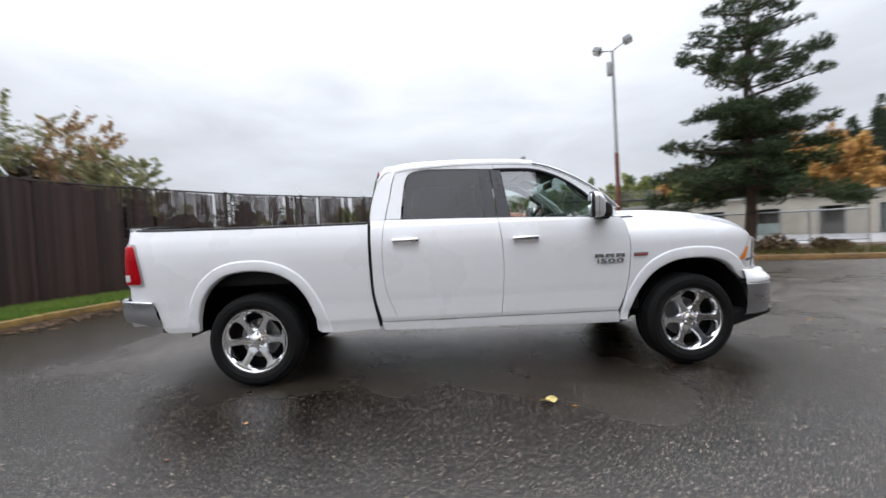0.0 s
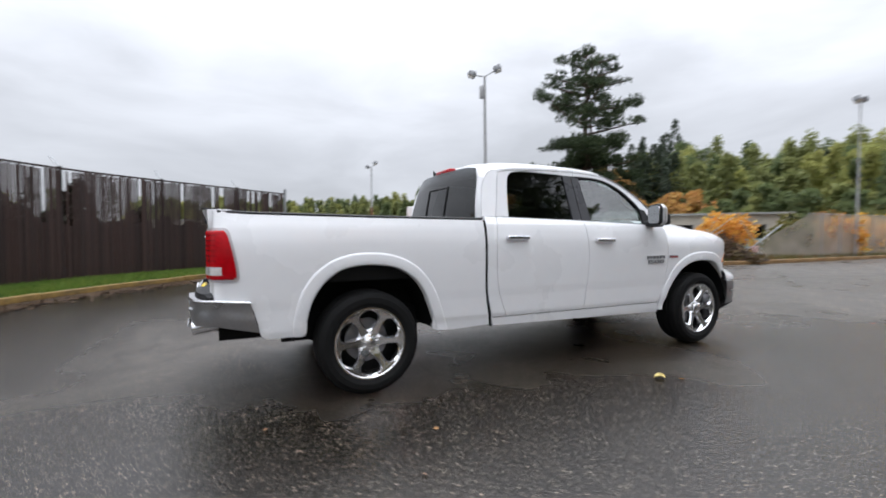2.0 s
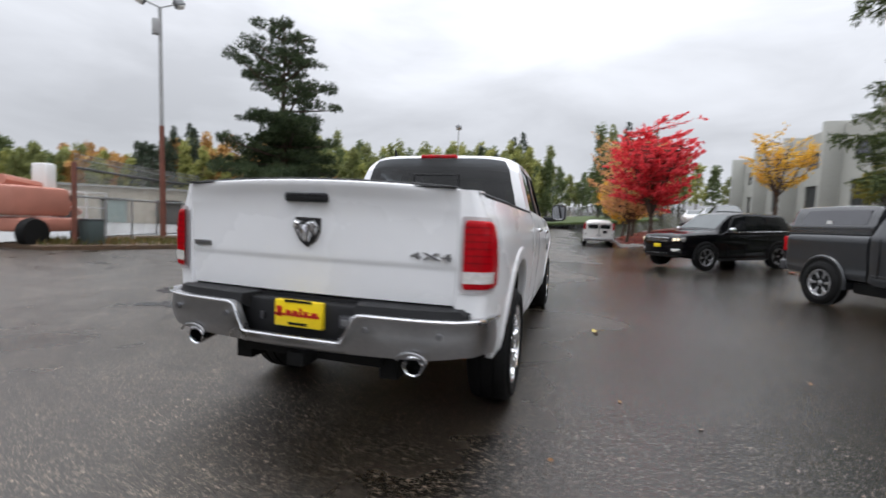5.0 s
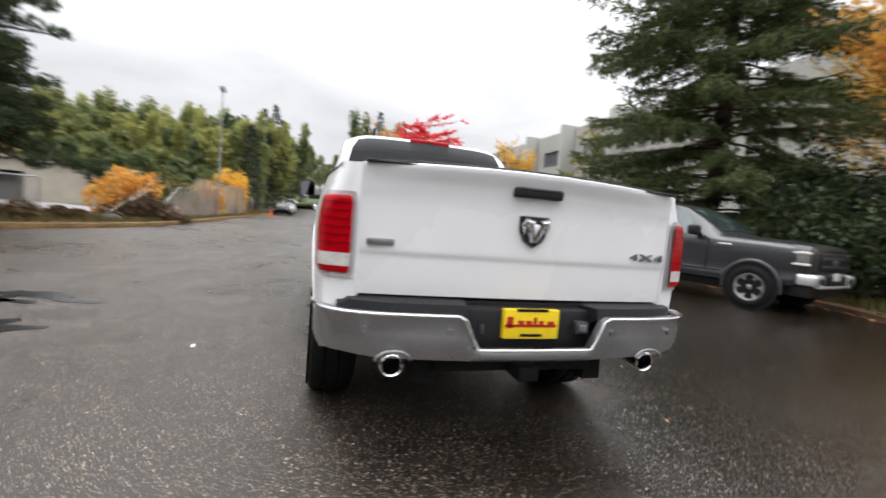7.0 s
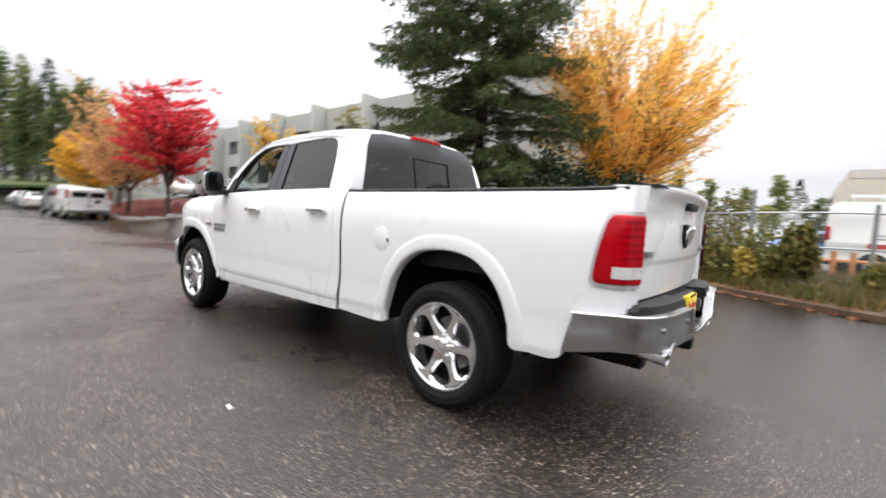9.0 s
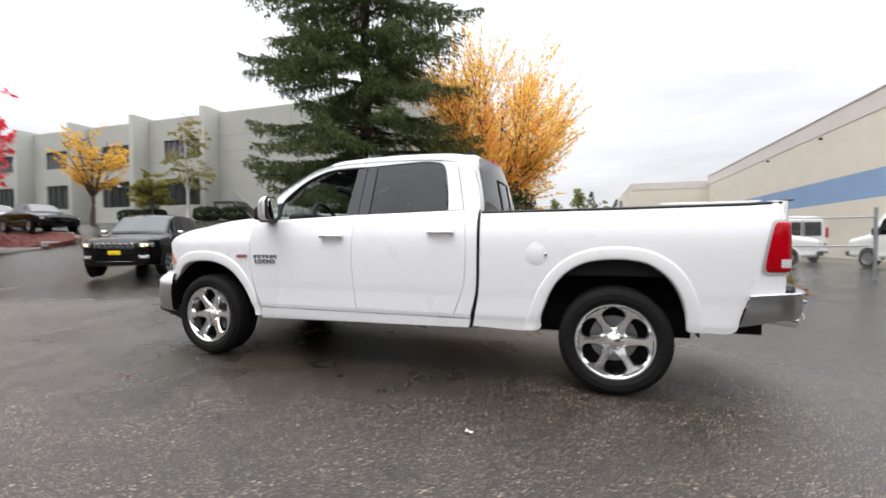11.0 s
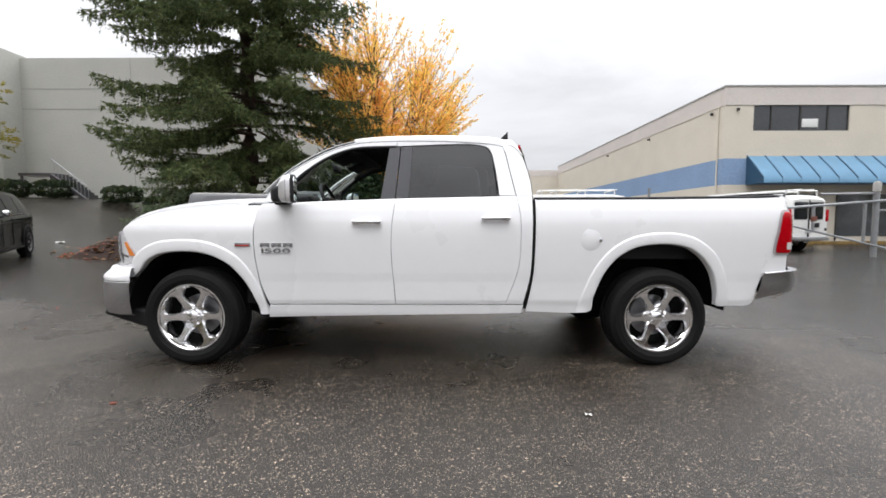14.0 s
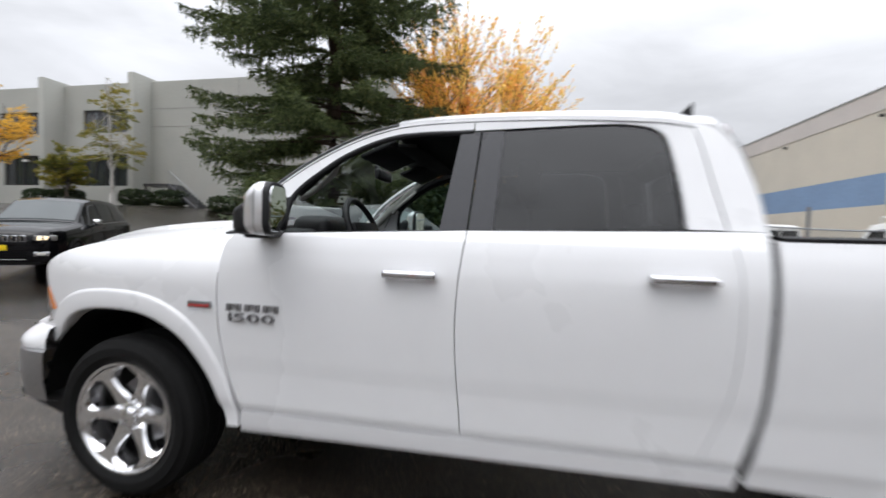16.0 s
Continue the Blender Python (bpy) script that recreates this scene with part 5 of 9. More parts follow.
# grey pipe stand by the end of the fence
pipe = thing("bent_pipe", (-2.95, 11.75, 0.08), "grey bent steel pipe standing in the grass", "pipe")
part("tube", tube([(0, 0, 0), (0, 0, 0.86), (0.02, 0.01, 0.95), (0.10, 0.07, 1.0), (0.34, 0.26, 1.0)], 0.055, 10), M_STEEL, pipe)
part("flange", cyl((0.33, 0.255, 1.0), (0.37, 0.285, 1.0), 0.075, n=16), M_STEEL, pipe)

# far side of the yard: kerb, dirt strip with weeds
KERB_N = [(3.0, 12.3), (5.0, 11.3), (7.2, 10.1), (8.95, 8.85), (10.6, 7.95), (13.5, 6.95), (17.9, 6.62), (24.0, 6.6), (32.0, 6.5), (45.0, 6.3), (60.0, 6.3)]
kn = curve(KERB_N, 60)
verge("dirt_strip", list(map(tuple, kn)) + [(60, 9), (45, 8.9), (30, 9.0), (24, 9.6), (19, 12), (14, 15), (8, 16), (3.0, 14.2)], M_DIRT, 0.12, "brown weedy soil strip with fallen leaves", "soil strip")
kerb("kerb_2", KERB_N[2:], M_KERBO, "worn orange and grey kerb stones", 1.6)


def on_strip(n):
    i = rng.integers(0, 60, n)
    q = kn[i] + (kn[np.minimum(i + 1, 60)] - kn[i]) * rng.uniform(0, 1, n)[:, None]
    off = rng.uniform(0.2, 3.0, n) ** 1.0
    return np.column_stack([q[:, 0] + off * 0.35, q[:, 1] + off * 0.9, np.full(n, 0.11)])


M_WEED = leafmat("dry_weeds", [(0.10, 0.10, 0.03), (0.17, 0.13, 0.05), (0.06, 0.09, 0.02), (0.20, 0.11, 0.04)], 0.3)
grass("weeds", on_strip, 14000, 0.20, M_WEED, "dry brown and green weeds behind the kerb", 0.02)

# island with the red maple
ISLE = [(20.4, -6.0), (22.4, -4.95), (25.2, -4.4), (30.0, -4.5), (36.0, -5.0), (37.0, -8.0), (30.0, -9.6), (24.0, -9.4), (20.6, -9.2), (19.3, -8.3), (19.4, -7.1)]
ic = curve(ISLE + [ISLE[0]], 60)
verge("leaf_island", list(map(tuple, ic[:-1])), M_REDSOIL, 0.14, "planted island covered with fallen red leaves", "planting island")
kerb("kerb_3", ISLE + [ISLE[0]], M_CONC, "grey kerb stones with red leaves round the island", 1.5)
M_REDLIT = leafmat("fallen_red_leaves", [(0.20, 0.02, 0.02), (0.34, 0.05, 0.04), (0.14, 0.04, 0.03), (0.30, 0.11, 0.04)], 0.2)


def litter(name, pts, size, material, label):
    """Flat fallen leaves, one small bent quad each."""
    n = len(pts)
    a = rng.uniform(0, 2 * math.pi, n)
    s = size * rng.uniform(0.6, 1.4, n)[:, None]
    u = np.stack([np.cos(a), np.sin(a), rng.normal(0, 0.15, n)], 1) * s
    v = np.stack([-np.sin(a), np.cos(a), rng.normal(0, 0.15, n)], 1) * s * 0.7
    V = np.stack([pts - u, pts - v, pts + u, pts + v], 1).reshape(-1, 3)
    return tagged(raw(name, V, np.arange(4 * n).reshape(-1, 4), material, smooth=False), label, "fallen leaves", kind="stuff")


# band of small dark brown quads, densest next to the kerb
gi = rng.integers(0, 40, 5200)
gt = rng.uniform(0, 1, (5200, 1))
gq = kw[gi] * (1 - gt) + kw[np.minimum(gi + 1, 40)] * gt
gn = np.column_stack([np.gradient(kw[:, 1]), -np.gradient(kw[:, 0])])[gi]
gq = gq + gn / np.linalg.norm(gn, axis=1, keepdims=True) * (0.10 + np.abs(rng.normal(0, 0.30, (5200, 1))))
litter("gutter_leaves", np.column_stack([gq, np.full(5200, 0.012)]), 0.05, leafmat("sodden_leaves", [(0.05, 0.028, 0.014), (0.09, 0.05, 0.02), (0.035, 0.022, 0.014)], 0.1), "dark brown flat flakes strewn along the kerb")
pp = np.column_stack([rng.uniform(14, 37, 9000), rng.normal(-6.0, 1.9, 9000)])
isle_edge = np.interp(pp[:, 0], [19.2, 20.4, 22.4, 25.2, 37], [-7.6, -6.0, -4.95, -4.4, -5.0])
pp = pp[(pp[:, 1] < isle_edge + np.abs(rng.normal(0, 0.35, 9000))) & (pp[:, 1] > -9.3) & (pp[:, 0] > 18.9)]
inside = pp[:, 1] < np.interp(pp[:, 0], [19.3, 20.4, 22.4, 25.2, 37], [-7.6, -6.0, -4.95, -4.4, -5.0]) - 0.1
zz = land(pp[:, 0], pp[:, 1]) + np.where(inside, 0.16, 0.02)
litter("red_leaves", np.column_stack([pp, zz]), 0.07, M_REDLIT, "scattered fallen red maple leaves")

# planted strip beyond the truck, with bushes and a fence
STRIP = [(6.0, -9.0), (2.0, -9.3), (-0.3, -8.6), (-2.2, -7.5), (-3.4, -6.6), (-4.6, -5.9), (-5.6, -6.0), (-6.2, -7.2), (-5.6, -9.4), (-3.0, -11.2), (2.0, -16.5), (9.0, -16.5), (10.4, -11.0), (11.0, -9.6), (10.9, -8.9), (10.0, -8.6), (8.3, -8.8)]
sc = curve(STRIP + [STRIP[0]], 50)
verge("bush_strip", list(map(tuple, sc[:-1])), M_DIRT, 0.10, "rough planted strip with leaf litter", "planting strip")
sp = []
while len(sp) < 2600:
    i = rng.integers(2, 27)
    q = sc[i] + (sc[i + 1] - sc[i]) * rng.uniform()
    inw = np.array([0.3, -1.0]) * rng.uniform(-0.25, 1.6)
    sp.append((q[0] + inw[0], q[1] + inw[1], 0.115 if inw[1] < -0.1 else 0.012))
M_BRNLIT = leafmat("fallen_brown_leaves", [(0.22, 0.10, 0.03), (0.30, 0.16, 0.05), (0.14, 0.07, 0.03), (0.34, 0.07, 0.04)], 0.2)
tip = np.column_stack([rng.normal(10.4, 0.55, 300), rng.normal(-8.75, 0.32, 300)])
litter("bed_leaves", np.column_stack([tip, land(tip[:, 0], tip[:, 1]) + np.where(tip[:, 1] < -8.75, 0.13, 0.015)]), 0.05, M_BRNLIT, "red and brown leaves spilling from the planting bed")
litter("brown_leaves", np.array(sp), 0.055, M_BRNLIT, "brown and orange leaves along the planted strip")


def on_bush(n):
    i = rng.integers(4, 27, n)
    q = sc[i] + (sc[i + 1] - sc[i]) * rng.uniform(0, 1, n)[:, None]
    off = rng.uniform(0.35, 2.8, n)
    return np.column_stack([q[:, 0] + off * 0.25, q[:, 1] - off, np.full(n, 0.09)])


grass("rough_grass", on_bush, 12000, 0.28, M_WEED, "rough mixed grass between the bushes", 0.018)

# marks on the asphalt
for i, (cx, cy, rx, ry, a) in enumerate(((0.42, 4.45, 0.30, 0.50, 20), (0.75, 3.72, 0.14, 0.60, -25), (-0.55, 3.62, 0.22, 0.42, 15), (0.55, 4.05, 0.06, 0.45, -20), (-2.2, 5.6, 0.10, 0.35, 30))):
    bm = bmesh.new()
    ring = []
    for k in range(28):
        t = 2 * math.pi * k / 28
        w = 1 + 0.28 * math.sin(3 * t + i) + 0.18 * math.sin(5 * t + 2 * i) + 0.12 * math.sin(9 * t)
        ring.append(bm.verts.new((rx * w * math.cos(t), ry * w * math.sin(t), 0)))
    bm.faces.new(ring)
    o = part("tar_patch", bm, M_TAR, None, smooth=False)
    o.matrix_world = pose(cx, cy, 0.004, 0, 0, a)
    tagged(o, "dark wet tar patch on the asphalt", "tar patch", "tar patches")
lf = thing("yellow_leaf", (0.434, -1.639, 0.006), "fallen yellow leaf lying on wet asphalt", "leaf")
G = np.array([[(0.062 * u, 0.036 * v * (1 - u * u) + 0.004 * v, 0.012 + 0.012 * math.sin(3 * u) * v + 0.010 * v * v) for v in np.linspace(-1, 1, 5)] for u in np.linspace(-1, 1, 9)])
sheet("blade", G, mat("leaf_yellow", (0.48, 0.38, 0.12), 0.5, var=0.3, scale=30), lf, flange=(0, 0, -0.002))
ch = thing("paper_scrap", (-1.047, 1.867, 0.004), "small scrap of white paper lying on the asphalt", "scrap")
G = np.array([[(0.02 * u, 0.014 * v, 0.008 + 0.006 * math.sin(2 * u + v)) for v in np.linspace(-1, 1, 4)] for u in np.linspace(-1, 1, 4)])
sheet("sheet", G, mat("white_paper", (0.8, 0.8, 0.78), 0.6, var=0.05), ch, flange=(0, 0, -0.002))
pts = np.column_stack([rng.uniform(-9, 8, 60), rng.uniform(-7, 8, 60), np.full(60, 0.008)])
litter("yard_leaves", pts, 0.022, M_BRNLIT, "few small leaves scattered on the wet yard")

kerb("kerb_4", [(-15.6, -17.4), (-20.0, -17.5), (-26.0, -17.6)], M_KERBY, "worn yellow kerb stones before the warehouse", 1.5)
for pts in ([(-8.6, -8.6), (-9.6, -7.6), (-10.3, -6.6), (-10.9, -5.7), (-12.5, -4.4)], [(-6.2, -4.3), (-6.9, -4.02), (-7.6, -3.75), (-8.3, -3.45), (-9.6, -2.9)], [(-5.2, -5.6), (-6.6, -5.0), (-8.0, -4.6)]):
    cr = curve(pts, 40)
    tn = np.gradient(cr, axis=0)
    nr = np.column_stack([-tn[:, 1], tn[:, 0]]) / np.linalg.norm(tn, axis=1, keepdims=True)
    wob = np.array([0.03 * math.sin(5.1 * i) + 0.02 * math.sin(2.3 * i) for i in range(41)])[:, None]
    wid = np.array([0.012 + 0.016 * abs(math.sin(1.7 * i)) for i in range(41)])[:, None]
    G = np.stack([np.column_stack([cr + nr * (wob - wid), np.full(41, 0.004)]), np.column_stack([cr + nr * (wob + wid), np.full(41, 0.004)])], axis=1)
    tagged(sheet("asphalt_crack", G, M_TAR, None), "dark wet crack across the asphalt", "crack", "cracks in the asphalt")

# heaped dark soil at the end of the planted strip
bm = bmesh.new()
rings = []
for i in range(9):
    r = i / 8
    ring = []
    for k in range(26):
        a = 2 * math.pi * k / 26
        w = 1 + 0.12 * math.sin(3 * a) + 0.08 * math.sin(5 * a + 1)
        x, y = 1.55 * r * w * math.cos(a), 0.90 * r * w * math.sin(a)
        ring.append(bm.verts.new((x, y, 0.66 * (1 - r * r) ** 1.3 + 0.02 * math.sin(9 * x + 7 * y) * (1 - r) - 0.03 * r)))
    rings.append(ring)
for a, b in zip(rings[1:], rings[2:]):
    for k in range(26):
        bm.faces.new((a[k], a[(k + 1) % 26], b[(k + 1) % 26], b[k]))
bm.faces.new(rings[1])
mound_ob = part("soil_heap", bm, mat("dark_heaped_soil", (0.040, 0.024, 0.018), 0.95, var=0.5, scale=6, fine=40, bump=0.8, bscale=30), None, split=80)
mound_ob.matrix_world = pose(9.65, -9.05, float(land(9.65, -9.05)) - 0.02, 0, 0, 35)
tagged(mound_ob, "heap of dark brown soil at the end of the strip", "soil heap")
hp = []
for _ in range(520):
    a, r = rng.uniform(0, 2 * math.pi), rng.uniform(0.1, 1.25) ** 0.7
    x, y = 1.55 * r * math.cos(a), 0.90 * r * math.sin(a)
    c_, s_ = math.cos(radians(35)), math.sin(radians(35))
    wx, wy = 9.65 + c_ * x - s_ * y, -9.05 + s_ * x + c_ * y
    hp.append((wx, wy, float(land(wx, wy)) + max(0.012, 0.66 * max(0.0, 1 - r * r) ** 1.3 + 0.01)))
litter("heap_leaves", np.array(hp), 0.06, M_BRNLIT, "brown and red leaves lying over the heaped soil")


# ---- trees ----
def unit(v):
    return v / np.maximum(np.linalg.norm(v, axis=-1, keepdims=True), 1e-9)


def tufts(P, D, length, width, k=3, spread=0.45):
    """At each point k thin leaves fan out round the direction: triangles."""
    n = len(P)
    V = []
    for _ in range(k):
        d = unit(D + rng.normal(0, spread, (n, 3)))
        s = unit(np.cross(d, rng.normal(0, 1, (n, 3))))
        L = (np.asarray(length) * rng.uniform(0.6, 1.3, n))[:, None]
        W = (width * rng.uniform(0.7, 1.3, n))[:, None]
        V.append(np.stack([P - s * W, P + s * W, P + d * L], 1))
    return np.concatenate(V).reshape(-1, 3)


def blades(P, size, tilt=None, aspect=0.62):
    """A diamond leaf at each point, turned at random."""
    n = len(P)
    u = unit(rng.normal(0, 1, (n, 3)) if tilt is None else tilt + rng.normal(0, 0.5, (n, 3)))
    v = unit(np.cross(u, rng.normal(0, 1, (n, 3))))
    s = (size * rng.uniform(0.6, 1.35, n))[:, None]
    return np.stack([P - u * s, P - v * s * aspect, P + u * s, P + v * s * aspect], 1).reshape(-1, 3)


def crown_part(name, V, per, material, parent, label=""):
    return raw(name, V, np.arange(len(V)).reshape(-1, per), material, parent, label, smooth=False)


def spruce(name, at, H, z0, radius, boughs, material, label, thick=0.36, reach=1.0):
    """A spruce: tapered trunk, uneven boughs that sag and turn up at their tips, side twigs hung with needled sprays."""
    root = thing(name, at, label, "tree")
    part("trunk", tube([(0.05 * math.sin(z), 0.05 * math.cos(1.3 * z), z) for z in np.linspace(-0.1, H, 16)], [max(0.015, thick * (1 - t) ** 0.9) for t in np.linspace(0, 1, 16)], 10), M_BARK, root)
    limb = bmesh.new()
    P, D, S = [], [], []
    down = np.array([0, 0, -1.0])
    for b in range(boughs):
        z = z0 + (H - 0.3 - z0) * (b / boughs) + rng.uniform(-0.4, 0.4) * reach
        a = b * 2.39996 + rng.uniform(-0.5, 0.5)
        R = radius(z) * rng.choice([0.58, 0.72, 0.85, 0.95, 1.04]) * (1 + 0.17 * max(0.0, math.cos(a - radians(150))))
        if R < 0.2:
            continue
        out = np.array([math.cos(a), math.sin(a), 0.0])
        side = np.array([-math.sin(a), math.cos(a), 0.0])
        t = np.linspace(0, 1, 8)
        up = rng.uniform(-0.04, 0.22) * R * t - rng.uniform(0.20, 0.40) * R * t ** 1.7 + 0.14 * R * t ** 5
        pts = np.array([0, 0, z]) + out * (R * t)[:, None] + side * (0.07 * R * np.sin(3 * t + a))[:, None] - down * up[:, None]
        tube(pts, [0.034 * (1 - q) * R / 4 + 0.008 for q in t], 5, limb)
        full = rng.uniform(0.7, 1.15)
        for q in np.linspace(0.20, 1.0, max(5, int(R * 5.0))):
            base = np.array([np.interp(q, t, pts[:, c]) for c in range(3)])
            env = (0.25 * R * (1.03 - q) ** 0.55 + 0.13) * min(1.0, 0.25 + 1.6 * q) * full
            for sd in (-1, 1):
                tw = env * rng.uniform(0.35, 1.25)
                dirv = unit(out * rng.uniform(0.5, 1.1) + side * sd - down * rng.uniform(-0.55, 0.0))
                e = np.arange(0.05, tw, 0.125)
                if not len(e):
                    continue
                pos = base + dirv * e[:, None] + down * (0.22 * e * e / max(0.3, tw))[:, None] + rng.normal(0, 0.03, (len(e), 3))
                P.append(pos)
                D.append(np.repeat(unit(dirv + down * 0.15)[None], len(e), 0))
                S.append(rng.uniform(0.10, 0.20, len(e)))
                hang = pos[rng.uniform(size=len(e)) < 0.75]
                P.append(hang)
                D.append(unit(dirv * 0.30 + down + rng.normal(0, 0.22, (len(hang), 3))))
                S.append(rng.uniform(0.14, 0.42, len(hang)) * (0.6 + 0.5 * full))
            P.append(base[None])
            D.append(unit(out - down * 0.2)[None])
            S.append(np.array([0.24]))
    tube([(0, 0, z0 - 0.1 * reach), (0, 0, H * 0.5), (0, 0, H - 0.2)], [0.06 * reach, 0.04 * reach, 0.01], 6, limb)
    part("branchwork", limb, M_BARK, root)
    P, D, S = np.concatenate(P), np.concatenate(D), np.concatenate(S)
    V = []
    for f in (0.05, 0.38, 0.70):
        V.append(tufts(P + D * (S * f)[:, None], D, 0.125 * reach ** 0.5, 0.017 * reach ** 0.3, 4, 0.62))
    crown_part("crown", np.concatenate(V), 3, material, root)
    return root


def pine(name, at, H, radius, limbs, material, label):
    """A pine: a bare-topped trunk with irregular limbs that carry separate pads of upright needle tufts."""
    root = thing(name, at, label, "tree")
    part("trunk", tube([(0.10 * math.sin(0.9 * z), 0.08 * math.cos(0.7 * z), z) for z in np.linspace(-0.1, H - 0.3, 14)], [max(0.03, 0.22 * (1 - 0.9 * t)) for t in np.linspace(0, 1, 14)], 10), M_BARK, root)
    limb = bmesh.new()
    P, D = [], []

    def pad(c, r):
        n = int(105 * r * r / 0.2)
        d = unit(rng.normal(0, 1, (n, 3)))
        q = d * (rng.uniform(0.15, 1.0, (n, 1)) ** 0.5) * np.array([r, r, r * rng.uniform(0.42, 0.72)])
        P.append(c + q)
        D.append(unit(d * np.array([1, 1, 0.5]) + np.array([0, 0, 0.55])))

    for b in range(limbs):
        f = (b + 0.5) / limbs
        z = 2.2 + (H - 2.6) * f ** 1.2 + rng.uniform(-0.25, 0.25)
        a = b * 2.39996 + rng.uniform(-0.6, 0.6)
        R = radius(z) * rng.choice([0.55, 0.75, 0.88, 0.95, 1.0])
        rise = (0.30 if z > 5.5 else (0.08 if z > 3.6 else -0.12)) + rng.uniform(-0.22, 0.16)
        out = np.array([math.cos(a), math.sin(a), 0.0])
        side = np.array([-math.sin(a), math.cos(a), 0.0])
        t = np.linspace(0, 1, 7)
        pts = np.array([0.10 * math.sin(0.9 * z), 0.08 * math.cos(0.7 * z), z]) + out * (R * t)[:, None] + side * (0.10 * R * np.sin(2.5 * t + 2 * a))[:, None] + np.array([0, 0, 1.0]) * (rise * R * t ** 1.6)[:, None]
        tube(pts, [0.05 * (1 - q) + 0.012 for q in t], 6, limb)
        pad(pts[-1], rng.uniform(0.18, 0.30))
        for q in np.arange(0.42 if z > 4.5 else 0.22, 1.02, 0.33 / max(0.6, R * 0.55)):
            base = np.array([np.interp(q, t, pts[:, c]) for c in range(3)])
            for k in range(2 if R > 1.2 else 1):
                off = side * rng.uniform(-0.42, 0.42) * R * (1.1 - 0.6 * q) + np.array([0, 0, rng.uniform(0.0, 0.22)])
                tube([base, base + off * 0.7], [0.016, 0.008], 4, limb)
                pad(base + off, rng.uniform(0.20, 0.42) * (1.0 if z > 5.5 else 1.3))
    pad(np.array([0.05, 0, H - 0.25]), 0.34)
    part("branchwork", limb, M_BARK, root)
    P, D = np.concatenate(P), np.concatenate(D)
    crown_part("crown", tufts(P, D, 0.15, 0.019, 4, 0.62), 3, material, root)
    return root


def broadleaf(name, at, H, z0, radius, shoots, per, size, material, label, trunk_r=0.14, upright=0.6, stems=5, bark=None, fill=0.3, plume=0.0, layers=0.0):
    """A broad-leaved tree: trunk, limbs, and leafy shoots; plume: long straight outer shoots; layers: shoots gather in flat tiers."""
    root = thing(name, at, label, "tree")
    bark = bark or M_BARK
    fork = z0 * 0.75
    part("trunk", tube([(0.05 * math.sin(2 * z), 0.04 * math.cos(3 * z), z) for z in np.linspace(-0.1, fork, 6)], [trunk_r * (1.25 - 0.45 * t) for t in np.linspace(0, 1, 6)], 10), bark, root)
    wood = bmesh.new()
    paths = []
    t8 = np.linspace(0, 1, 8)
    for i in range(stems):
        a = i * 2.39996 + rng.uniform(-0.4, 0.4)
        R = radius * rng.uniform(0.45, 0.8) if i else 0.1
        top = H * rng.uniform(0.66, 0.92) if i else H * 0.93
        pts = np.column_stack([math.cos(a) * R * t8 ** 0.8, math.sin(a) * R * t8 ** 0.8, fork + (top - fork) * t8 ** (1.0 if upright > 0.5 else 0.8)]) + rng.normal(0, 0.06, (8, 3)) * t8[:, None]
        tube(pts, [trunk_r * 0.62 * (1 - 0.88 * q) for q in t8], 7, wood)
        paths.append(pts)
    P, T = [], []
    t = np.linspace(0, 1, 6)
    for i in range(shoots):
        pts = paths[i % stems]
        q = rng.uniform(0.10, 1.0)
        base = np.array([np.interp(q, t8, pts[:, c]) for c in range(3)])
        a = rng.uniform(0, 2 * math.pi)
        frac = np.clip((base[2] - z0) / max(0.1, H - z0), 0, 1)
        reach = radius * math.sqrt(max(0.05, 1 - (2 * frac - 0.75) ** 2 / 1.7)) * rng.uniform(0.35, 1.05)
        end = np.array([math.cos(a) * reach, math.sin(a) * reach, base[2] + reach * upright * rng.uniform(0.2, 1.0)])
        if layers:
            tier = round((end[2] + 0.25 * reach) / layers + 0.15 * math.sin(3 * a)) * layers
            end[2] += 0.75 * (tier - end[2] - 0.25 * reach)
        end[2] = min(max(end[2], z0 * 0.8), H * 1.02)
        out = unit(np.array([math.cos(a), math.sin(a), 0.9 + 1.6 * frac]))
        if plume:
            end = end * np.array([0.86, 0.86, 0.93]) + out * plume * rng.uniform(0.2, 1.0) * (0.5 + 0.6 * frac)
        mid = (base + end) / 2 + np.array([0, 0, -0.12 * reach])
        line = (1 - t)[:, None] ** 2 * base + 2 * ((1 - t) * t)[:, None] * mid + t[:, None] ** 2 * end
        tube(line, [0.024 * (1 - q2) + 0.004 for q2 in t], 4, wood)
        s = rng.uniform(fill, 1.0, per)
        pos = np.stack([np.interp(s, t, line[:, c]) for c in range(3)], 1)
        d = unit(end - mid)
        wide = 0.05 + (0.30 * (1 - s) + 0.03) * (0.8 if plume else 0.55) * radius / 3
        P.append(pos + rng.normal(0, 1, (per, 3)) * wide[:, None] * np.array([1, 1, 0.5 if layers else 1.0]))
        T.append(np.repeat(d[None], per, 0))
        for _ in range(2 if plume else 1):
            k = per // 4
            e = line[4] + (end - line[4]) * rng.uniform(0, 1)
            dd = unit(d + rng.normal(0, 0.35, 3) + np.array([0, 0, 0.25 if plume else 0.0]))
            P.append(e + dd * rng.uniform(0, 0.55 * radius / 3, (k, 1)) + rng.normal(0, 0.045, (k, 3)))
            T.append(np.repeat(dd[None], k, 0))
    part("branchwork", wood, bark, root)
    P, T = np.concatenate(P), np.concatenate(T)
    crown_part("crown", blades(P, size, T * 1.1, 0.5), 4, material, root)
    return root


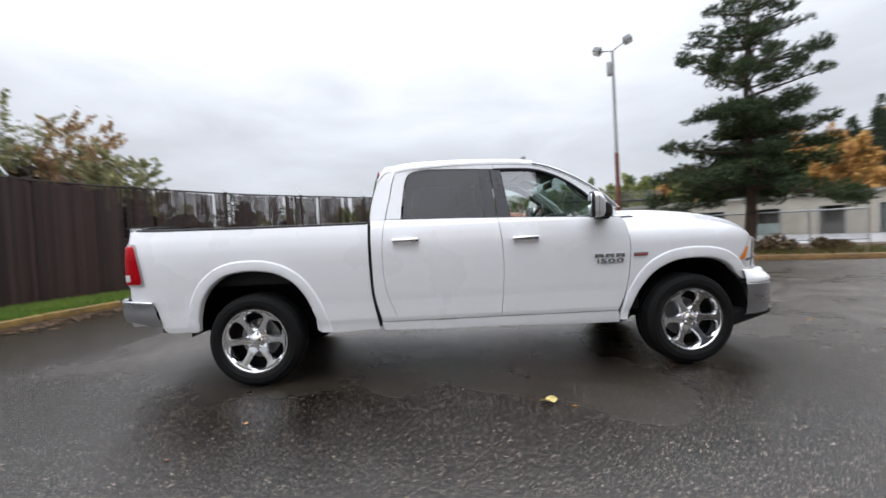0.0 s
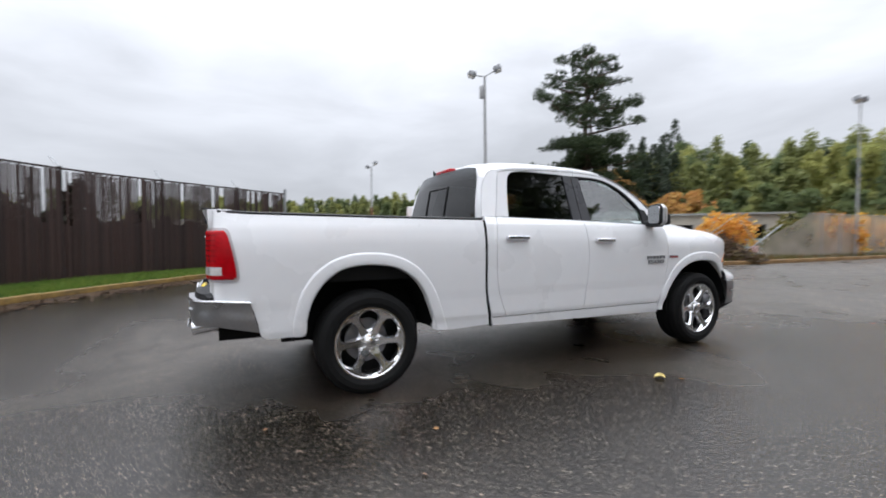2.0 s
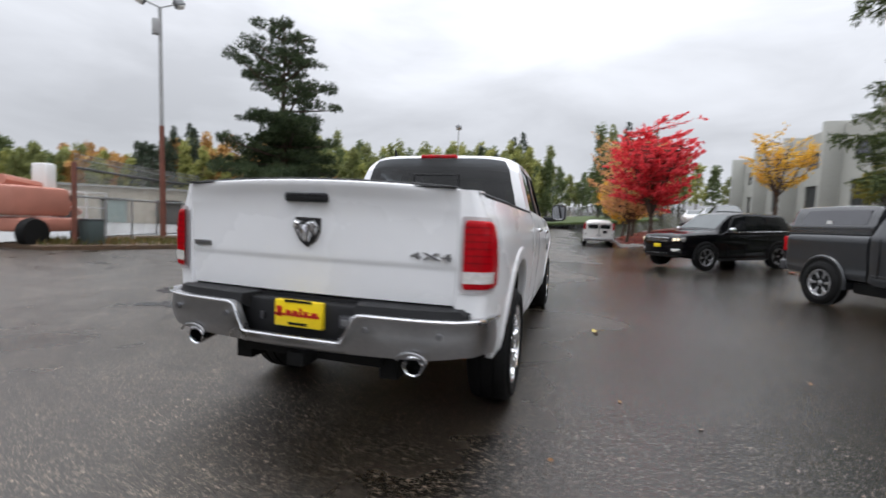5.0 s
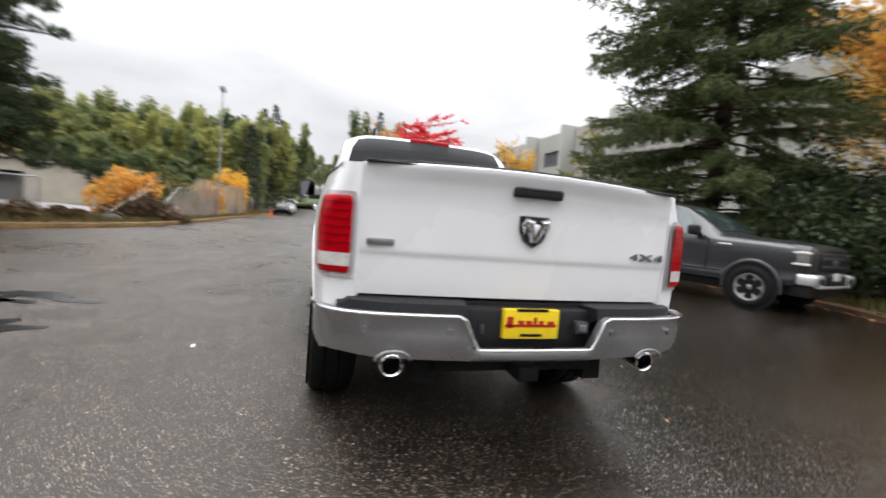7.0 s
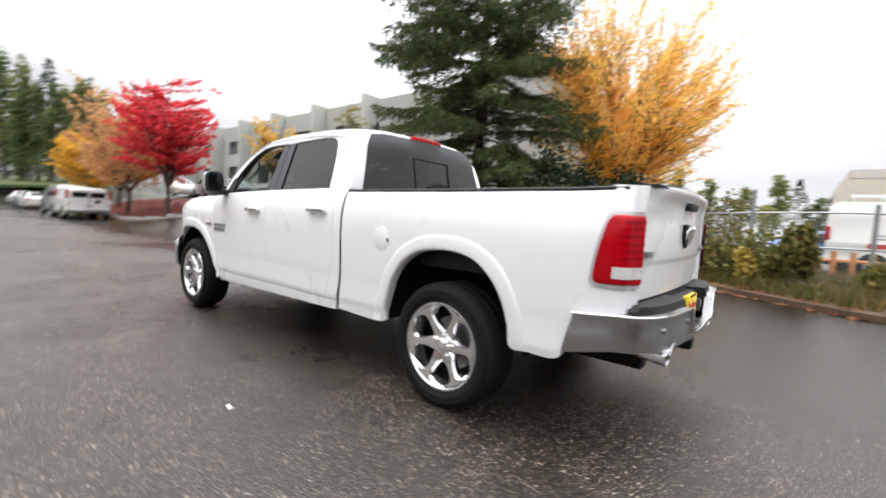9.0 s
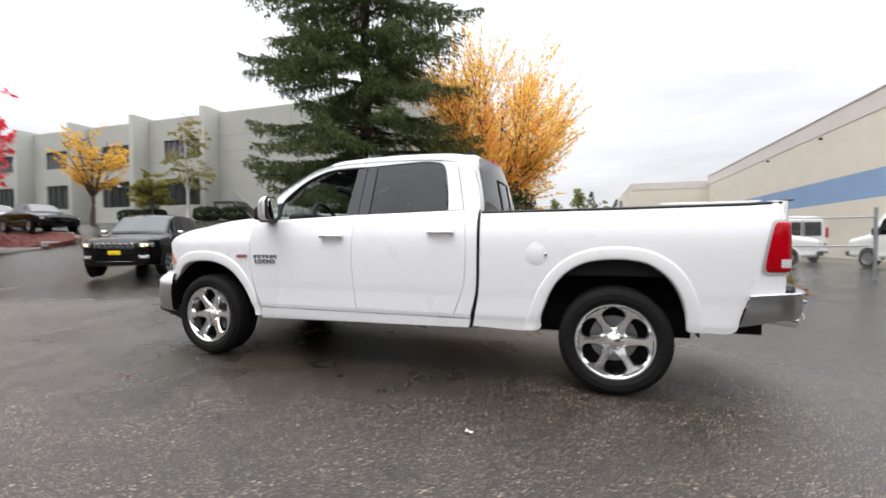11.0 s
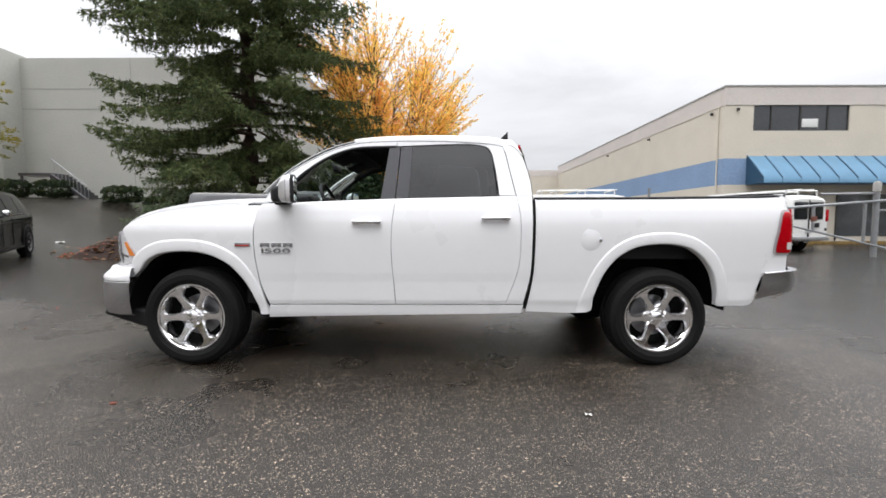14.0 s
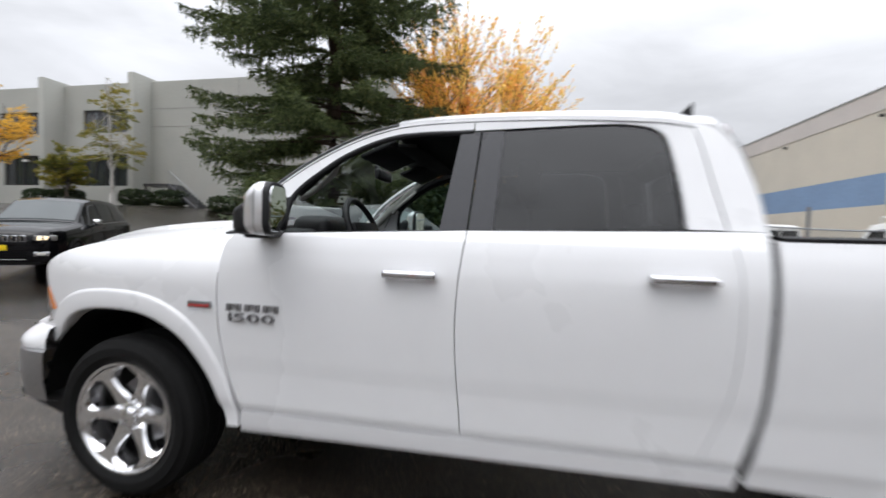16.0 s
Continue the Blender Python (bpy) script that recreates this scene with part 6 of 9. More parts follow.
def plume_maple(name, at, H, z0, radius, shoots, per, size, material, label, trunk_r=0.2, stems=17):
    """An upright maple: limbs fan out from a low fork and carry long straight leafy shoots that stand out past the crown."""
    root = thing(name, at, label, "tree")
    fork = z0 * 0.7
    part("trunk", tube([(0.05 * math.sin(2 * z), 0.04 * math.cos(3 * z), z) for z in np.linspace(-0.1, fork, 6)], [trunk_r * (1.25 - 0.45 * t) for t in np.linspace(0, 1, 6)], 10), M_BARK, root)
    wood = bmesh.new()
    t8 = np.linspace(0, 1, 8)
    paths = []
    for i in range(stems):
        a = i * 2.39996 + rng.uniform(-0.4, 0.4)
        R = radius * rng.uniform(0.20, 0.80) if i else 0.15
        top = fork + (H - fork) * (1.0 - 0.62 * (R / radius)) * rng.uniform(0.78, 0.95) if i else H * 0.86
        pts = np.column_stack([math.cos(a) * R * t8 ** 0.9, math.sin(a) * R * t8 ** 0.9, fork + (top - fork) * t8]) + rng.normal(0, 0.06, (8, 3)) * t8[:, None]
        tube(pts, [trunk_r * 0.60 * (1 - 0.9 * q) for q in t8], 7, wood)
        paths.append(pts)
    heart = np.array([0, 0, z0 + 0.38 * (H - z0)])
    span = np.array([radius, radius, 0.62 * (H - z0)])
    P, T = [], []
    for i in range(shoots):
        pts = paths[i % stems]
        q = rng.uniform(0.22, 1.0)
        base = np.array([np.interp(q, t8, pts[:, c]) for c in range(3)])
        frac = float(np.clip((base[2] - z0) / (H - z0), 0, 1))
        az = math.atan2(base[1], base[0]) + rng.normal(0, 0.85) if i % stems else rng.uniform(0, 2 * math.pi)
        el = radians(min(88, 14 + 66 * frac ** 0.9 + rng.normal(0, 13)))
        d = np.array([math.cos(az) * math.cos(el), math.sin(az) * math.cos(el), math.sin(el)])
        k = np.linspace(0, 3.2, 33)
        rr = np.linalg.norm((base + d * k[:, None] - heart) / span, axis=1)
        hit = np.argmax(rr > rng.uniform(0.60, 1.04)) or 6
        L = max(0.5, k[hit]) + rng.uniform(0.0, 0.55)
        s_ = rng.uniform(0.12, 1.0, per)
        bend = np.array([0, 0, 0.10]) * L * (s_ ** 2)[:, None]
        tube([base, base + d * L * 0.5, base + d * L * 0.95 + np.array([0, 0, 0.09 * L])], [0.016, 0.010, 0.004], 4, wood)
        wide = 0.035 + 0.125 * (1 - s_) ** 0.8
        P.append(base + d * (L * s_)[:, None] + bend + rng.normal(0, 1, (per, 3)) * wide[:, None])
        T.append(np.repeat(d[None], per, 0))
    part("branchwork", wood, M_BARK, root)
    P, T = np.concatenate(P), np.concatenate(T)
    crown_part("crown", blades(P, size, T * 1.5, 0.42), 4, material, root)
    return root


def shrub(name, at, rx, ry, h, n, size, material, label, group="", clipped=False):
    """A bush: thin stems and many leaves in uneven lobes."""
    root = thing(name, at, label, "bush", group)
    stems = bmesh.new()
    P = []
    lobes = max(4, int(5 * (rx + ry)))
    for i in range(lobes):
        a, r = rng.uniform(0, 2 * math.pi), math.sqrt(rng.uniform(0, 1))
        c = np.array([rx * r * math.cos(a) * 0.8, ry * r * math.sin(a) * 0.8, h * rng.uniform(0.35, 0.85) * (1.1 - 0.45 * r)])
        tube([(c[0] * 0.3, c[1] * 0.3, 0), (c[0] * 0.7, c[1] * 0.7, c[2] * 0.6), tuple(c)], [0.018, 0.012, 0.006], 4, stems)
        q = rng.normal(0, 1, (n // lobes, 3))
        q = unit(q) * rng.uniform(0.5, 1.05, (len(q), 1)) * np.array([rx * 0.42, ry * 0.42, h * 0.34])
        P.append(c + q)
    part("branchwork", stems, M_BARK, root)
    P = np.concatenate(P)
    if clipped:
        q = unit(rng.normal(0, 1, (n, 3)))
        q = np.sign(q) * np.abs(q) ** 0.7 * rng.uniform(0.72, 1.0, (n, 1))
        P = q * np.array([rx, ry, h * 0.52]) + np.array([0, 0, h * 0.5])
    P[:, 2] = np.maximum(P[:, 2], 0.04)
    crown_part("foliage", blades(P, size), 4, material, root)
    return root


M_SPRUCE = leafmat("spruce_needles", [(0.041, 0.062, 0.027), (0.094, 0.125, 0.047), (0.205, 0.240, 0.087), (0.076, 0.104, 0.046)], 0.28)
M_BLUESPR = leafmat("blue_green_needles", [(0.13, 0.18, 0.10), (0.20, 0.26, 0.15), (0.26, 0.32, 0.19)], 0.35)
M_BUSHOR = leafmat("dull_orange_leaves", [(0.62, 0.29, 0.06), (0.78, 0.45, 0.09), (0.55, 0.26, 0.08), (0.70, 0.50, 0.13)], 0.5)
M_PINE = leafmat("pine_needles", [(0.028, 0.046, 0.022), (0.050, 0.074, 0.032), (0.080, 0.105, 0.044)], 0.2)
M_ORANGE = leafmat("orange_maple_leaves", [(0.95, 0.54, 0.10), (0.97, 0.67, 0.15), (0.97, 0.76, 0.21), (0.96, 0.60, 0.17), (0.95, 0.48, 0.19)], 0.70)
M_REDLF = leafmat("red_maple_leaves", [(0.70, 0.045, 0.060), (0.85, 0.08, 0.10), (0.90, 0.15, 0.16), (0.60, 0.03, 0.05)], 0.5)
M_YELLOW = leafmat("yellow_leaves", [(0.78, 0.46, 0.06), (0.88, 0.58, 0.10), (0.66, 0.40, 0.07)], 0.5)
M_BIRCHLF = leafmat("birch_leaves", [(0.14, 0.16, 0.04), (0.26, 0.24, 0.05), (0.36, 0.28, 0.05)], 0.4)
M_BRONZE = leafmat("bronze_leaves", [(0.62, 0.32, 0.15), (0.72, 0.44, 0.18), (0.60, 0.28, 0.17), (0.68, 0.48, 0.18)], 0.5)
M_HEDGE = leafmat("dark_hedge_leaves", [(0.015, 0.026, 0.012), (0.028, 0.046, 0.017), (0.055, 0.072, 0.024)], 0.2)
M_BUSHY = leafmat("mixed_bush_leaves", [(0.09, 0.11, 0.03), (0.16, 0.16, 0.04), (0.24, 0.17, 0.05), (0.06, 0.08, 0.02)], 0.35)
M_PALE = leafmat("pale_olive_leaves", [(0.20, 0.20, 0.10), (0.32, 0.30, 0.15), (0.14, 0.16, 0.08)], 0.4)
M_RUSSET = leafmat("faded_russet_leaves", [(0.36, 0.20, 0.11), (0.44, 0.30, 0.16), (0.24, 0.20, 0.10)], 0.4)
M_DEADLF = leafmat("dark_withered_leaves", [(0.020, 0.013, 0.008), (0.030, 0.020, 0.011), (0.018, 0.021, 0.010)], 0.15)
M_YELGRN = leafmat("yellow_green_leaves", [(0.42, 0.30, 0.06), (0.30, 0.26, 0.06), (0.50, 0.36, 0.07)], 0.4)
M_DEADBR = leafmat("withered_brown_leaves", [(0.13, 0.075, 0.042), (0.19, 0.12, 0.065), (0.09, 0.055, 0.035), (0.15, 0.12, 0.05)], 0.25)
M_OLIVE = leafmat("olive_leaves", [(0.09, 0.10, 0.03), (0.15, 0.15, 0.04), (0.19, 0.16, 0.05)], 0.35)

spruce("spruce", (7.5, -12.6, 0.0), 21.0, 1.7, lambda z: float(np.interp(z, [0.6, 3, 6, 10, 13, 21], [3.8, 4.5, 4.75, 4.75, 4.4, 0.1])), 225, M_SPRUCE, "tall dark green spruce with drooping uneven boughs")
spruce("young_spruce", (9.3, -10.6, 0.09), 3.6, 0.15, lambda z: float(np.interp(z, [0.1, 1.0, 2.2, 3.6], [1.5, 1.45, 0.9, 0.05])), 46, M_BLUESPR, "small blue-green spruce at the edge of the planted strip", 0.07, 0.6)
pine("pine", (11.75, 11.4, 0.1), 9.9, lambda z: float(np.interp(z, [1.5, 2.7, 3.6, 4.6, 5.5, 6.7, 7.9, 8.7, 9.4, 10.0], [3.2, 3.8, 2.9, 2.5, 2.7, 2.3, 1.8, 1.3, 0.75, 0.3])), 60, M_PINE, "tall open pine with separate dark green needle pads")
plume_maple("orange_maple", (2.95, -16.6, 0.0), 11.0, 2.4, 4.5, 1000, 48, 0.078, M_ORANGE, "orange and yellow autumn maple with feathery shoots")
broadleaf("red_maple", (22.9, -5.6, float(land(22.9, -5.6)) + 0.1), 7.5, 1.9, 2.5, 205, 46, 0.11, M_REDLF, "bright red autumn maple on the leaf island", 0.13, 0.35, 8, layers=0.55)
broadleaf("bronze_tree", (27.0, -4.9, float(land(27, -4.9)) + 0.1), 7.0, 1.7, 2.9, 125, 36, 0.11, M_BRONZE, "thin bronze autumn tree beside the red maple", 0.11, 0.7, 5)
broadleaf("orange_tree", (33.0, -5.9, float(land(33, -5.9)) + 0.1), 6.2, 1.5, 2.8, 110, 52, 0.13, M_BRONZE, "orange-brown autumn tree on the island", 0.12, 0.6, 5)
broadleaf("yellow_roadside_tree", (41.0, -6.0, float(land(41, -6)) + 0.0), 5.8, 1.2, 2.8, 110, 54, 0.15, M_YELLOW, "yellow autumn tree beside the road", 0.12, 0.5, 5)
broadleaf("yellow_tree", (24.3, -12.3, float(land(24.3, -12.3))), 5.2, 2.0, 1.8, 70, 26, 0.085, M_YELLOW, "slender yellow autumn tree in front of a building", 0.11, 0.65, 5, plume=0.6)
broadleaf("birch", (26.7, -20.4, float(land(26.7, -20.4))), 8.4, 2.8, 1.9, 60, 30, 0.10, M_BIRCHLF, "white-barked birch with thinning green-yellow leaves", 0.11, -0.45, 4, bark=M_BIRCH)
broadleaf("low_tree", (30.6, -20.6, float(land(30.6, -20.6))), 4.0, 1.2, 1.7, 70, 46, 0.11, M_BIRCHLF, "low green bushy tree by a building wall", 0.09, 0.2, 4, bark=M_BARKG)
for x, y, h, mt, lb in ((-16.6, 19.2, 6.2, M_PALE, "pale olive autumn tree behind the tall fence"), (-19.3, 18.8, 8.4, M_RUSSET, "faded russet autumn tree behind the tall fence"), (-22.0, 18.2, 8.8, M_PALE, "pale olive autumn tree behind the tall fence"),
                        (-24.0, 14.5, 8.6, M_PALE, "pale olive autumn tree behind the tall fence"), (-27.0, 11.0, 9.0, M_RUSSET, "faded russet autumn tree behind the tall fence")):
    broadleaf("fence_tree", (x, y, 0), h, 2.4, 2.6, 90, 44, 0.13, mt, lb, 0.16, 0.9, 6, plume=0.9)
for d, h, r in ((3.6, 3.0, 0.9), (4.4, 2.95, 0.9), (5.1, 2.9, 0.9), (5.8, 2.7, 0.9), (6.4, 2.4, 0.8), (7.0, 2.15, 0.8), (7.7, 1.9, 0.8), (8.8, 2.2, 0.75), (10.2, 1.75, 0.8), (11.6, 1.9, 0.8), (13.2, 1.7, 0.8), (14.6, 2.0, 0.7)):
    fp, fq = along(d), along(d + 0.1)
    off_ = np.array([-(fq - fp)[1], (fq - fp)[0]]) / np.linalg.norm(fq - fp) * 1.0
    shrub("fence_bush", (fp[0] + off_[0], fp[1] + off_[1], 0.0), r, r * 0.8, h, 2400, 0.11, M_DEADLF, "dark brown leafy bush seen through the slatted fence", "bushes behind the fence")
for x, y, rx, ry, h, n, mt, lb in ((-0.8, -9.6, 1.3, 0.8, 1.5, 1500, M_BUSHY, "unkempt green and brown bush"), (-2.6, -9.0, 1.2, 0.8, 1.3, 1500, M_BUSHY, "unkempt green and brown bush"), (-3.45, -7.9, 0.45, 0.45, 1.35, 1100, M_BUSHY, "upright green bush in rough grass"),
                                  (-2.75, -8.3, 0.4, 0.4, 0.75, 240, M_YELGRN, "small yellow-green bush in rough grass"), (1.2, -9.9, 1.4, 0.9, 2.2, 2200, M_HEDGE, "dark green evergreen shrub"), (3.2, -10.2, 1.5, 1.0, 2.5, 2400, M_HEDGE, "dark green evergreen shrub"),
                                  (5.6, -10.4, 1.6, 1.0, 2.3, 2400, M_HEDGE, "dark green evergreen shrub"), (4.4, -12.4, 1.7, 1.2, 3.9, 3600, M_HEDGE, "tall dark evergreen shrub under the maple"), (2.6, -12.2, 1.5, 1.1, 3.4, 3200, M_HEDGE, "tall dark evergreen shrub under the maple"), (1.0, -11.6, 1.3, 1.0, 3.0, 2800, M_HEDGE, "tall dark evergreen shrub under the maple"), (8.2, -10.6, 1.5, 1.0, 2.0, 2000, M_HEDGE, "dark green evergreen shrub"), (-5.2, -8.6, 0.7, 0.7, 0.8, 700, M_BUSHY, "low rounded green bush"),
                                  (0.2, -11.6, 1.0, 0.8, 2.6, 900, M_BRONZE, "tall brown leggy shrub"), (-1.8, -12.4, 1.1, 0.9, 2.4, 900, M_BUSHY, "tall brown leggy shrub")):
    shrub("bush", (x, y, 0.09), rx, ry, h, n, 0.075, mt, lb, "bushes on the planted strip")
for x, y, rx, h, mt, lb in ((19.5, 10.1, 1.5, 2.4, M_BUSHOR, "spreading orange autumn bush behind the wire fence"), (26.7, 8.2, 1.2, 2.5, M_BUSHOR, "orange autumn bush behind the wire fence"), (24.0, 9.0, 1.3, 2.2, M_OLIVE, "yellow-green bush behind the wire fence"), (31.0, 8.6, 1.2, 2.4, M_YELLOW, "yellow bush behind the wire fence"),
                            (36.8, 8.2, 1.5, 3.9, M_YELLOW, "tall yellow-orange bush beside the road"), (39.0, 9.0, 1.6, 3.6, M_BUSHOR, "tall orange bush beside the road"), (34.5, 9.4, 1.4, 3.2, M_OLIVE, "yellow-green bush beside the road")):
    shrub("autumn_bush", (x, y, 0.05), rx, rx, h, 1500, 0.13, mt, lb, "autumn bushes by the wire fence")
for x, y, r, h in ((8.6, 10.3, 0.8, 0.55), (9.8, 9.9, 0.9, 0.6), (11.1, 9.5, 0.9, 0.65), (12.3, 9.0, 0.8, 0.5), (7.4, 11.3, 0.8, 0.5)):
    shrub("low_bush", (x, y, 0.1), r, r * 0.7, h, 900, 0.055, M_DEADBR, "low withered brown bush behind the kerb", "low bushes along the kerb")
heap = thing("brush_heap", (16.0, 7.9, 0.11), "heap of brown twigs and leaves with pale leaning poles", "brush heap")
hb, hl_ = bmesh.new(), []
for i in range(420):
    u, v = rng.uniform(-1, 1, 2)
    top = 1.25 * max(0.05, 1 - abs(u) ** 1.3) * max(0.1, 1 - 0.7 * abs(v))
    p = np.array([0.75 * u - 0.45 * v, -1.25 * u - 0.3 * v, top * rng.uniform(0.05, 1.0)])
    d = unit(rng.normal(0, 1, 3) * np.array([1, 1, 0.55])) * rng.uniform(0.25, 0.6)
    q0, q1 = p - d, p + d
    q0[2], q1[2] = max(0.02, q0[2]), max(0.02, q1[2])
    tube([q0, (q0 + q1) / 2 + rng.normal(0, 0.03, 3) + np.array([0, 0, 0.03]), q1], [0.014, 0.011, 0.004], 4, hb)
    hl_.append(p + rng.normal(0, 0.10, (6, 3)))
part("brushwood", hb, M_BARK, heap)
hl_ = np.concatenate(hl_)
hl_[:, 2] = np.maximum(hl_[:, 2], 0.03)
crown_part("dead_leaves", blades(hl_, 0.10), 4, M_DEADBR, heap)
M_POLEP = mat("weathered_pale_pole", (0.46, 0.41, 0.33), 0.7, var=0.3, scale=6)
for a, b, r in (((-1.4, 1.0, 0.0), (0.15, -0.55, 1.85), 0.024), ((0.55, -0.6, 1.72), (2.2, -0.85, 0.0), 0.028), ((-0.3, 0.2, 1.25), (0.75, -0.9, 0.03), 0.024), ((-0.9, 0.2, 0.75), (-0.1, -0.3, 1.3), 0.025)):
    part("pole", cyl(a, b, r, r * 0.7, 8), M_POLEP, heap)
part("scrap_sheet", bbox(0.85, 1.25, -0.95, -0.90, 0.35, 0.62, 0.01), mat("faded_pink_sheet", (0.62, 0.40, 0.36), 0.6, var=0.2), heap)
rk = thing("boulder", (13.9, 8.15, 0.10), "dark rounded boulder lying behind the kerb", "boulder")
bm = bmesh.new()
bmesh.ops.create_icosphere(bm, subdivisions=3, radius=0.28)
for v in bm.verts:
    v.co *= 1 + 0.10 * math.sin(9 * v.co.x + 3) + 0.08 * math.sin(11 * v.co.y + 5 * v.co.z)
    v.co.x, v.co.z = v.co.x * 1.35, max(-0.05, v.co.z * 0.85)
part("stone", bm, mat("dark_stone", (0.075, 0.065, 0.055), 0.8, var=0.35, scale=6, bump=0.4), rk)
sp_ = thing("litter_scrap", (12.9, -10.1, float(land(12.9, -10.1)) + 0.004), "crumpled white scrap of paper on the asphalt", "scrap", turn=35)
sheet("sheet", np.array([[(0.12 * u, 0.07 * v, 0.03 + 0.015 * math.sin(3 * u + 2 * v)) for v in np.linspace(-1, 1, 6)] for u in np.linspace(-1, 1, 8)]), bpy.data.materials["white_paper"], sp_, flange=(0, 0, -0.03))
for x, y in ((23.3, -21.5), (25.9, -21.4), (19.3, -21.6), (31.8, -21.6), (16.6, -21.2), (34.0, -21.4)):
    shrub("wall_bush", (x, y, float(land(x, y))), 1.1, 0.75, 1.05, 1800, 0.085, M_HEDGE, "clipped dark green bush along a wall", "bushes along the building", True)

# far woods in one mesh: broad crowns and firs
WOODS = [leafmat("wood_yellowgreen", [(0.28, 0.30, 0.095), (0.38, 0.38, 0.125), (0.33, 0.33, 0.11)], 0.5), leafmat("wood_olive", [(0.19, 0.215, 0.080), (0.27, 0.285, 0.105)], 0.5),
         leafmat("wood_green", [(0.115, 0.15, 0.065), (0.175, 0.21, 0.088)], 0.5), leafmat("wood_fir", [(0.050, 0.068, 0.046), (0.082, 0.104, 0.066)], 0.3),
         leafmat("wood_orange", [(0.46, 0.24, 0.08), (0.56, 0.36, 0.11), (0.38, 0.20, 0.08)], 0.35), M_BARKG]
wv, wf, wm = [], [], []
off = 0


def wood_tree(x, y, h, kind, r, near=True):
    global off
    zb = float(land(x, y))
    if kind == 3:
        n = int(170 + 15 * h)
        t = rng.uniform(0.02, 1, n) ** 0.8
        a = rng.uniform(0, 2 * math.pi, n)
        rad = r * (1 - t) ** 0.9 * rng.uniform(0.25, 1.12, n)
        P = np.column_stack([x + rad * np.cos(a), y + rad * np.sin(a), zb + 0.6 + (h - 0.6) * t])
        D = unit(np.column_stack([np.cos(a), np.sin(a), np.full(n, -0.3)]))
        V = tufts(P, D, 0.62, 0.17, 2, 0.35)
        per = 3
    else:
        lob = 7 + int(h / 2)
        P = []
        for i in range(lob):
            t = 0.22 + 0.72 * (i + rng.uniform(0, 1)) / lob
            a, q = rng.uniform(0, 2 * math.pi), rng.uniform(0, 0.62) * r * math.sin(math.pi * min(0.94, 0.15 + 0.8 * t))
            c = np.array([x + q * math.cos(a), y + q * math.sin(a), zb + h * t])
            m = int((62 + 10 * r) if near else (26 + 5 * r))
            s = unit(rng.normal(0, 1, (m, 3))) * rng.uniform(0.35, 1.0, (m, 1)) * np.array([r * 0.44, r * 0.44, h * 0.15]) * (1.15 - 0.55 * t)
            P.append(c + s)
        V = blades(np.concatenate(P), 0.29 if near else 0.46)
        per = 4
    k = len(V) // per
    wv.append(V)
    wf.extend(tuple(off + i * per + j for j in range(per)) for i in range(k))
    wm.extend([kind] * k)
    off += len(V)
    w = 0.12 + 0.008 * h
    T = np.array([(x - w, y, zb), (x + w, y, zb), (x + w * 0.4, y, zb + h * 0.8), (x - w * 0.4, y, zb + h * 0.8), (x, y - w, zb), (x, y + w, zb), (x, y + w * 0.4, zb + h * 0.8), (x, y - w * 0.4, zb + h * 0.8)])
    wv.append(T)
    wf.extend([(off, off + 1, off + 2, off + 3), (off + 4, off + 5, off + 6, off + 7)])
    wm.extend([5, 5])
    off += 8


AZ = [-12, -6, 0, 4, 10, 20, 28, 33, 37, 40, 44, 46, 48, 51, 54, 60, 70, 84, 100]
EL = [12.2, 12.6, 11.6, 10.4, 10.2, 10.0, 10.0, 11.2, 11.6, 9.5, 8.0, 9.6, 9.6, 7.2, 6.6, 6.4, 5.6, 4.6, 4.5]
for az in np.arange(-11, 102, 0.62):
    for row in range(3):
        a = az + rng.uniform(-0.4, 0.4)
        dist = (62 + 17 * row + rng.uniform(-5, 5)) * (1.0 if a < 45 else 1.25)
        x, y = dist * math.cos(radians(a)) - 2, dist * math.sin(radians(a))
        if a < 12 and abs(y + 2.5 - 0.02 * x) < 9.0 - row * 2.0:
            continue
        if a < 3 and row < 2:
            continue
        top = 1.2 + dist * math.tan(radians(1.14 * float(np.interp(a, AZ, EL)) * rng.uniform(0.72, 1.02) * (0.88 + 0.06 * row)))
        h = max(3.0, top - float(land(x, y)))
        dark = 34 < a < 41 or 47.5 < a < 53 or 4 < a < 13 or 20.5 < a < 23
        if dark and rng.uniform() < (0.72 if a > 30 else 0.16):
            wood_tree(x, y, h * 1.03, 3, 0.20 * h)
        else:
            pal = ([0, 0, 1, 2] if a < 22 else [0, 1, 1, 2]) if a < 34 else [2, 1, 2, 0, 1]
            if 38 < a < 60:
                pal = [4, 4, 0, 1]
            if a < 4:
                pal = [1, 2, 2, 3]
            kind = int(rng.choice(pal))
            wood_tree(x, y, h * rng.uniform(0.85, 1.0), kind, min(4.2, (0.21 if a > 4 else 0.16) * h) if kind != 3 else 0.2 * h)
for a in np.arange(14, 40, 1.1):
    dist = 50 + rng.uniform(-3, 4)
    wood_tree(dist * math.cos(radians(a)), dist * math.sin(radians(a)), rng.uniform(3.5, 6.5), int(rng.choice([2, 2, 1, 4, 2])), 2.4)
for a in np.arange(-13, 13, 0.55):
    dist = 150 + rng.uniform(-15, 20)
    x, y = dist * math.cos(radians(a)), dist * math.sin(radians(a))
    wood_tree(x, y, rng.uniform(8, 17), int(rng.choice([1, 2, 2, 3, 0])), 3.4)
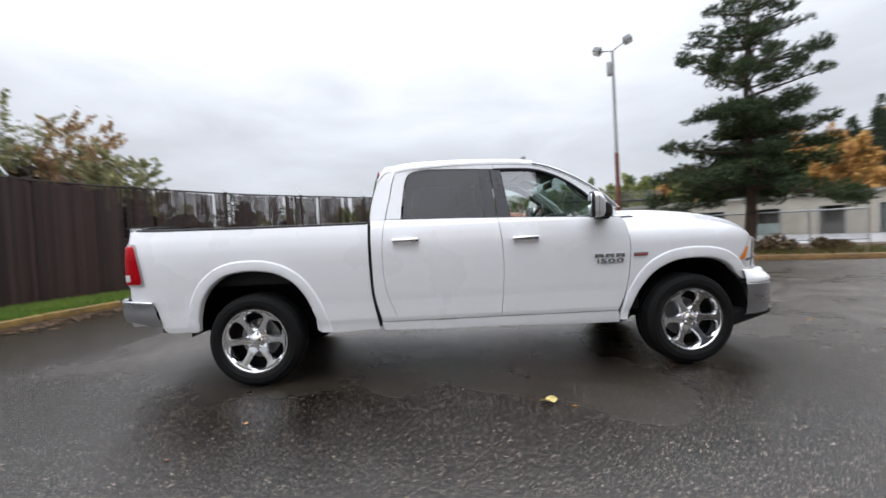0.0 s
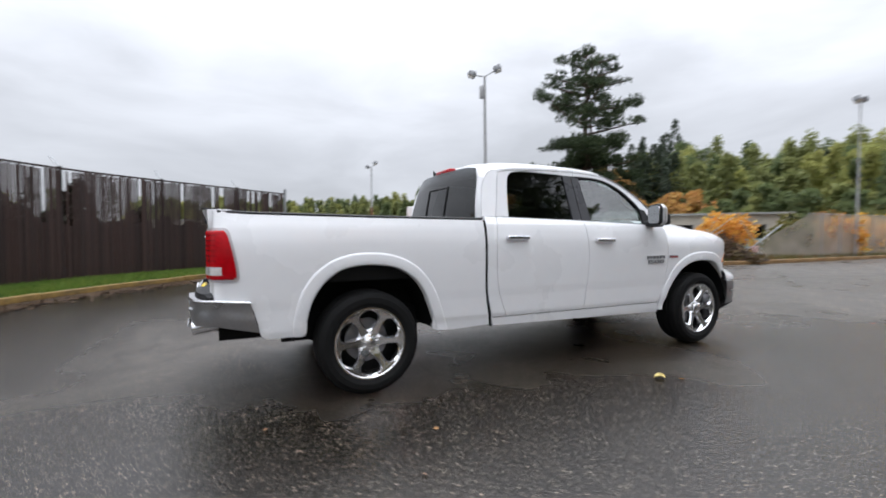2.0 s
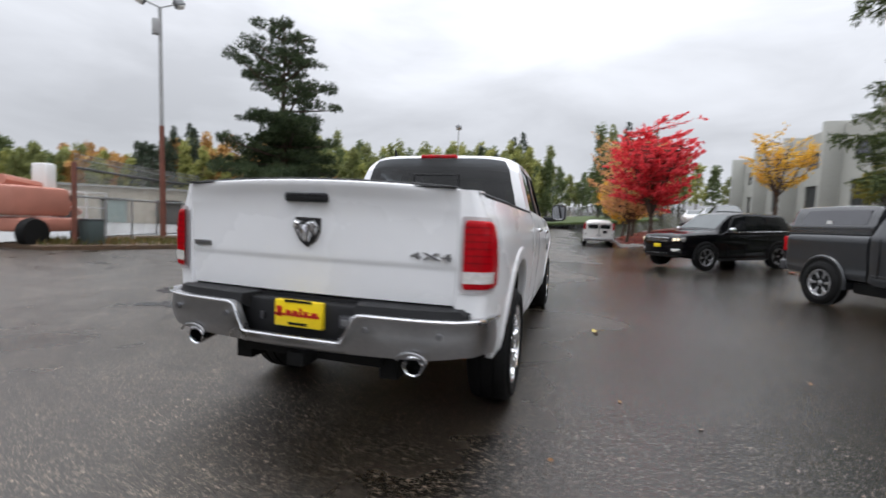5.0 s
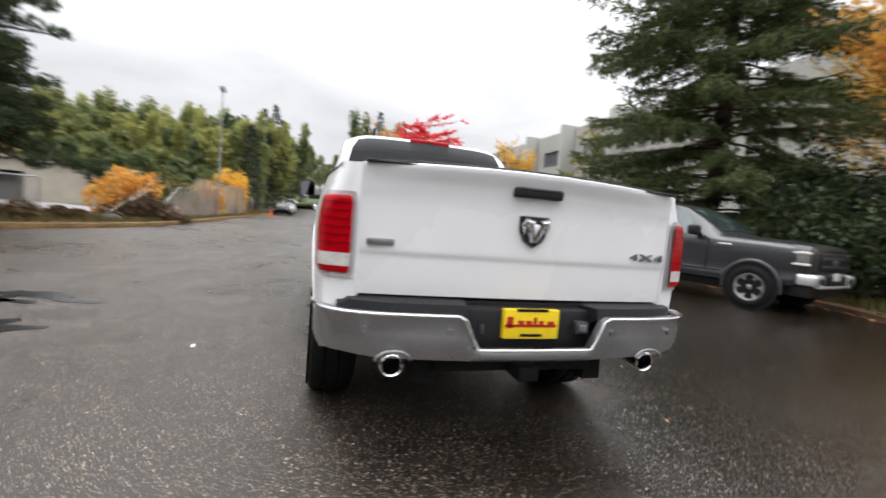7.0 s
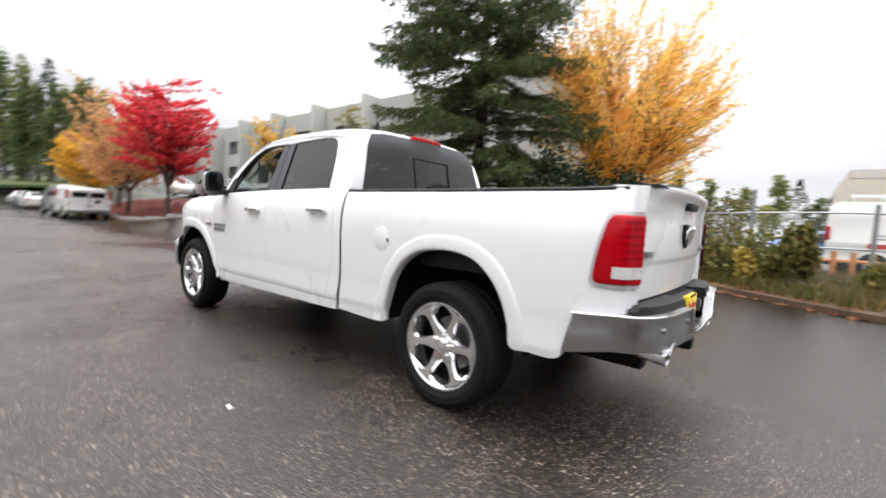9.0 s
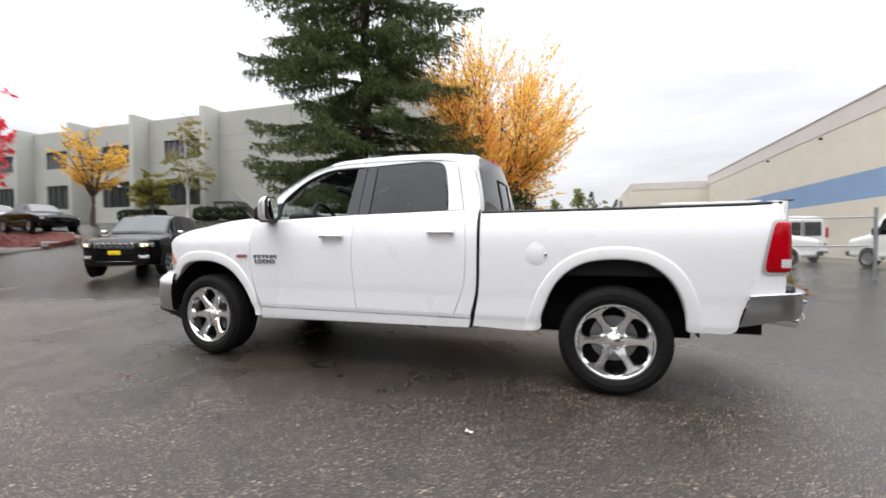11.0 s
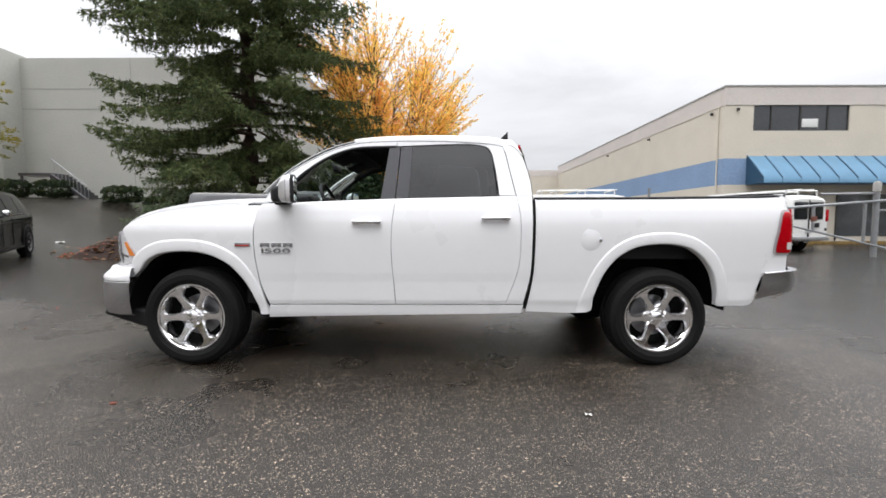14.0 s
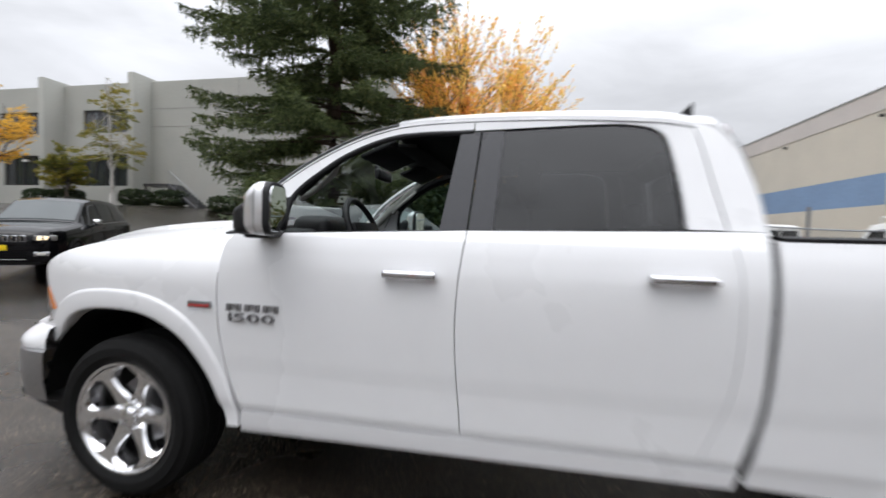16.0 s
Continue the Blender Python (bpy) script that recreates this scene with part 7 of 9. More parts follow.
for a in np.arange(104, 352, 1.6):
    dist = 120 + rng.uniform(-12, 25)
    wood_tree(dist * math.cos(radians(a)), dist * math.sin(radians(a)), rng.uniform(9, 15), int(rng.choice([0, 1, 2, 3, 3])), 4.0, False)
tagged(raw("far_woods", np.concatenate(wv), wf, WOODS, smooth=False, mi=wm), "distant autumn woods in green, yellow and orange with dark firs", "woods", kind="stuff")


# ---- parked vehicles ----
M_BLKGL = mat("black_window", (0.006, 0.007, 0.008), 0.06, var=0.1, spec=0.25)
M_SHIELD = mat("windscreen_reflecting", (0.022, 0.034, 0.035), 0.06, var=0.2, coat=0.3)
# pale base colour stands in for the sky mirrored in the side windows
M_SIDEGL = mat("pale_reflecting_glass", (0.13, 0.16, 0.16), 0.04, var=0.12, coat=0.8)
# base lightened: part of the canopy glass's sky reflection is in the colour
M_CANGL = mat("smoked_canopy_glass", (0.060, 0.060, 0.068), 0.08, var=0.15, coat=1.0)
M_SATIN = mat("bright_satin_chrome", (0.78, 0.78, 0.79), 0.30, 0.75, var=0.08)
M_BLKCAR = mat("black_car_paint", (0.003, 0.003, 0.004), 0.09, var=0.1, spec=0.30)
M_GREYCAR = mat("dark_grey_car_paint", (0.028, 0.0295, 0.033), 0.30, 0.2, var=0.08, coat=0.5)
M_CANOPY = mat("grey_canopy_paint", (0.040, 0.041, 0.045), 0.22, var=0.08, coat=1.0)
M_WHITEV = mat("white_van_paint", (0.72, 0.72, 0.70), 0.35, var=0.06, coat=0.6)
M_SILVER = mat("silver_car_paint", (0.42, 0.43, 0.44), 0.3, 0.4, var=0.06, coat=0.8)
M_ALLOY = mat("alloy_wheel", (0.42, 0.42, 0.43), 0.3, 0.8, var=0.1)
M_LAMPK = mat("smoked_headlamp", (0.16, 0.15, 0.14), 0.08, var=0.25, scale=20, coat=1.0)
M_LAMPON = mat("lit_headlamp", (0.80, 0.72, 0.55), 0.2, var=0.1)
M_LAMPON.node_tree.nodes["Principled BSDF"].inputs["Emission Color"].default_value = (1.0, 0.78, 0.48, 1)
M_LAMPON.node_tree.nodes["Principled BSDF"].inputs["Emission Strength"].default_value = 1.1
M_LAMPW = mat("headlamp_glass", (0.70, 0.68, 0.62), 0.1, var=0.15, coat=1.0)


class Hull:
    """A car hull from stations along x: (x, half width, bottom, shoulder, top, half width at top)."""

    def __init__(self, stations):
        self.s = np.array(sorted(stations, key=lambda q: q[0]), float)

    def at(self, x):
        return [np.interp(x, self.s[:, 0], self.s[:, k]) for k in range(1, 6)]

    def half(self, x):
        w, zb, zs, zt, tw = self.at(x)
        hi = zt - zs
        d = zs - zb
        return [(0, zb), (w * 0.88, zb), (w * 0.950, zb + 0.03), (w * 0.982, zb + 0.09), (w * 0.984, zb + 0.15), (w * 0.968, zb + 0.185), (w * 0.985, zb + 0.45 * d), (w, zb + 0.72 * d), (w * 0.998, zs - 0.11), (w * 0.988, zs - 0.045), (w * 0.965, zs),
                (w * 0.965 + (tw - w * 0.965) * 0.5, zs + hi * 0.5), (tw, zt - 0.045 * min(1, hi * 3)), (tw - 0.022, zt - 0.014 * min(1, hi * 3)), (tw - 0.07, zt), (tw * 0.5, zt + 0.025), (0, zt + 0.032)]

    def body(self, name, material, parent, n=46):
        xs = np.unique(np.concatenate([np.linspace(self.s[0, 0], self.s[-1, 0], n), self.s[:, 0]]))
        V, F = [], []
        for x in xs:
            h = self.half(x)
            V += [(x, y, z) for y, z in h] + [(x, -y, z) for y, z in h[-2:0:-1]]
        m = 32
        for i in range(len(xs) - 1):
            for j in range(m):
                F.append((i * m + j, i * m + (j + 1) % m, (i + 1) * m + (j + 1) % m, (i + 1) * m + j))
        F += [tuple(range(m)), tuple(range((len(xs) - 1) * m, len(xs) * m))]
        return raw(name, V, F, material, parent, "", True, None, 32)

    def side(self, name, x0, x1, f0, f1, s, material, parent, off=0.012, slant0=0.0, slant1=0.0, label=""):
        """A pane on the side between shoulder and top; f runs from 0 to 1 upwards."""
        G = np.zeros((9, 5, 3))
        for j, f in enumerate(np.linspace(f0, f1, 5)):
            g = (f - f0) / (f1 - f0)
            for i, x in enumerate(np.linspace(x0 + slant0 * g, x1 + slant1 * g, 9)):
                w, zb, zs, zt, tw = self.at(x)
                G[i, j] = (x, s * (w * 0.965 + (tw - w * 0.965) * f + off), zs + (zt - zs) * f)
        return sheet(name, G, material, parent, label, (0, -s * 0.02, 0))

    def top(self, name, x0, x1, k, material, parent, off=0.012, label=""):
        """A pane across the top between two stations: windscreen or back window."""
        G = np.zeros((9, 9, 3))
        for i, x in enumerate(np.linspace(x0, x1, 9)):
            w, zb, zs, zt, tw = self.at(x)
            for j, t in enumerate(np.linspace(-1, 1, 9)):
                G[i, j] = (x, t * (tw - 0.05) * k, zt + 0.03 * (1 - t * t) + off)
        return sheet(name, G, material, parent, label, (0, 0, -0.02))


def arches(hull, root, xs, R, material, lip=0.065, proud=0.012):
    for x in xs:
        for s in (1, -1):
            w = float(hull.at(x)[0])
            bm = bmesh.new()
            a = np.linspace(-0.15, math.pi + 0.15, 22)
            rings = [[bm.verts.new((x + (R + 0.045 + f * lip) * math.cos(t), s * (w + o), R + (R + 0.045 + f * lip) * math.sin(t))) for t in a] for f, o in ((0.0, -0.20), (0.0, proud * 0.6), (0.12, proud), (0.6, proud * 0.9), (1.0, -0.004))]
            for p, q in zip(rings, rings[1:]):
                for i in range(21):
                    bm.faces.new((p[i], p[i + 1], q[i + 1], q[i]))
            part("wheel_arch", bm, material, root)
            bm = bmesh.new()
            disc = [bm.verts.new((x + (R + 0.043) * math.cos(t), s * (w + 0.002), R + (R + 0.043) * math.sin(t))) for t in np.linspace(0, 2 * math.pi, 28, endpoint=False)]
            bm.faces.new(disc)
            part("arch_opening", bm, M_UNDER, root, smooth=False)


def wheels(root, xs, R, y, rim, alloy=None, spokes=5):
    for x in xs:
        for s in (1, -1):
            wheel_parts(root, x, s * y, s, R, 0.24, rim, alloy or M_ALLOY, spokes)


def doorline(hull, root, x, z0, z1, s, material=None):
    w = float(hull.at(x)[0])
    part("door_gap", bbox(x - 0.006, x + 0.006, min(s * (w - 0.01), s * (w + 0.004)), max(s * (w - 0.01), s * (w + 0.004)), z0, z1), material or M_UNDER, root)


def suv(name, at, turn, paint, label):
    root = thing(name, at, label, "car", turn=turn)
    h = Hull([(2.43, 0.50, 0.50, 0.86, 0.92, 0.42), (2.39, 0.66, 0.43, 0.93, 1.00, 0.55), (2.30, 0.79, 0.40, 0.98, 1.055, 0.66), (2.14, 0.88, 0.38, 1.02, 1.10, 0.75), (1.9, 0.935, 0.34, 1.05, 1.135, 0.80), (1.2, 0.96, 0.28, 1.09, 1.19, 0.81), (0.98, 0.965, 0.28, 1.10, 1.22, 0.80), (0.28, 0.965, 0.28, 1.12, 1.70, 0.70),
              (-0.1, 0.965, 0.28, 1.13, 1.765, 0.70), (-0.8, 0.965, 0.28, 1.14, 1.775, 0.70), (-1.6, 0.96, 0.28, 1.15, 1.74, 0.68), (-2.0, 0.95, 0.30, 1.15, 1.68, 0.66), (-2.30, 0.91, 0.34, 1.13, 1.28, 0.72), (-2.42, 0.86, 0.45, 0.98, 1.05, 0.72)])
    h.body("body", paint, root)
    h.top("windscreen", 0.93, 0.30, 0.96, M_SHIELD, root)
    h.top("back_window", -2.02, -2.28, 0.9, M_BLKGL, root)
    for s in (1, -1):
        h.side("window", 0.72, -0.10, 0.10, 0.84, s, M_BLKGL, root, slant0=-0.42)
        h.side("window", -0.16, -0.98, 0.10, 0.86, s, M_BLKGL, root)
        h.side("window", -1.04, -1.88, 0.10, 0.84, s, M_BLKGL, root, slant1=0.22)
        mr = part("mirror", bbox(0.50, 0.68, min(s * 0.97, s * 1.13), max(s * 0.97, s * 1.13), 1.155, 1.305, 0.05, 4), M_CHROME, root)
        part("mirror_stalk", bbox(0.55, 0.66, min(s * 0.90, s * 1.0), max(s * 0.90, s * 1.0), 1.12, 1.17, 0.015, 2), M_BLACKP, mr)
        hl = part("headlamp", bbox(-0.045, 0.045, -0.19, 0.19, -0.062, 0.062, 0.03, 3), M_LAMPK, root)
        hl.matrix_local = pose(2.285, s * 0.715, 0.925, 0, 0, s * 38)
        for y0 in (-0.11, 0.0):
            part("lamp_bowl", bbox(0.03, 0.052, y0 * s - 0.042, y0 * s + 0.042, -0.042, 0.042, 0.01, 3), M_LAMPON, hl)
        fg = part("fog_recess", bbox(-0.04, 0.04, -0.13, 0.13, -0.05, 0.05, 0.02, 2), M_CHROME, root)
        fg.matrix_local = pose(2.335, s * 0.66, 0.60, 0, 0, s * 32)
        part("fog_lamp", bbox(0.02, 0.046, -0.08, 0.06, -0.03, 0.03, 0.01, 2), M_LAMPW, fg)
        part("tail_lamp", bbox(-2.38, -2.22, min(s * 0.58, s * 0.86), max(s * 0.58, s * 0.86), 0.98, 1.10, 0.03, 2), M_REDD, root)
        part("sill_trim", bbox(-1.0, 1.0, min(s * 0.90, s * 0.975), max(s * 0.90, s * 0.975), 0.27, 0.34, 0.02), M_BLACKP, root)
        part("window_trim", tube([(x, s * (float(h.at(x)[0]) * 0.965 + 0.016), float(h.at(x)[2]) + 0.045) for x in np.linspace(0.74, -1.9, 12)], 0.010, 6), M_CHROME, root)
        for x in (0.62, -0.13, -0.98):
            doorline(h, root, x, 0.40, 1.08, s)
        for x in (-0.05, -0.95):
            part("door_handle", bbox(x - 0.02, x + 0.18, min(s * 0.955, s * 0.985), max(s * 0.955, s * 0.985), 0.96, 0.99, 0.008), paint, root)
    part("grille_frame", bbox(2.28, 2.435, -0.50, 0.50, 0.835, 0.985, 0.03, 2), M_BLACKP, root)
    for k in range(7):
        y = (k - 3) * 0.135
        part("grille_slot", bbox(2.36, 2.448, y - 0.050, y + 0.050, 0.845, 0.985, 0.014, 2), M_CHROME, root)
        part("slot_opening", bbox(2.40, 2.4535, y - 0.030, y + 0.030, 0.862, 0.968, 0.008, 2), M_UNDER, root)
    part("bumper_intake", bbox(2.28, 2.425, -0.50, 0.50, 0.50, 0.66, 0.03, 2), M_UNDER, root)
    part("bumper_skirt", bbox(2.05, 2.37, -0.66, 0.66, 0.36, 0.47, 0.05, 3), M_BLACKP, root)
    part("bumper_chrome", bbox(2.34, 2.425, -0.45, 0.45, 0.475, 0.495, 0.01, 2), M_CHROME, root)
    part("number_plate", bbox(2.43, 2.446, -0.15, 0.15, 0.67, 0.78, 0.004), M_PLATE, root)
    arches(h, root, (1.46, -1.46), 0.39, M_BLACKP)
    wheels(root, (1.46, -1.46), 0.385, 0.868, 0.26, M_BADGE)
    return root


def grey_pickup(name, at, turn, label):
    root = thing(name, at, label, "pickup truck", turn=turn)
    h = Hull([(2.74, 0.80, 0.60, 1.10, 1.17, 0.72), (2.68, 0.90, 0.56, 1.17, 1.245, 0.80), (2.45, 0.955, 0.50, 1.20, 1.275, 0.84), (2.0, 0.985, 0.46, 1.23, 1.305, 0.86), (1.35, 0.99, 0.45, 1.25, 1.335, 0.86), (1.22, 0.99, 0.45, 1.26, 1.36, 0.84), (0.80, 0.99, 0.45, 1.28, 1.66, 0.76), (0.42, 0.99, 0.45, 1.30, 1.875, 0.71),
              (0.20, 0.99, 0.45, 1.30, 1.925, 0.70), (-0.25, 0.99, 0.45, 1.31, 1.935, 0.70), (-0.80, 0.985, 0.45, 1.32, 1.915, 0.69), (-0.93, 0.98, 0.46, 1.32, 1.875, 0.685), (-0.99, 0.97, 0.47, 1.32, 1.76, 0.70)])
    h.body("cab", M_GREYCAR, root, 64)
    bedh = Hull([(-1.03, 0.975, 0.50, 1.29, 1.315, 0.91), (-2.0, 0.975, 0.50, 1.29, 1.315, 0.91), (-2.80, 0.955, 0.54, 1.29, 1.315, 0.90), (-2.89, 0.92, 0.58, 1.26, 1.29, 0.87)])
    bedh.body("bed", M_GREYCAR, root, 24)
    can = Hull([(-1.06, 0.885, 1.31, 1.42, 1.80, 0.74), (-1.12, 0.90, 1.31, 1.42, 1.84, 0.75), (-1.9, 0.90, 1.31, 1.42, 1.86, 0.75), (-2.5, 0.90, 1.31, 1.42, 1.86, 0.75), (-2.82, 0.895, 1.31, 1.42, 1.85, 0.75), (-2.88, 0.88, 1.31, 1.42, 1.80, 0.74), (-2.91, 0.87, 1.31, 1.40, 1.62, 0.77)])
    cn = can.body("canopy", M_CANOPY, root, 30)
    h.top("windscreen", 1.16, 0.46, 0.96, M_SHIELD, root)
    for s in (1, -1):
        h.side("window", 0.90, 0.02, 0.06, 0.84, s, M_SIDEGL, root, slant0=-0.40, slant1=0.01)
        h.side("window", -0.10, -0.70, 0.09, 0.82, s, M_SIDEGL, root, slant1=0.13)
        h.side("pillar_cover", 0.01, -0.09, 0.04, 0.88, s, M_BLACKP, root, slant0=0.01, off=0.010)
        can.side("canopy_window", -1.22, -2.66, 0.12, 0.80, s, M_CANGL, cn, off=0.006, slant1=0.14)
        part("canopy_ledge", bbox(-2.84, -1.08, min(s * 0.86, s * 0.915), max(s * 0.86, s * 0.915), 1.312, 1.335, 0.008), M_BLACKP, cn)
        part("mirror", bbox(0.74, 0.93, min(s * 1.02, s * 1.26), max(s * 1.02, s * 1.26), 1.30, 1.50, 0.05, 3), M_BLACKP, root)
        part("mirror_arm", bbox(0.80, 0.90, min(s * 0.93, s * 1.06), max(s * 0.93, s * 1.06), 1.30, 1.35, 0.015), M_BLACKP, root)
        lamp_ = part("headlamp", bbox(2.340, 2.700, min(s * 0.62, s * 0.935), max(s * 0.62, s * 0.935), 0.88, 1.16, 0.05, 3), M_LAMPK, root)
        part("lamp_bar", bbox(2.380, 2.712, min(s * 0.62, s * 0.945), max(s * 0.62, s * 0.945), 1.10, 1.14, 0.015, 2), M_LAMPW, lamp_)
        part("lamp_bar", bbox(2.440, 2.712, min(s * 0.70, s * 0.945), max(s * 0.70, s * 0.945), 0.90, 0.945, 0.015, 2), M_LAMPW, lamp_)
        part("lamp_bar", bbox(2.340, 2.440, min(s * 0.86, s * 0.946), max(s * 0.86, s * 0.946), 0.92, 1.12, 0.015, 2), M_LAMPW, lamp_)
        part("tail_lamp", bbox(-2.91, -2.80, min(s * 0.80, s * 0.955), max(s * 0.80, s * 0.955), 0.95, 1.26, 0.025, 2), M_RED, root)
        part("fender_vent", bbox(1.20, 1.50, min(s * 0.975, s * 1.0), max(s * 0.975, s * 1.0), 1.135, 1.185, 0.012), M_CHROME, root)
        for x in (1.06, -0.04, -0.80):
            doorline(h, root, x, 0.62, 1.26, s)
        for x in (0.10, -0.16):
            part("door_handle", bbox(x - 0.10, x + 0.10, min(s * 0.98, s * 1.015), max(s * 0.98, s * 1.015), 1.10, 1.145, 0.012), M_BLACKP, root)
        part("side_moulding", bbox(-0.95, 1.30, min(s * 0.965, s * 0.985), max(s * 0.965, s * 0.985), 0.63, 0.665, 0.008), M_GREYCAR, root)
        part("bumper_end", bbox(2.540, 2.840, min(s * 0.52, s * 0.93), max(s * 0.52, s * 0.93), 0.56, 0.76, 0.05, 3), M_SATIN, root, "bright chrome bumper end")
        part("fog_lamp_recess", bbox(2.800, 2.848, min(s * 0.60, s * 0.78), max(s * 0.60, s * 0.78), 0.60, 0.70, 0.012), M_BLACKP, root)
    part("grille", bbox(2.600, 2.770, -0.64, 0.64, 0.80, 1.15, 0.05, 2), M_BLACKP, root)
    for z in (0.90, 1.04):
        part("grille_bar", bbox(2.750, 2.785, -0.58, 0.58, z - 0.025, z + 0.025, 0.01), M_GREYP, root)
    part("badge", bbox(2.770, 2.795, -0.11, 0.11, 0.92, 1.03, 0.015, 2), M_BADGE, root)
    part("front_bumper", bbox(2.520, 2.830, -0.53, 0.53, 0.54, 0.76, 0.04, 3), M_BLACKP, root, "black middle of the front bumper")
    part("lower_bumper_bar", bbox(2.600, 2.850, -0.70, 0.70, 0.52, 0.57, 0.015, 2), M_SATIN, root)
    part("plate", bbox(2.825, 2.840, -0.16, 0.16, 0.66, 0.80, 0.004), M_WHITEV, root)
    part("rear_bumper", bbox(-3.04, -2.84, -0.92, 0.92, 0.56, 0.76, 0.04, 3), M_GREYP, root)
    part("hitch", bbox(-3.16, -2.9, -0.04, 0.04, 0.47, 0.54), M_UNDER, root)
    part("underside", bbox(-1.35, 1.35, -0.86, 0.86, 0.30, 0.52, 0.03), M_UNDER, root)
    part("front_valance", bbox(2.30, 2.76, -0.82, 0.82, 0.34, 0.57, 0.04, 2), M_BLACKP, root)
    for s in (1, -1):
        part("sticker", bbox(-2.02, -1.90, min(s * 0.845, s * 0.849), max(s * 0.845, s * 0.849), 1.47, 1.58), M_WHITEV, cn)
    arches(h, root, (1.88,), 0.415, M_GREYCAR, 0.06, 0.016)
    arches(bedh, root, (-1.88,), 0.415, M_GREYCAR, 0.06, 0.020)
    wheels(root, (1.88, -1.88), 0.405, 0.892, 0.25, M_ALLOY, 6)
    return root


def van(name, at, turn, label, paint=None, rack=False, H=2.0, L=5.6, group=""):
    root = thing(name, at, label, "van", group, turn=turn)
    paint = paint or M_WHITEV
    k = L / 5.6
    h = Hull([(2.80 * k, 0.80, 0.45, 0.90, 0.98, 0.68), (2.65 * k, 0.93, 0.38, 1.02, 1.10, 0.80), (1.95 * k, 0.98, 0.36, 1.14, 1.24, 0.84), (1.35 * k, 1.0, 0.36, 1.18, H - 0.08, 0.80), (0.8 * k, 1.0, 0.36, 1.18, H, 0.82), (-2.55 * k, 1.0, 0.38, 1.18, H, 0.82), (-2.75 * k, 0.98, 0.42, 1.16, H - 0.1, 0.80), (-2.80 * k, 0.96, 0.45, 1.15, H - 0.16, 0.80)])
    h.body("body", paint, root)
    h.top("windscreen", 1.88 * k, 1.40 * k, 0.95, M_SHIELD, root)
    for s in (1, -1):
        h.side("window", 1.60 * k, 0.75 * k, 0.08, 0.75, s, M_BLKGL, root, slant0=-0.32)
        part("tail_lamp", bbox(-2.83 * k, -2.70 * k, min(s * 0.86, s * 0.99), max(s * 0.86, s * 0.99), 1.15, 1.60, 0.02, 2), M_RED, root)
        gl_ = part("rear_window", bbox(-2.835 * k, -2.76 * k, min(s * 0.08, s * 0.70), max(s * 0.08, s * 0.70), 1.24, H - 0.26, 0.05, 3), M_BLKGL, root)
        part("window_rubber", bbox(-2.828 * k, -2.75 * k, min(s * 0.055, s * 0.725), max(s * 0.055, s * 0.725), 1.215, H - 0.235, 0.06, 3), M_BLACKP, gl_)
        part("door_hinge", bbox(-2.84 * k, -2.78 * k, min(s * 0.84, s * 0.90), max(s * 0.84, s * 0.90), 0.80, 0.90, 0.01), M_BLACKP, root)
        part("headlamp", bbox(2.60 * k, 2.80 * k, min(s * 0.55, s * 0.88), max(s * 0.55, s * 0.88), 0.86, 1.02, 0.03, 2), M_LAMPW, root)
        doorline(h, root, 0.62 * k, 0.45, 1.15, s)
        doorline(h, root, 1.45 * k, 0.45, 1.15, s)
        part("mirror", bbox(1.30 * k, 1.42 * k, min(s * 1.02, s * 1.20), max(s * 1.02, s * 1.20), 1.22, 1.48, 0.03, 2), M_BLACKP, root)
    part("rear_bumper", bbox(-2.92 * k, -2.72 * k, -0.95, 0.95, 0.42, 0.58, 0.04, 2), M_BUMPER, root)
    part("front_bumper", bbox(2.62 * k, 2.86 * k, -0.92, 0.92, 0.42, 0.62, 0.05, 2), M_GREYP, root)
    part("number_plate", bbox(-2.845 * k, -2.82 * k, -0.15, 0.15, 0.72, 0.82), M_SILVER, root)
    part("rear_door_gap", bbox(-2.835 * k, -2.78 * k, -0.012, 0.012, 0.58, H - 0.16), M_UNDER, root)
    part("door_sticker", bbox(-2.84 * k, -2.80 * k, -0.52, -0.26, 0.92, 1.10, 0.006), M_BLACKP, root)
    if rack:
        for s in (1, -1):
            w_ = float(h.at(-1.6)[0])
            for z0, z1, x0, x1, mt in ((0.92, 1.08, -2.05, -1.05, M_PRINT), (0.93, 1.06, -0.95, -0.70, M_GREYP), (1.22, 1.26, -2.0, -1.0, M_BADGE), (1.33, 1.37, -1.9, -0.9, M_BADGE), (1.44, 1.47, -1.8, -1.1, M_BADGE)):
                yy = w_ * 1.002 if z1 < 1.15 else w_ * 0.965 - (z0 - 1.18) * 0.165 + 0.004
                part("side_lettering_bar", bbox(x0, x1, min(s * (yy - 0.02), s * (yy + 0.004)), max(s * (yy - 0.02), s * (yy + 0.004)), z0, z1), mt, root)
        for x in (1.0, -0.4, -1.8, -2.5):
            part("rack_bar", tube([(x, -0.78, H), (x, -0.78, H + 0.20), (x, 0.78, H + 0.20), (x, 0.78, H)], 0.03, 6), M_WHITEV, root)
        for y in (-0.5, 0.1):
            part("rack_rail", tube([(1.2, y, H + 0.24), (-2.6, y, H + 0.24)], 0.025, 6), M_WHITEV, root)
    arches(h, root, (1.75 * k, -1.70 * k), 0.36, paint)
    for x in (1.75 * k, -1.70 * k):
        for s in (1, -1):
            wheel_parts(root, x, s * 0.915, s, 0.355, 0.22, 0.22, M_ALLOY, 5, depth2=False)
    return root


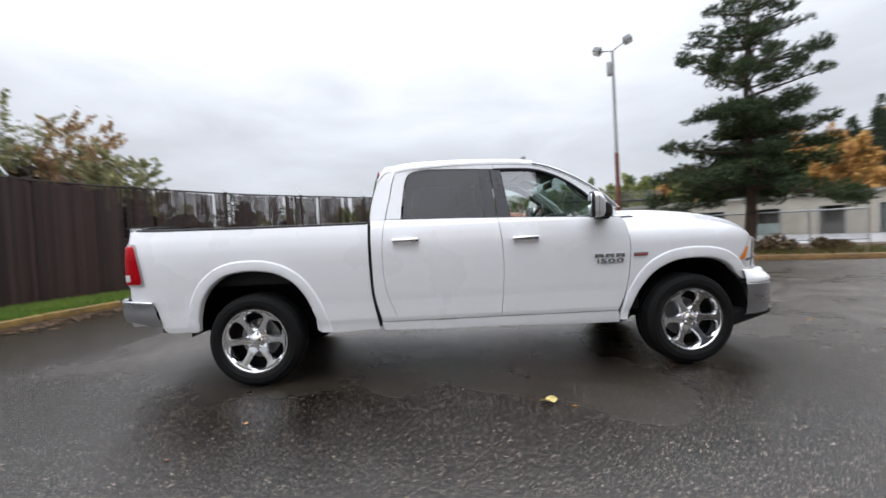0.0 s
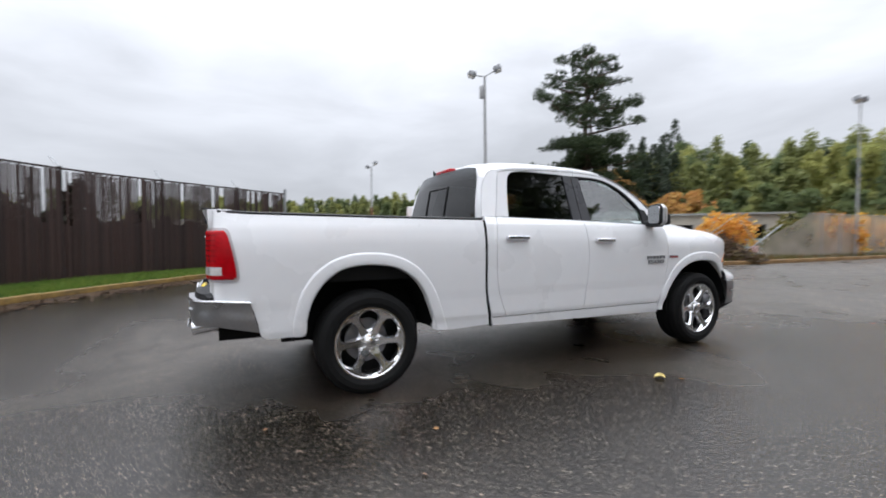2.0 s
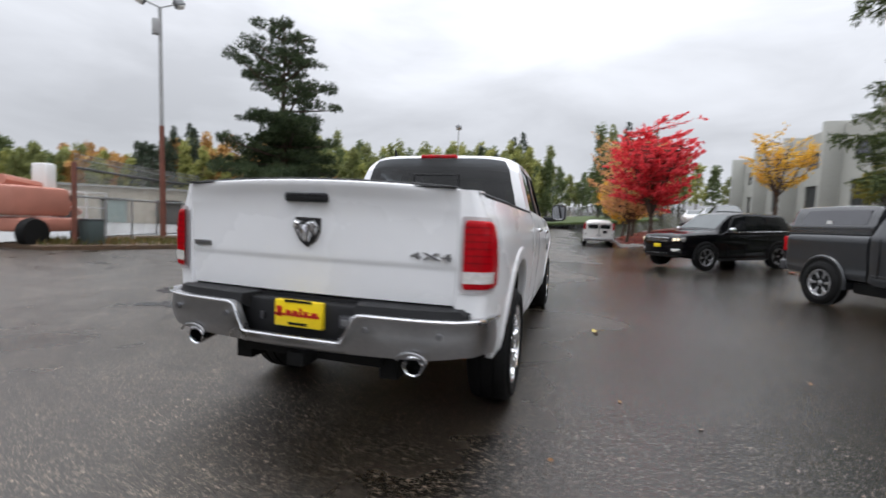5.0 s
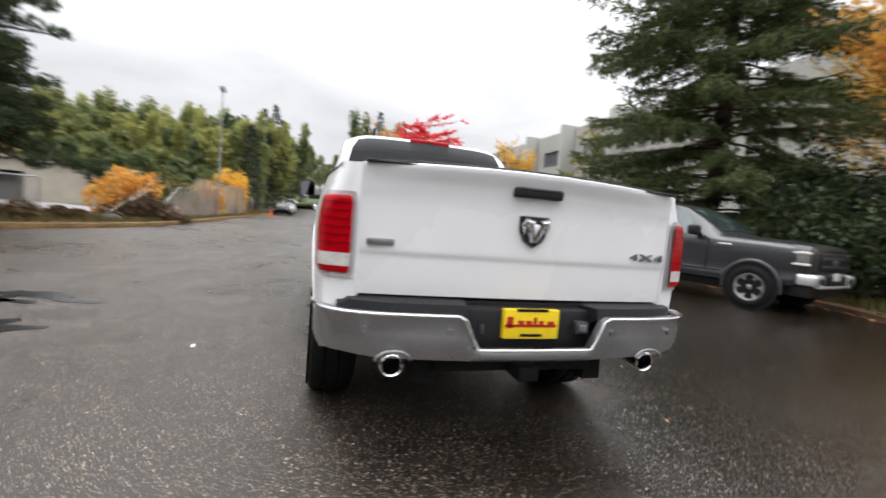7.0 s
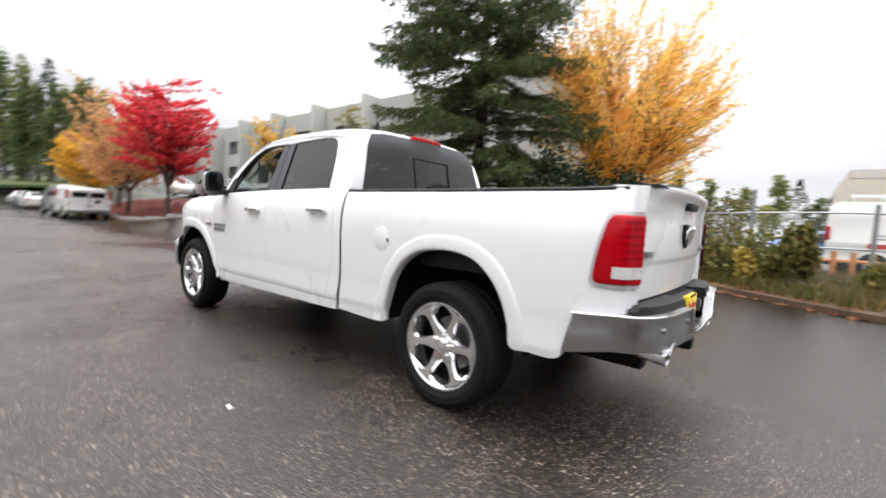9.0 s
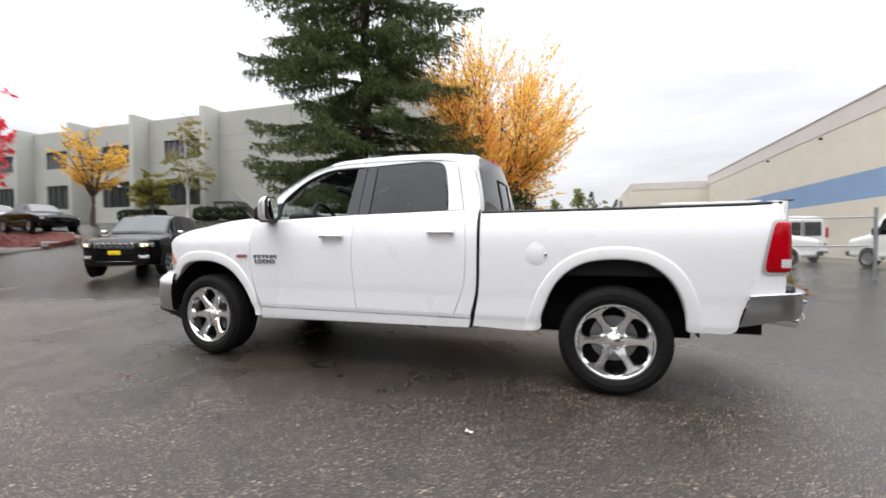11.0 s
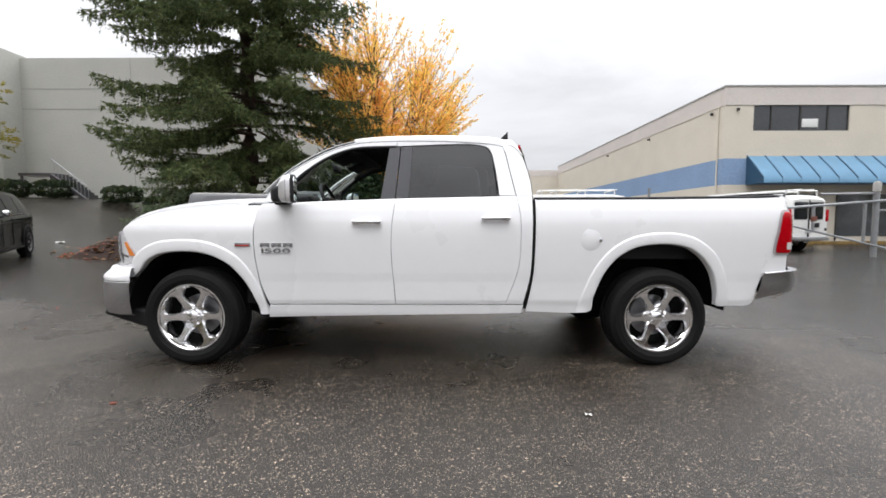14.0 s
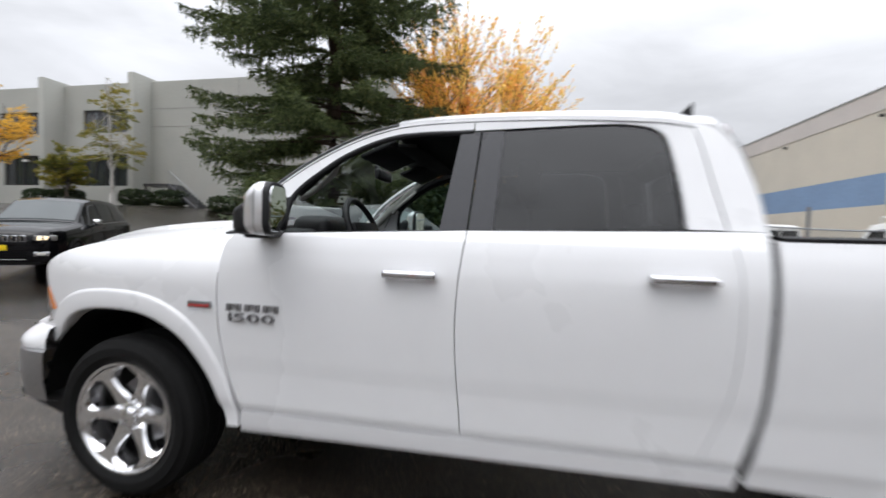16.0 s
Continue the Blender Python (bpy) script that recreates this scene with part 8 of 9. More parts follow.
def sedan(name, at, turn, paint, label, group="cars parked along the road"):
    root = thing(name, at, label, "car", group, turn=turn)
    h = Hull([(2.25, 0.62, 0.45, 0.62, 0.70, 0.52), (2.15, 0.80, 0.30, 0.74, 0.80, 0.66), (1.3, 0.88, 0.24, 0.88, 0.94, 0.72), (0.95, 0.89, 0.24, 0.91, 0.98, 0.70), (0.15, 0.89, 0.24, 0.93, 1.40, 0.56), (-0.7, 0.89, 0.24, 0.94, 1.42, 0.56), (-1.5, 0.88, 0.26, 0.95, 1.06, 0.66), (-2.15, 0.82, 0.34, 0.92, 1.0, 0.66), (-2.25, 0.74, 0.45, 0.80, 0.88, 0.60)])
    h.body("body", paint, root, 30)
    h.top("windscreen", 0.90, 0.20, 0.94, M_SHIELD, root)
    h.top("back_window", -0.80, -1.42, 0.9, M_BLKGL, root)
    for s in (1, -1):
        h.side("window", 0.65, -0.22, 0.12, 0.85, s, M_BLKGL, root, slant0=-0.40)
        h.side("window", -0.28, -1.15, 0.12, 0.85, s, M_BLKGL, root, slant1=0.35)
        part("headlamp", bbox(2.0, 2.2, min(s * 0.50, s * 0.78), max(s * 0.50, s * 0.78), 0.62, 0.74, 0.03), M_LAMPW, root)
        part("tail_lamp", bbox(-2.25, -2.1, min(s * 0.50, s * 0.80), max(s * 0.50, s * 0.80), 0.78, 0.92, 0.03), M_RED, root)
        for x in (1.35, -1.35):
            wheel_parts(root, x, s * 0.815, s, 0.32, 0.20, 0.21, M_ALLOY, 5, depth2=False)
    arches(h, root, (1.35, -1.35), 0.32, paint)
    return root


def heading(dx, dy):
    return math.degrees(math.atan2(dy, dx))


black = suv("black_suv", (11.75, -6.03, 0.15), 122.0, M_BLKCAR, "black sport utility car with chrome grille and yellow plate")
black.matrix_world = black.matrix_world @ pose(0, 0, 0, 0, 1.9, 0)
grey_pickup("grey_pickup", (3.30, -7.27, 0.0), heading(-0.965, -0.263), "dark grey pickup truck with a matching bed canopy")
van("white_van", (-13.1, -14.7, 0.0), heading(0.26, -0.97), "white work van with a roof rack parked before a warehouse", rack=True, H=2.12)
van("white_van", (-10.9, -22.5, 0.0), heading(0.05, -1.0), "white work van parked along a pale wall", H=2.1)
van("box_van", (-7.4, -17.6, 0.0), heading(-1.0, 0.06), "off-white tall van parked behind the wire fence", H=2.45, L=6.2, rack=True)
van("small_van", (28.9, -3.0, float(land(28.9, -3.0))), 0, "small white delivery van parked by the leaf island", H=1.75, L=4.3)
van("dark_van", (33.6, -3.2, float(land(33.6, -3.2))), 0, "grey and green van parked beside the island", paint=M_SILVER, H=1.9, L=5.0)
for x, y, p, lb, tn in ((47, -3.4, M_WHITEV, "white car parked along the far road", 0), (53, -3.6, M_SILVER, "silver car parked along the far road", 0), (59, -3.8, M_WHITEV, "white car parked along the far road", 0), (50, 5.0, M_BLKCAR, "dark car parked along the far road", 180),
                        (57, 5.0, M_WHITEV, "white car parked along the far road", 180), (63, 5.0, M_SILVER, "silver car parked along the far road", 180), (24.5, -9.9, M_BLKCAR, "black car parked above the island", 172),
                        (29.5, -10.6, M_SILVER, "silver car parked above the island", 170), (35.5, -10.8, M_WHITEV, "white car parked above the island", 170), (88, 6.5, M_WHITEV, "white car on the grass rise", 90), (89, 2.5, M_SILVER, "silver car on the grass rise", 90), (90, -5.5, M_WHITEV, "white car on the grass rise", 90),
                        (-3.6, -19.0, mat("blue_car_paint", (0.05, 0.16, 0.42), 0.25, var=0.08, coat=1.0), "blue car behind the wire fence", 5)):
    sedan("car", (x, y, float(land(x, y))), tn, p, lb)

# ---- buildings ----
M_CREAM = mat("cream_wall_paint", (0.62, 0.57, 0.48), 0.85, var=0.08, scale=0.6, fine=12, bump=0.1)
M_MAUVE = mat("pale_mauve_band", (0.60, 0.55, 0.51), 0.85, var=0.08, scale=0.6, fine=12)
M_BLUEW = mat("faded_blue_band", (0.21, 0.31, 0.47), 0.8, var=0.14, scale=0.5, fine=8)
M_AWN = mat("blue_metal_awning", (0.115, 0.245, 0.37), 0.45, 0.2, var=0.15, scale=2)
M_AWNS = mat("dark_blue_awning_seam", (0.03, 0.085, 0.15), 0.5, var=0.15)
M_GREYW = mat("grey_green_concrete", (0.40, 0.40, 0.365), 0.85, var=0.10, scale=0.5, fine=10, bump=0.1)
M_GREYD = mat("recessed_grey_wall", (0.30, 0.30, 0.28), 0.85, var=0.12, scale=0.6)
M_WINDK = mat("office_glass", (0.03, 0.034, 0.038), 0.08, var=0.3, scale=1.5, coat=1.0)
M_FRAME = mat("dark_window_frame", (0.03, 0.028, 0.026), 0.5, var=0.1)
M_BLIND = mat("grey_blind", (0.20, 0.21, 0.23), 0.6, var=0.2, scale=2, rand=0.4)
M_ORPNT = mat("orange_machine_paint", (0.72, 0.13, 0.03), 0.4, var=0.15)

# cream warehouse with the blue band and awning
BX, BY, BT = -15.0, -19.1, 8.25
wh = thing("warehouse", (BX, BY, 0), "cream warehouse with a blue band and blue metal awning", "building")
part("front_wall", bbox(-34, 0.0, -0.3, 0.0, 0, 3.1), M_CREAM, wh)
part("front_wall", bbox(-34, 0.0, -0.3, 0.0, 3.1, 4.5), M_BLUEW, wh)
part("front_wall", bbox(-34, 0.0, -0.3, 0.0, 4.5, 5.96), M_CREAM, wh)
for a, b in ((-1.53, 0.0), (-34, -6.60)):
    part("front_wall", bbox(a, b, -0.3, 0.0, 5.96, 7.3), M_CREAM, wh)
part("front_parapet", bbox(-34, 0.02, -0.3, 0.03, 7.3, BT), M_MAUVE, wh)
part("side_wall", bbox(-0.3, 0.0, -34.5, -0.3, 0, 3.1), M_CREAM, wh)
part("side_wall", bbox(-0.3, 0.0, -34.5, -0.3, 3.1, 4.5), M_BLUEW, wh)
part("side_wall", bbox(-0.3, 0.0, -34.5, -0.3, 4.5, 7.3), M_CREAM, wh)
part("side_parapet", bbox(-0.3, 0.03, -34.5, -0.3, 7.3, BT), M_MAUVE, wh)
part("wing_wall", bbox(0.0, 8.3, -34.8, -34.5, 0, 7.0), M_CREAM, wh)
part("wing_parapet", bbox(0.0, 8.33, -34.8, -34.47, 7.0, 7.8), M_MAUVE, wh)
part("wing_end", bbox(8.0, 8.3, -60, -34.8, 0, 7.8), M_CREAM, wh)
part("roof", bbox(-34, -0.3, -34.5, -0.3, 7.4, 7.5), M_GREYD, wh)
part("roof_edge", bbox(-34, 0.06, -0.34, 0.06, BT, BT + 0.08), M_GREYD, wh)
part("roof_edge", bbox(-0.34, 0.06, -34.5, -0.34, BT, BT + 0.08), M_GREYD, wh)
part("downpipe", cyl((0.05, -0.45, 0.1), (0.05, -0.45, 7.3), 0.04, n=8), M_CREAM, wh)
win = part("window_frame", bbox(-6.63, -1.50, -0.12, -0.06, 5.92, 6.0), M_FRAME, wh)
part("window_frame", bbox(-6.63, -1.50, -0.12, -0.06, 7.26, 7.33), M_FRAME, wh)
for x in (-6.60, -5.50, -4.05, -2.50, -1.53):
    part("mullion", bbox(x - 0.035, x + 0.035, -0.12, -0.05, 5.96, 7.3), M_FRAME, wh)
for a, b in zip((-6.60, -5.50, -4.05, -2.50), (-5.50, -4.05, -2.50, -1.53)):
    part("pane", bbox(a + 0.035, b - 0.035, -0.10, -0.09, 6.0, 7.26), M_WINDK, wh)
part("window_sign", bbox(-5.0, -4.15, -0.085, -0.06, 6.15, 6.6, 0.01), M_WHITEV, wh)
for k in range(15):
    x = -1.27 - 0.95 * k
    G = np.array([[(x - u, v[0], v[1]) for v in ((0.02, 4.62), (0.7, 3.99), (1.32, 3.34), (1.34, 3.10))] for u in (0.0, 0.93)])
    sheet("awning_panel", G, M_AWN, wh, flange=(0, -0.03, -0.02))
    part("awning_seam", tube([(x, 0.02, 4.64), (x, 0.7, 4.01), (x, 1.33, 3.36)], 0.032, 5), M_AWNS, wh)
bm = bmesh.new()
bm.faces.new([bm.verts.new(p) for p in ((-1.25, 0.01, 4.62), (-1.25, 1.32, 3.34), (-1.25, 1.34, 3.10), (-1.25, 0.01, 3.10))])
part("awning_end", bm, M_AWNS, wh, smooth=False)
for a, b, z in ((-5.0, -2.2, 2.6), (-9.4, -6.2, 2.6), (-13.5, -10.4, 2.6)):
    part("shop_window", bbox(a, b, 0.002, 0.03, 0.35, z), M_WINDK, wh)
    part("shop_frame", bbox(a - 0.06, a, 0.0, 0.06, 0.1, z + 0.06), M_FRAME, wh)
    part("shop_frame", bbox(b, b + 0.06, 0.0, 0.06, 0.1, z + 0.06), M_FRAME, wh)
for x, y in ((0.12, -1.0), (0.12, -8.5), (0.12, -16.5)):
    lp = part("wall_lamp", bbox(x - 0.1, x + 0.06, y - 0.07, y + 0.07, 6.98, 7.12, 0.03), M_FRAME, wh)
part("wall_lamp", bbox(-0.72, -0.58, 0.0, 0.14, 7.0, 7.14, 0.03), M_FRAME, wh)
for y in (-4.5, -11.0):
    part("roof_vent", cyl((-0.8, y, 7.5), (-0.8, y, 8.35), 0.13, n=10), M_GREYD, wh)

# grey office building with upright fins
LY, LT = -22.8, 11.75
of = thing("office_building", (27.9, LY - 1.5, 0), "grey concrete two-storey office with projecting upright fins", "building")
part("plain_wall", bbox(-18, -0.25, -0.4, 0.0, 0.5, LT), M_GREYW, of)
for z in (8.45, 9.75):
    part("wall_joint", bbox(-18, -0.25, 0.0, 0.012, z, z + 0.05), M_GREYD, of)
for x in (-7.5, -15.0):
    part("wall_joint", bbox(x, x + 0.04, 0.0, 0.012, 1.0, LT), M_GREYD, of)
for k in range(6):
    x = 7.95 * k
    part("fin", bbox(x - 0.25, x + 0.25, -0.4, 1.5, 1.0, 11.95, 0.02), M_GREYW, of)
    if k == 5:
        break
    part("wall_top", bbox(x + 0.25, x + 7.70, -0.4, 0.0, 9.85, LT), M_GREYW, of)
    part("spandrel", bbox(x + 0.25, x + 7.70, -0.4, 0.0, 6.5, 8.15), M_GREYW, of)
    part("base_wall", bbox(x + 0.25, x + 7.70, -0.4, 0.0, 1.0, 4.15), M_GREYW, of)
    for z0, z1, n in ((8.15, 9.85, 9), (4.15, 6.5, 6)):
        part("window_band", bbox(x + 0.25, x + 5.95, -0.30, -0.22, z0, z1), M_WINDK, of)
        part("wall_pier", bbox(x + 5.95, x + 7.70, -0.4, 0.0, z0, z1), M_GREYW, of)
        for i in range(n + 1):
            xx = x + 0.30 + 5.6 * i / n
            part("mullion", bbox(xx - 0.03, xx + 0.03, -0.24, -0.14, z0, z1), M_FRAME, of)
        if z0 > 7:
            for i in range(n):
                for q in range(3):
                    xx = x + 0.36 + 5.6 * i / n + q * 0.19
                    part("blind", bbox(xx, xx + 0.11, -0.225, -0.205, z0 + 0.08, z1 - 0.05), M_BLIND, of)
part("roof", bbox(-17.7, 39.9, -25, -0.4, 11.0, 11.1), M_GREYD, of)
part("end_wall", bbox(-18, -17.7, -25, -0.4, 0.5, LT), M_GREYW, of)
part("end_wall", bbox(39.9, 40.2, -25, 0.0, 0.5, LT), M_GREYW, of)
part("lobby_lamp", bbox(11.5, 11.9, -0.2, 0.05, 6.0, 6.18, 0.03), M_LAMPW, of)
st = thing("outside_stair", (21.2, LY + 0.75, 0), "outside dark steel stair with a pale handrail", "stair")
for i in range(10):
    part("step", bbox(0.22 * i, 0.22 * i + 0.26, -0.6, 0.6, 2.36 + 0.165 * i - 0.20, 2.42 + 0.165 * i), M_GREYP, st)
part("landing", bbox(2.2, 4.2, -0.6, 0.6, 3.86, 4.02), M_GREYP, st)
for x in (2.3, 4.1):
    part("landing_post", bbox(x - 0.05, x + 0.05, 0.45, 0.55, 2.3, 3.86), M_GREYP, st)
part("stringer", tube([(0.0, 0.6, 2.36), (2.2, 0.6, 3.94)], 0.07, 6), M_GREYP, st)
part("handrail", tube([(0.05, 0.58, 3.2), (2.2, 0.58, 4.85)], 0.028, 6), M_STEEL, st)
for i in range(11):
    part("baluster", cyl((0.22 * i + 0.05, 0.58, 2.40 + 0.165 * i), (0.22 * i + 0.05, 0.58, 3.22 + 0.165 * i), 0.018, n=5), M_STEEL, st)

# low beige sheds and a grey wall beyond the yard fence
# near-black: the shade inside the open bays is put into this colour
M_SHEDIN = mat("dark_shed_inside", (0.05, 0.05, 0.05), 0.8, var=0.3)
M_SHEDD = mat("pale_teal_door", (0.32, 0.40, 0.38), 0.6, var=0.2, scale=2)
M_SHEDW = mat("stained_beige_block", (0.44, 0.40, 0.33), 0.8, var=0.25, scale=0.8, fine=9, bump=0.3, bscale=25)
for x0, y0, turn, L, h, lb in ((37, 15.7, 128, 31, 2.9, "long low beige shed beyond the yard fence"), (14, 42, 160, 30, 2.7, "long low beige shed beyond the yard fence")):
    sh = thing("low_shed", (x0, y0, 0), lb, "building", turn=turn)
    # solid block close behind the bays, coloured as their shaded inside
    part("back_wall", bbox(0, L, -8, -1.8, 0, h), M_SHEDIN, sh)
    part("roof", bbox(-0.4, L + 0.4, -8.4, 0.4, h, h + 0.15), M_GREYD, sh)
    bays = [u for u in (1.4, 6.6, 9.7, 12.4, 16.2, 20.0, 24.0, 27.5) if u + 2.2 < L]
    ends = [0.0] + [v for u, w in zip(bays, (1.7, 1.7, 1.0, 1.5, 1.9, 1.9, 1.9, 1.6)) for v in (u, u + w)] + [L]
    for a, b in zip(ends[::2], ends[1::2]):
        part("wall", bbox(a, b, -1.79, 0, 0, h), M_SHEDW, sh)
    for k, (a, b) in enumerate(zip(ends[1:-1:2], ends[2:-1:2])):
        part("lintel", bbox(a, b, -0.3, -0.004, 2.05, h), M_SHEDW, sh)
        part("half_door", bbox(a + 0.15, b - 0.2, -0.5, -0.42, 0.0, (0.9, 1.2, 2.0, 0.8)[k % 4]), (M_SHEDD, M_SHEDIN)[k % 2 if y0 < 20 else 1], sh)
        part("bay_frame", bbox(a - 0.06, a + 0.06, -0.1, 0.05, 0, 2.1), M_CONC, sh)
        part("bay_frame", bbox(b - 0.06, b + 0.06, -0.1, 0.05, 0, 2.1), M_CONC, sh)
lot = verge("pale_lot", [(3.0, 15.5), (8.5, 16.3), (15, 15.3), (20, 12.3), (25, 10.2), (33, 19), (18, 38), (2, 38)], mat("pale_wet_concrete", (0.26, 0.26, 0.26), 0.35, var=0.2, scale=0.4, fine=6), 0.02, "pale wet concrete lot beyond the fence", "concrete lot")


# ---- poles, wire fences, gates and yard clutter ----
M_POLEG = mat("weathered_grey_pole", (0.36, 0.36, 0.36), 0.6, 0.2, var=0.2, scale=4)
M_LAMPH = mat("grey_lamp_housing", (0.17, 0.175, 0.18), 0.5, 0.3, var=0.15)
M_WIRE = mat("wire_grey", (0.20, 0.20, 0.20), 0.5, 0.5, var=0.2)


def mesh_mat(name, col, cover, scale):
    """Wire mesh: a woven diamond pattern that lets most of the view through."""
    m = bpy.data.materials.new(name)
    m.use_nodes = True
    nt = m.node_tree
    n, l = nt.nodes, nt.links
    b, out = n["Principled BSDF"], n["Material Output"]
    b.inputs["Base Color"].default_value = (*col, 1)
    b.inputs["Roughness"].default_value = 0.6
    tc = n.new("ShaderNodeTexCoord")
    nz = n.new("ShaderNodeTexNoise")
    nz.inputs["Scale"].default_value = scale
    l.new(tc.outputs["Object"], nz.inputs["Vector"])
    mr = n.new("ShaderNodeMapRange")
    for k, v in (("From Min", 0.3), ("From Max", 0.7), ("To Min", cover * 0.6), ("To Max", min(1, cover * 1.4))):
        mr.inputs[k].default_value = v
    l.new(nz.outputs[0], mr.inputs["Value"])
    tr = n.new("ShaderNodeBsdfTransparent")
    mx = n.new("ShaderNodeMixShader")
    l.new(mr.outputs[0], mx.inputs[0])
    l.new(tr.outputs[0], mx.inputs[1])
    l.new(b.outputs[0], mx.inputs[2])
    l.new(mx.outputs[0], out.inputs[0])
    return m


M_MESH = mesh_mat("wire_mesh", (0.42, 0.42, 0.40), 0.30, 1.2)
M_CLOTH = mesh_mat("shade_cloth_on_wire", (0.40, 0.36, 0.30), 0.52, 0.8)


def flood_pole(name, at, H, label, box=True, turn=0.0, lean=(0, 0), thin=1.0):
    root = thing(name, at, label, "light pole", turn=turn)
    part("lower_pole", tube([(0, 0, -0.1), (lean[0] * 0.5, lean[1] * 0.5, H * 0.5)], [0.11 * thin, 0.085 * thin], 12), M_RUST if thin == 1 else M_POLEG, root)
    part("upper_pole", tube([(lean[0] * 0.5, lean[1] * 0.5, H * 0.5), (lean[0], lean[1], H)], [0.075 * thin, 0.06 * thin], 12), M_POLEG, root)
    part("cross_arm", tube([(lean[0], lean[1] - 0.52, H + 0.30), (lean[0], lean[1], H), (lean[0], lean[1] + 0.52, H + 0.10)], 0.03, 8), M_POLEG, root)
    for y, z in ((-0.60, H + 0.36), (0.60, H + 0.14)):
        lm = part("lamp_head", bbox(-0.15, 0.15, -0.17, 0.17, -0.15, 0.13, 0.05, 3), M_LAMPH, root, "grey floodlight head")
        lm.matrix_local = pose(lean[0], lean[1] + y, z, 25 if y > 0 else -25, 20, 0)
        part("lens", bbox(-0.12, 0.12, -0.13, 0.13, -0.165, -0.148, 0.005), M_LAMPW, lm)
    if box:
        part("ballast_box", bbox(lean[0] - 0.13, lean[0] + 0.13, lean[1] + 0.04, lean[1] + 0.24, H - 1.0, H - 0.45, 0.02), M_POLEG, root)
    return root


flood_pole("flood_light_pole", (7.75, 13.65, 0.05), 8.65, "tall rusty and grey pole with two floodlights", True, 60, (0.15, 0.1))
flood_pole("flood_light_pole", (26.2, 7.2, 0.05), 7.9, "tall thin grey pole with two floodlights beside the road", False, 100, thin=0.6)
flood_pole("flood_light_pole", (8.1, 35.0, 0.0), 7.4, "distant pole with two floodlights", False, 20)
mound = verge("pole_mound", [(7.75 + 0.9 * math.cos(a), 13.65 + 0.7 * math.sin(a)) for a in np.linspace(0, 2 * math.pi, 14, endpoint=False)], M_DIRT, 0.22, "low earth mound round the pole foot", "mound")

# wire fence with shade cloth along the road
wf_ = thing("wire_fence", (0, 0, 0), "wire fence with faded tan shade cloth beside the road", "fence")
WF = [(20.2, 8.6), (22.0, 7.5), (25.0, 7.3), (29.0, 7.25), (33.0, 7.0)]
wc = curve(WF, 40)
G = np.array([[(x, y, 0.12 + t * 2.1) for t in np.linspace(0, 1, 4)] for i, (x, y) in enumerate(wc)])
for i in range(7):
    G[i, :, 2] = 0.12 + (G[i, :, 2] - 0.12) * (0.35 + 0.65 * i / 7)
sheet("shade_cloth", G, M_CLOTH, wf_)
for i in range(10, 41, 5):
    part("post", cyl((*wc[i], 0), (*wc[i], 2.3), 0.035, n=8), M_STEEL, wf_)
part("rail", tube([(x, y, 2.25) for x, y in wc[7:]], 0.02, 6), M_STEEL, wf_)
part("rail", tube([(x, y, 0.15) for x, y in wc], 0.02, 6), M_STEEL, wf_)
G = np.array([[(33.0 + 1.1 * u * (1 - 0.8 * t), 7.0 - 0.35 * u, 0.1 + 2.3 * t * (1 - 0.15 * u)) for t in np.linspace(0, 1, 4)] for u in np.linspace(0, 1, 4)])
sheet("end_panel", G, M_CLOTH, wf_)
part("end_brace", cyl((34.1, 6.65, 0.1), (33.2, 6.95, 2.4), 0.03, n=8), M_STEEL, wf_)
lean = thing("leaning_pipe", (18.2, 8.6, 0.1), "fallen grey pipe leaning over the soil", "pipe")
part("tube", tube([(0, 0, 0.15), (1.2, -0.3, 0.6), (2.6, -0.7, 1.6)], 0.03, 6), M_STEEL, lean)

# yard gate and low wire fence round the light pole
yg = thing("yard_fence", (0, 0, 0), "low wire yard fence with rusty rails and a tall gate post", "fence")
part("gate_post", cyl((4.0, 12.6, 0), (4.0, 12.6, 2.5), 0.065, n=10), M_RUST, yg)
YF = [(4.0, 12.6), (7.6, 14.05), (10.5, 14.4), (14.0, 13.6), (17.0, 12.0)]
yc = curve(YF, 30)
part("top_bar", tube([(x, y, 2.35) for x, y in yc[:15]], 0.035, 8), M_GREYP, yg)
for z in (2.6, 2.75):
    part("wire", tube([(x, y, z) for x, y in yc[:15]], 0.010, 4), M_WIRE, yg)
part("mid_bar", tube([(x, y, 1.52) for x, y in yc], 0.03, 8), M_STEEL, yg)
part("low_bar", tube([(x, y, 0.30) for x, y in yc], 0.025, 8), M_STEEL, yg)
for i in (3, 6, 9, 12, 15, 18, 22, 26, 30):
    part("post", cyl((*yc[i], 0), (*yc[i], 1.6), 0.03, n=8), M_STEEL, yg)
G = np.array([[(x, y, z) for z in (0.3, 0.9, 1.5)] for x, y in yc])
sheet("mesh", G, M_MESH, yg)
G = np.array([[(x, y + 0.01, z) for z in (1.52, 2.1, 2.76)] for x, y in yc[:15]])
sheet("mesh", G, M_MESH, yg)
bx = thing("utility_cabinet", (4.36, 12.42, 0), "dark green-grey steel utility cabinet by the gate post", "cabinet")
part("body", bbox(-0.22, 0.22, -0.20, 0.20, 0, 0.84, 0.02), mat("cabinet_green", (0.045, 0.062, 0.060), 0.5, var=0.15), bx)
part("lid", bbox(-0.24, 0.24, -0.22, 0.22, 0.84, 0.88, 0.02), M_GREYP, bx)

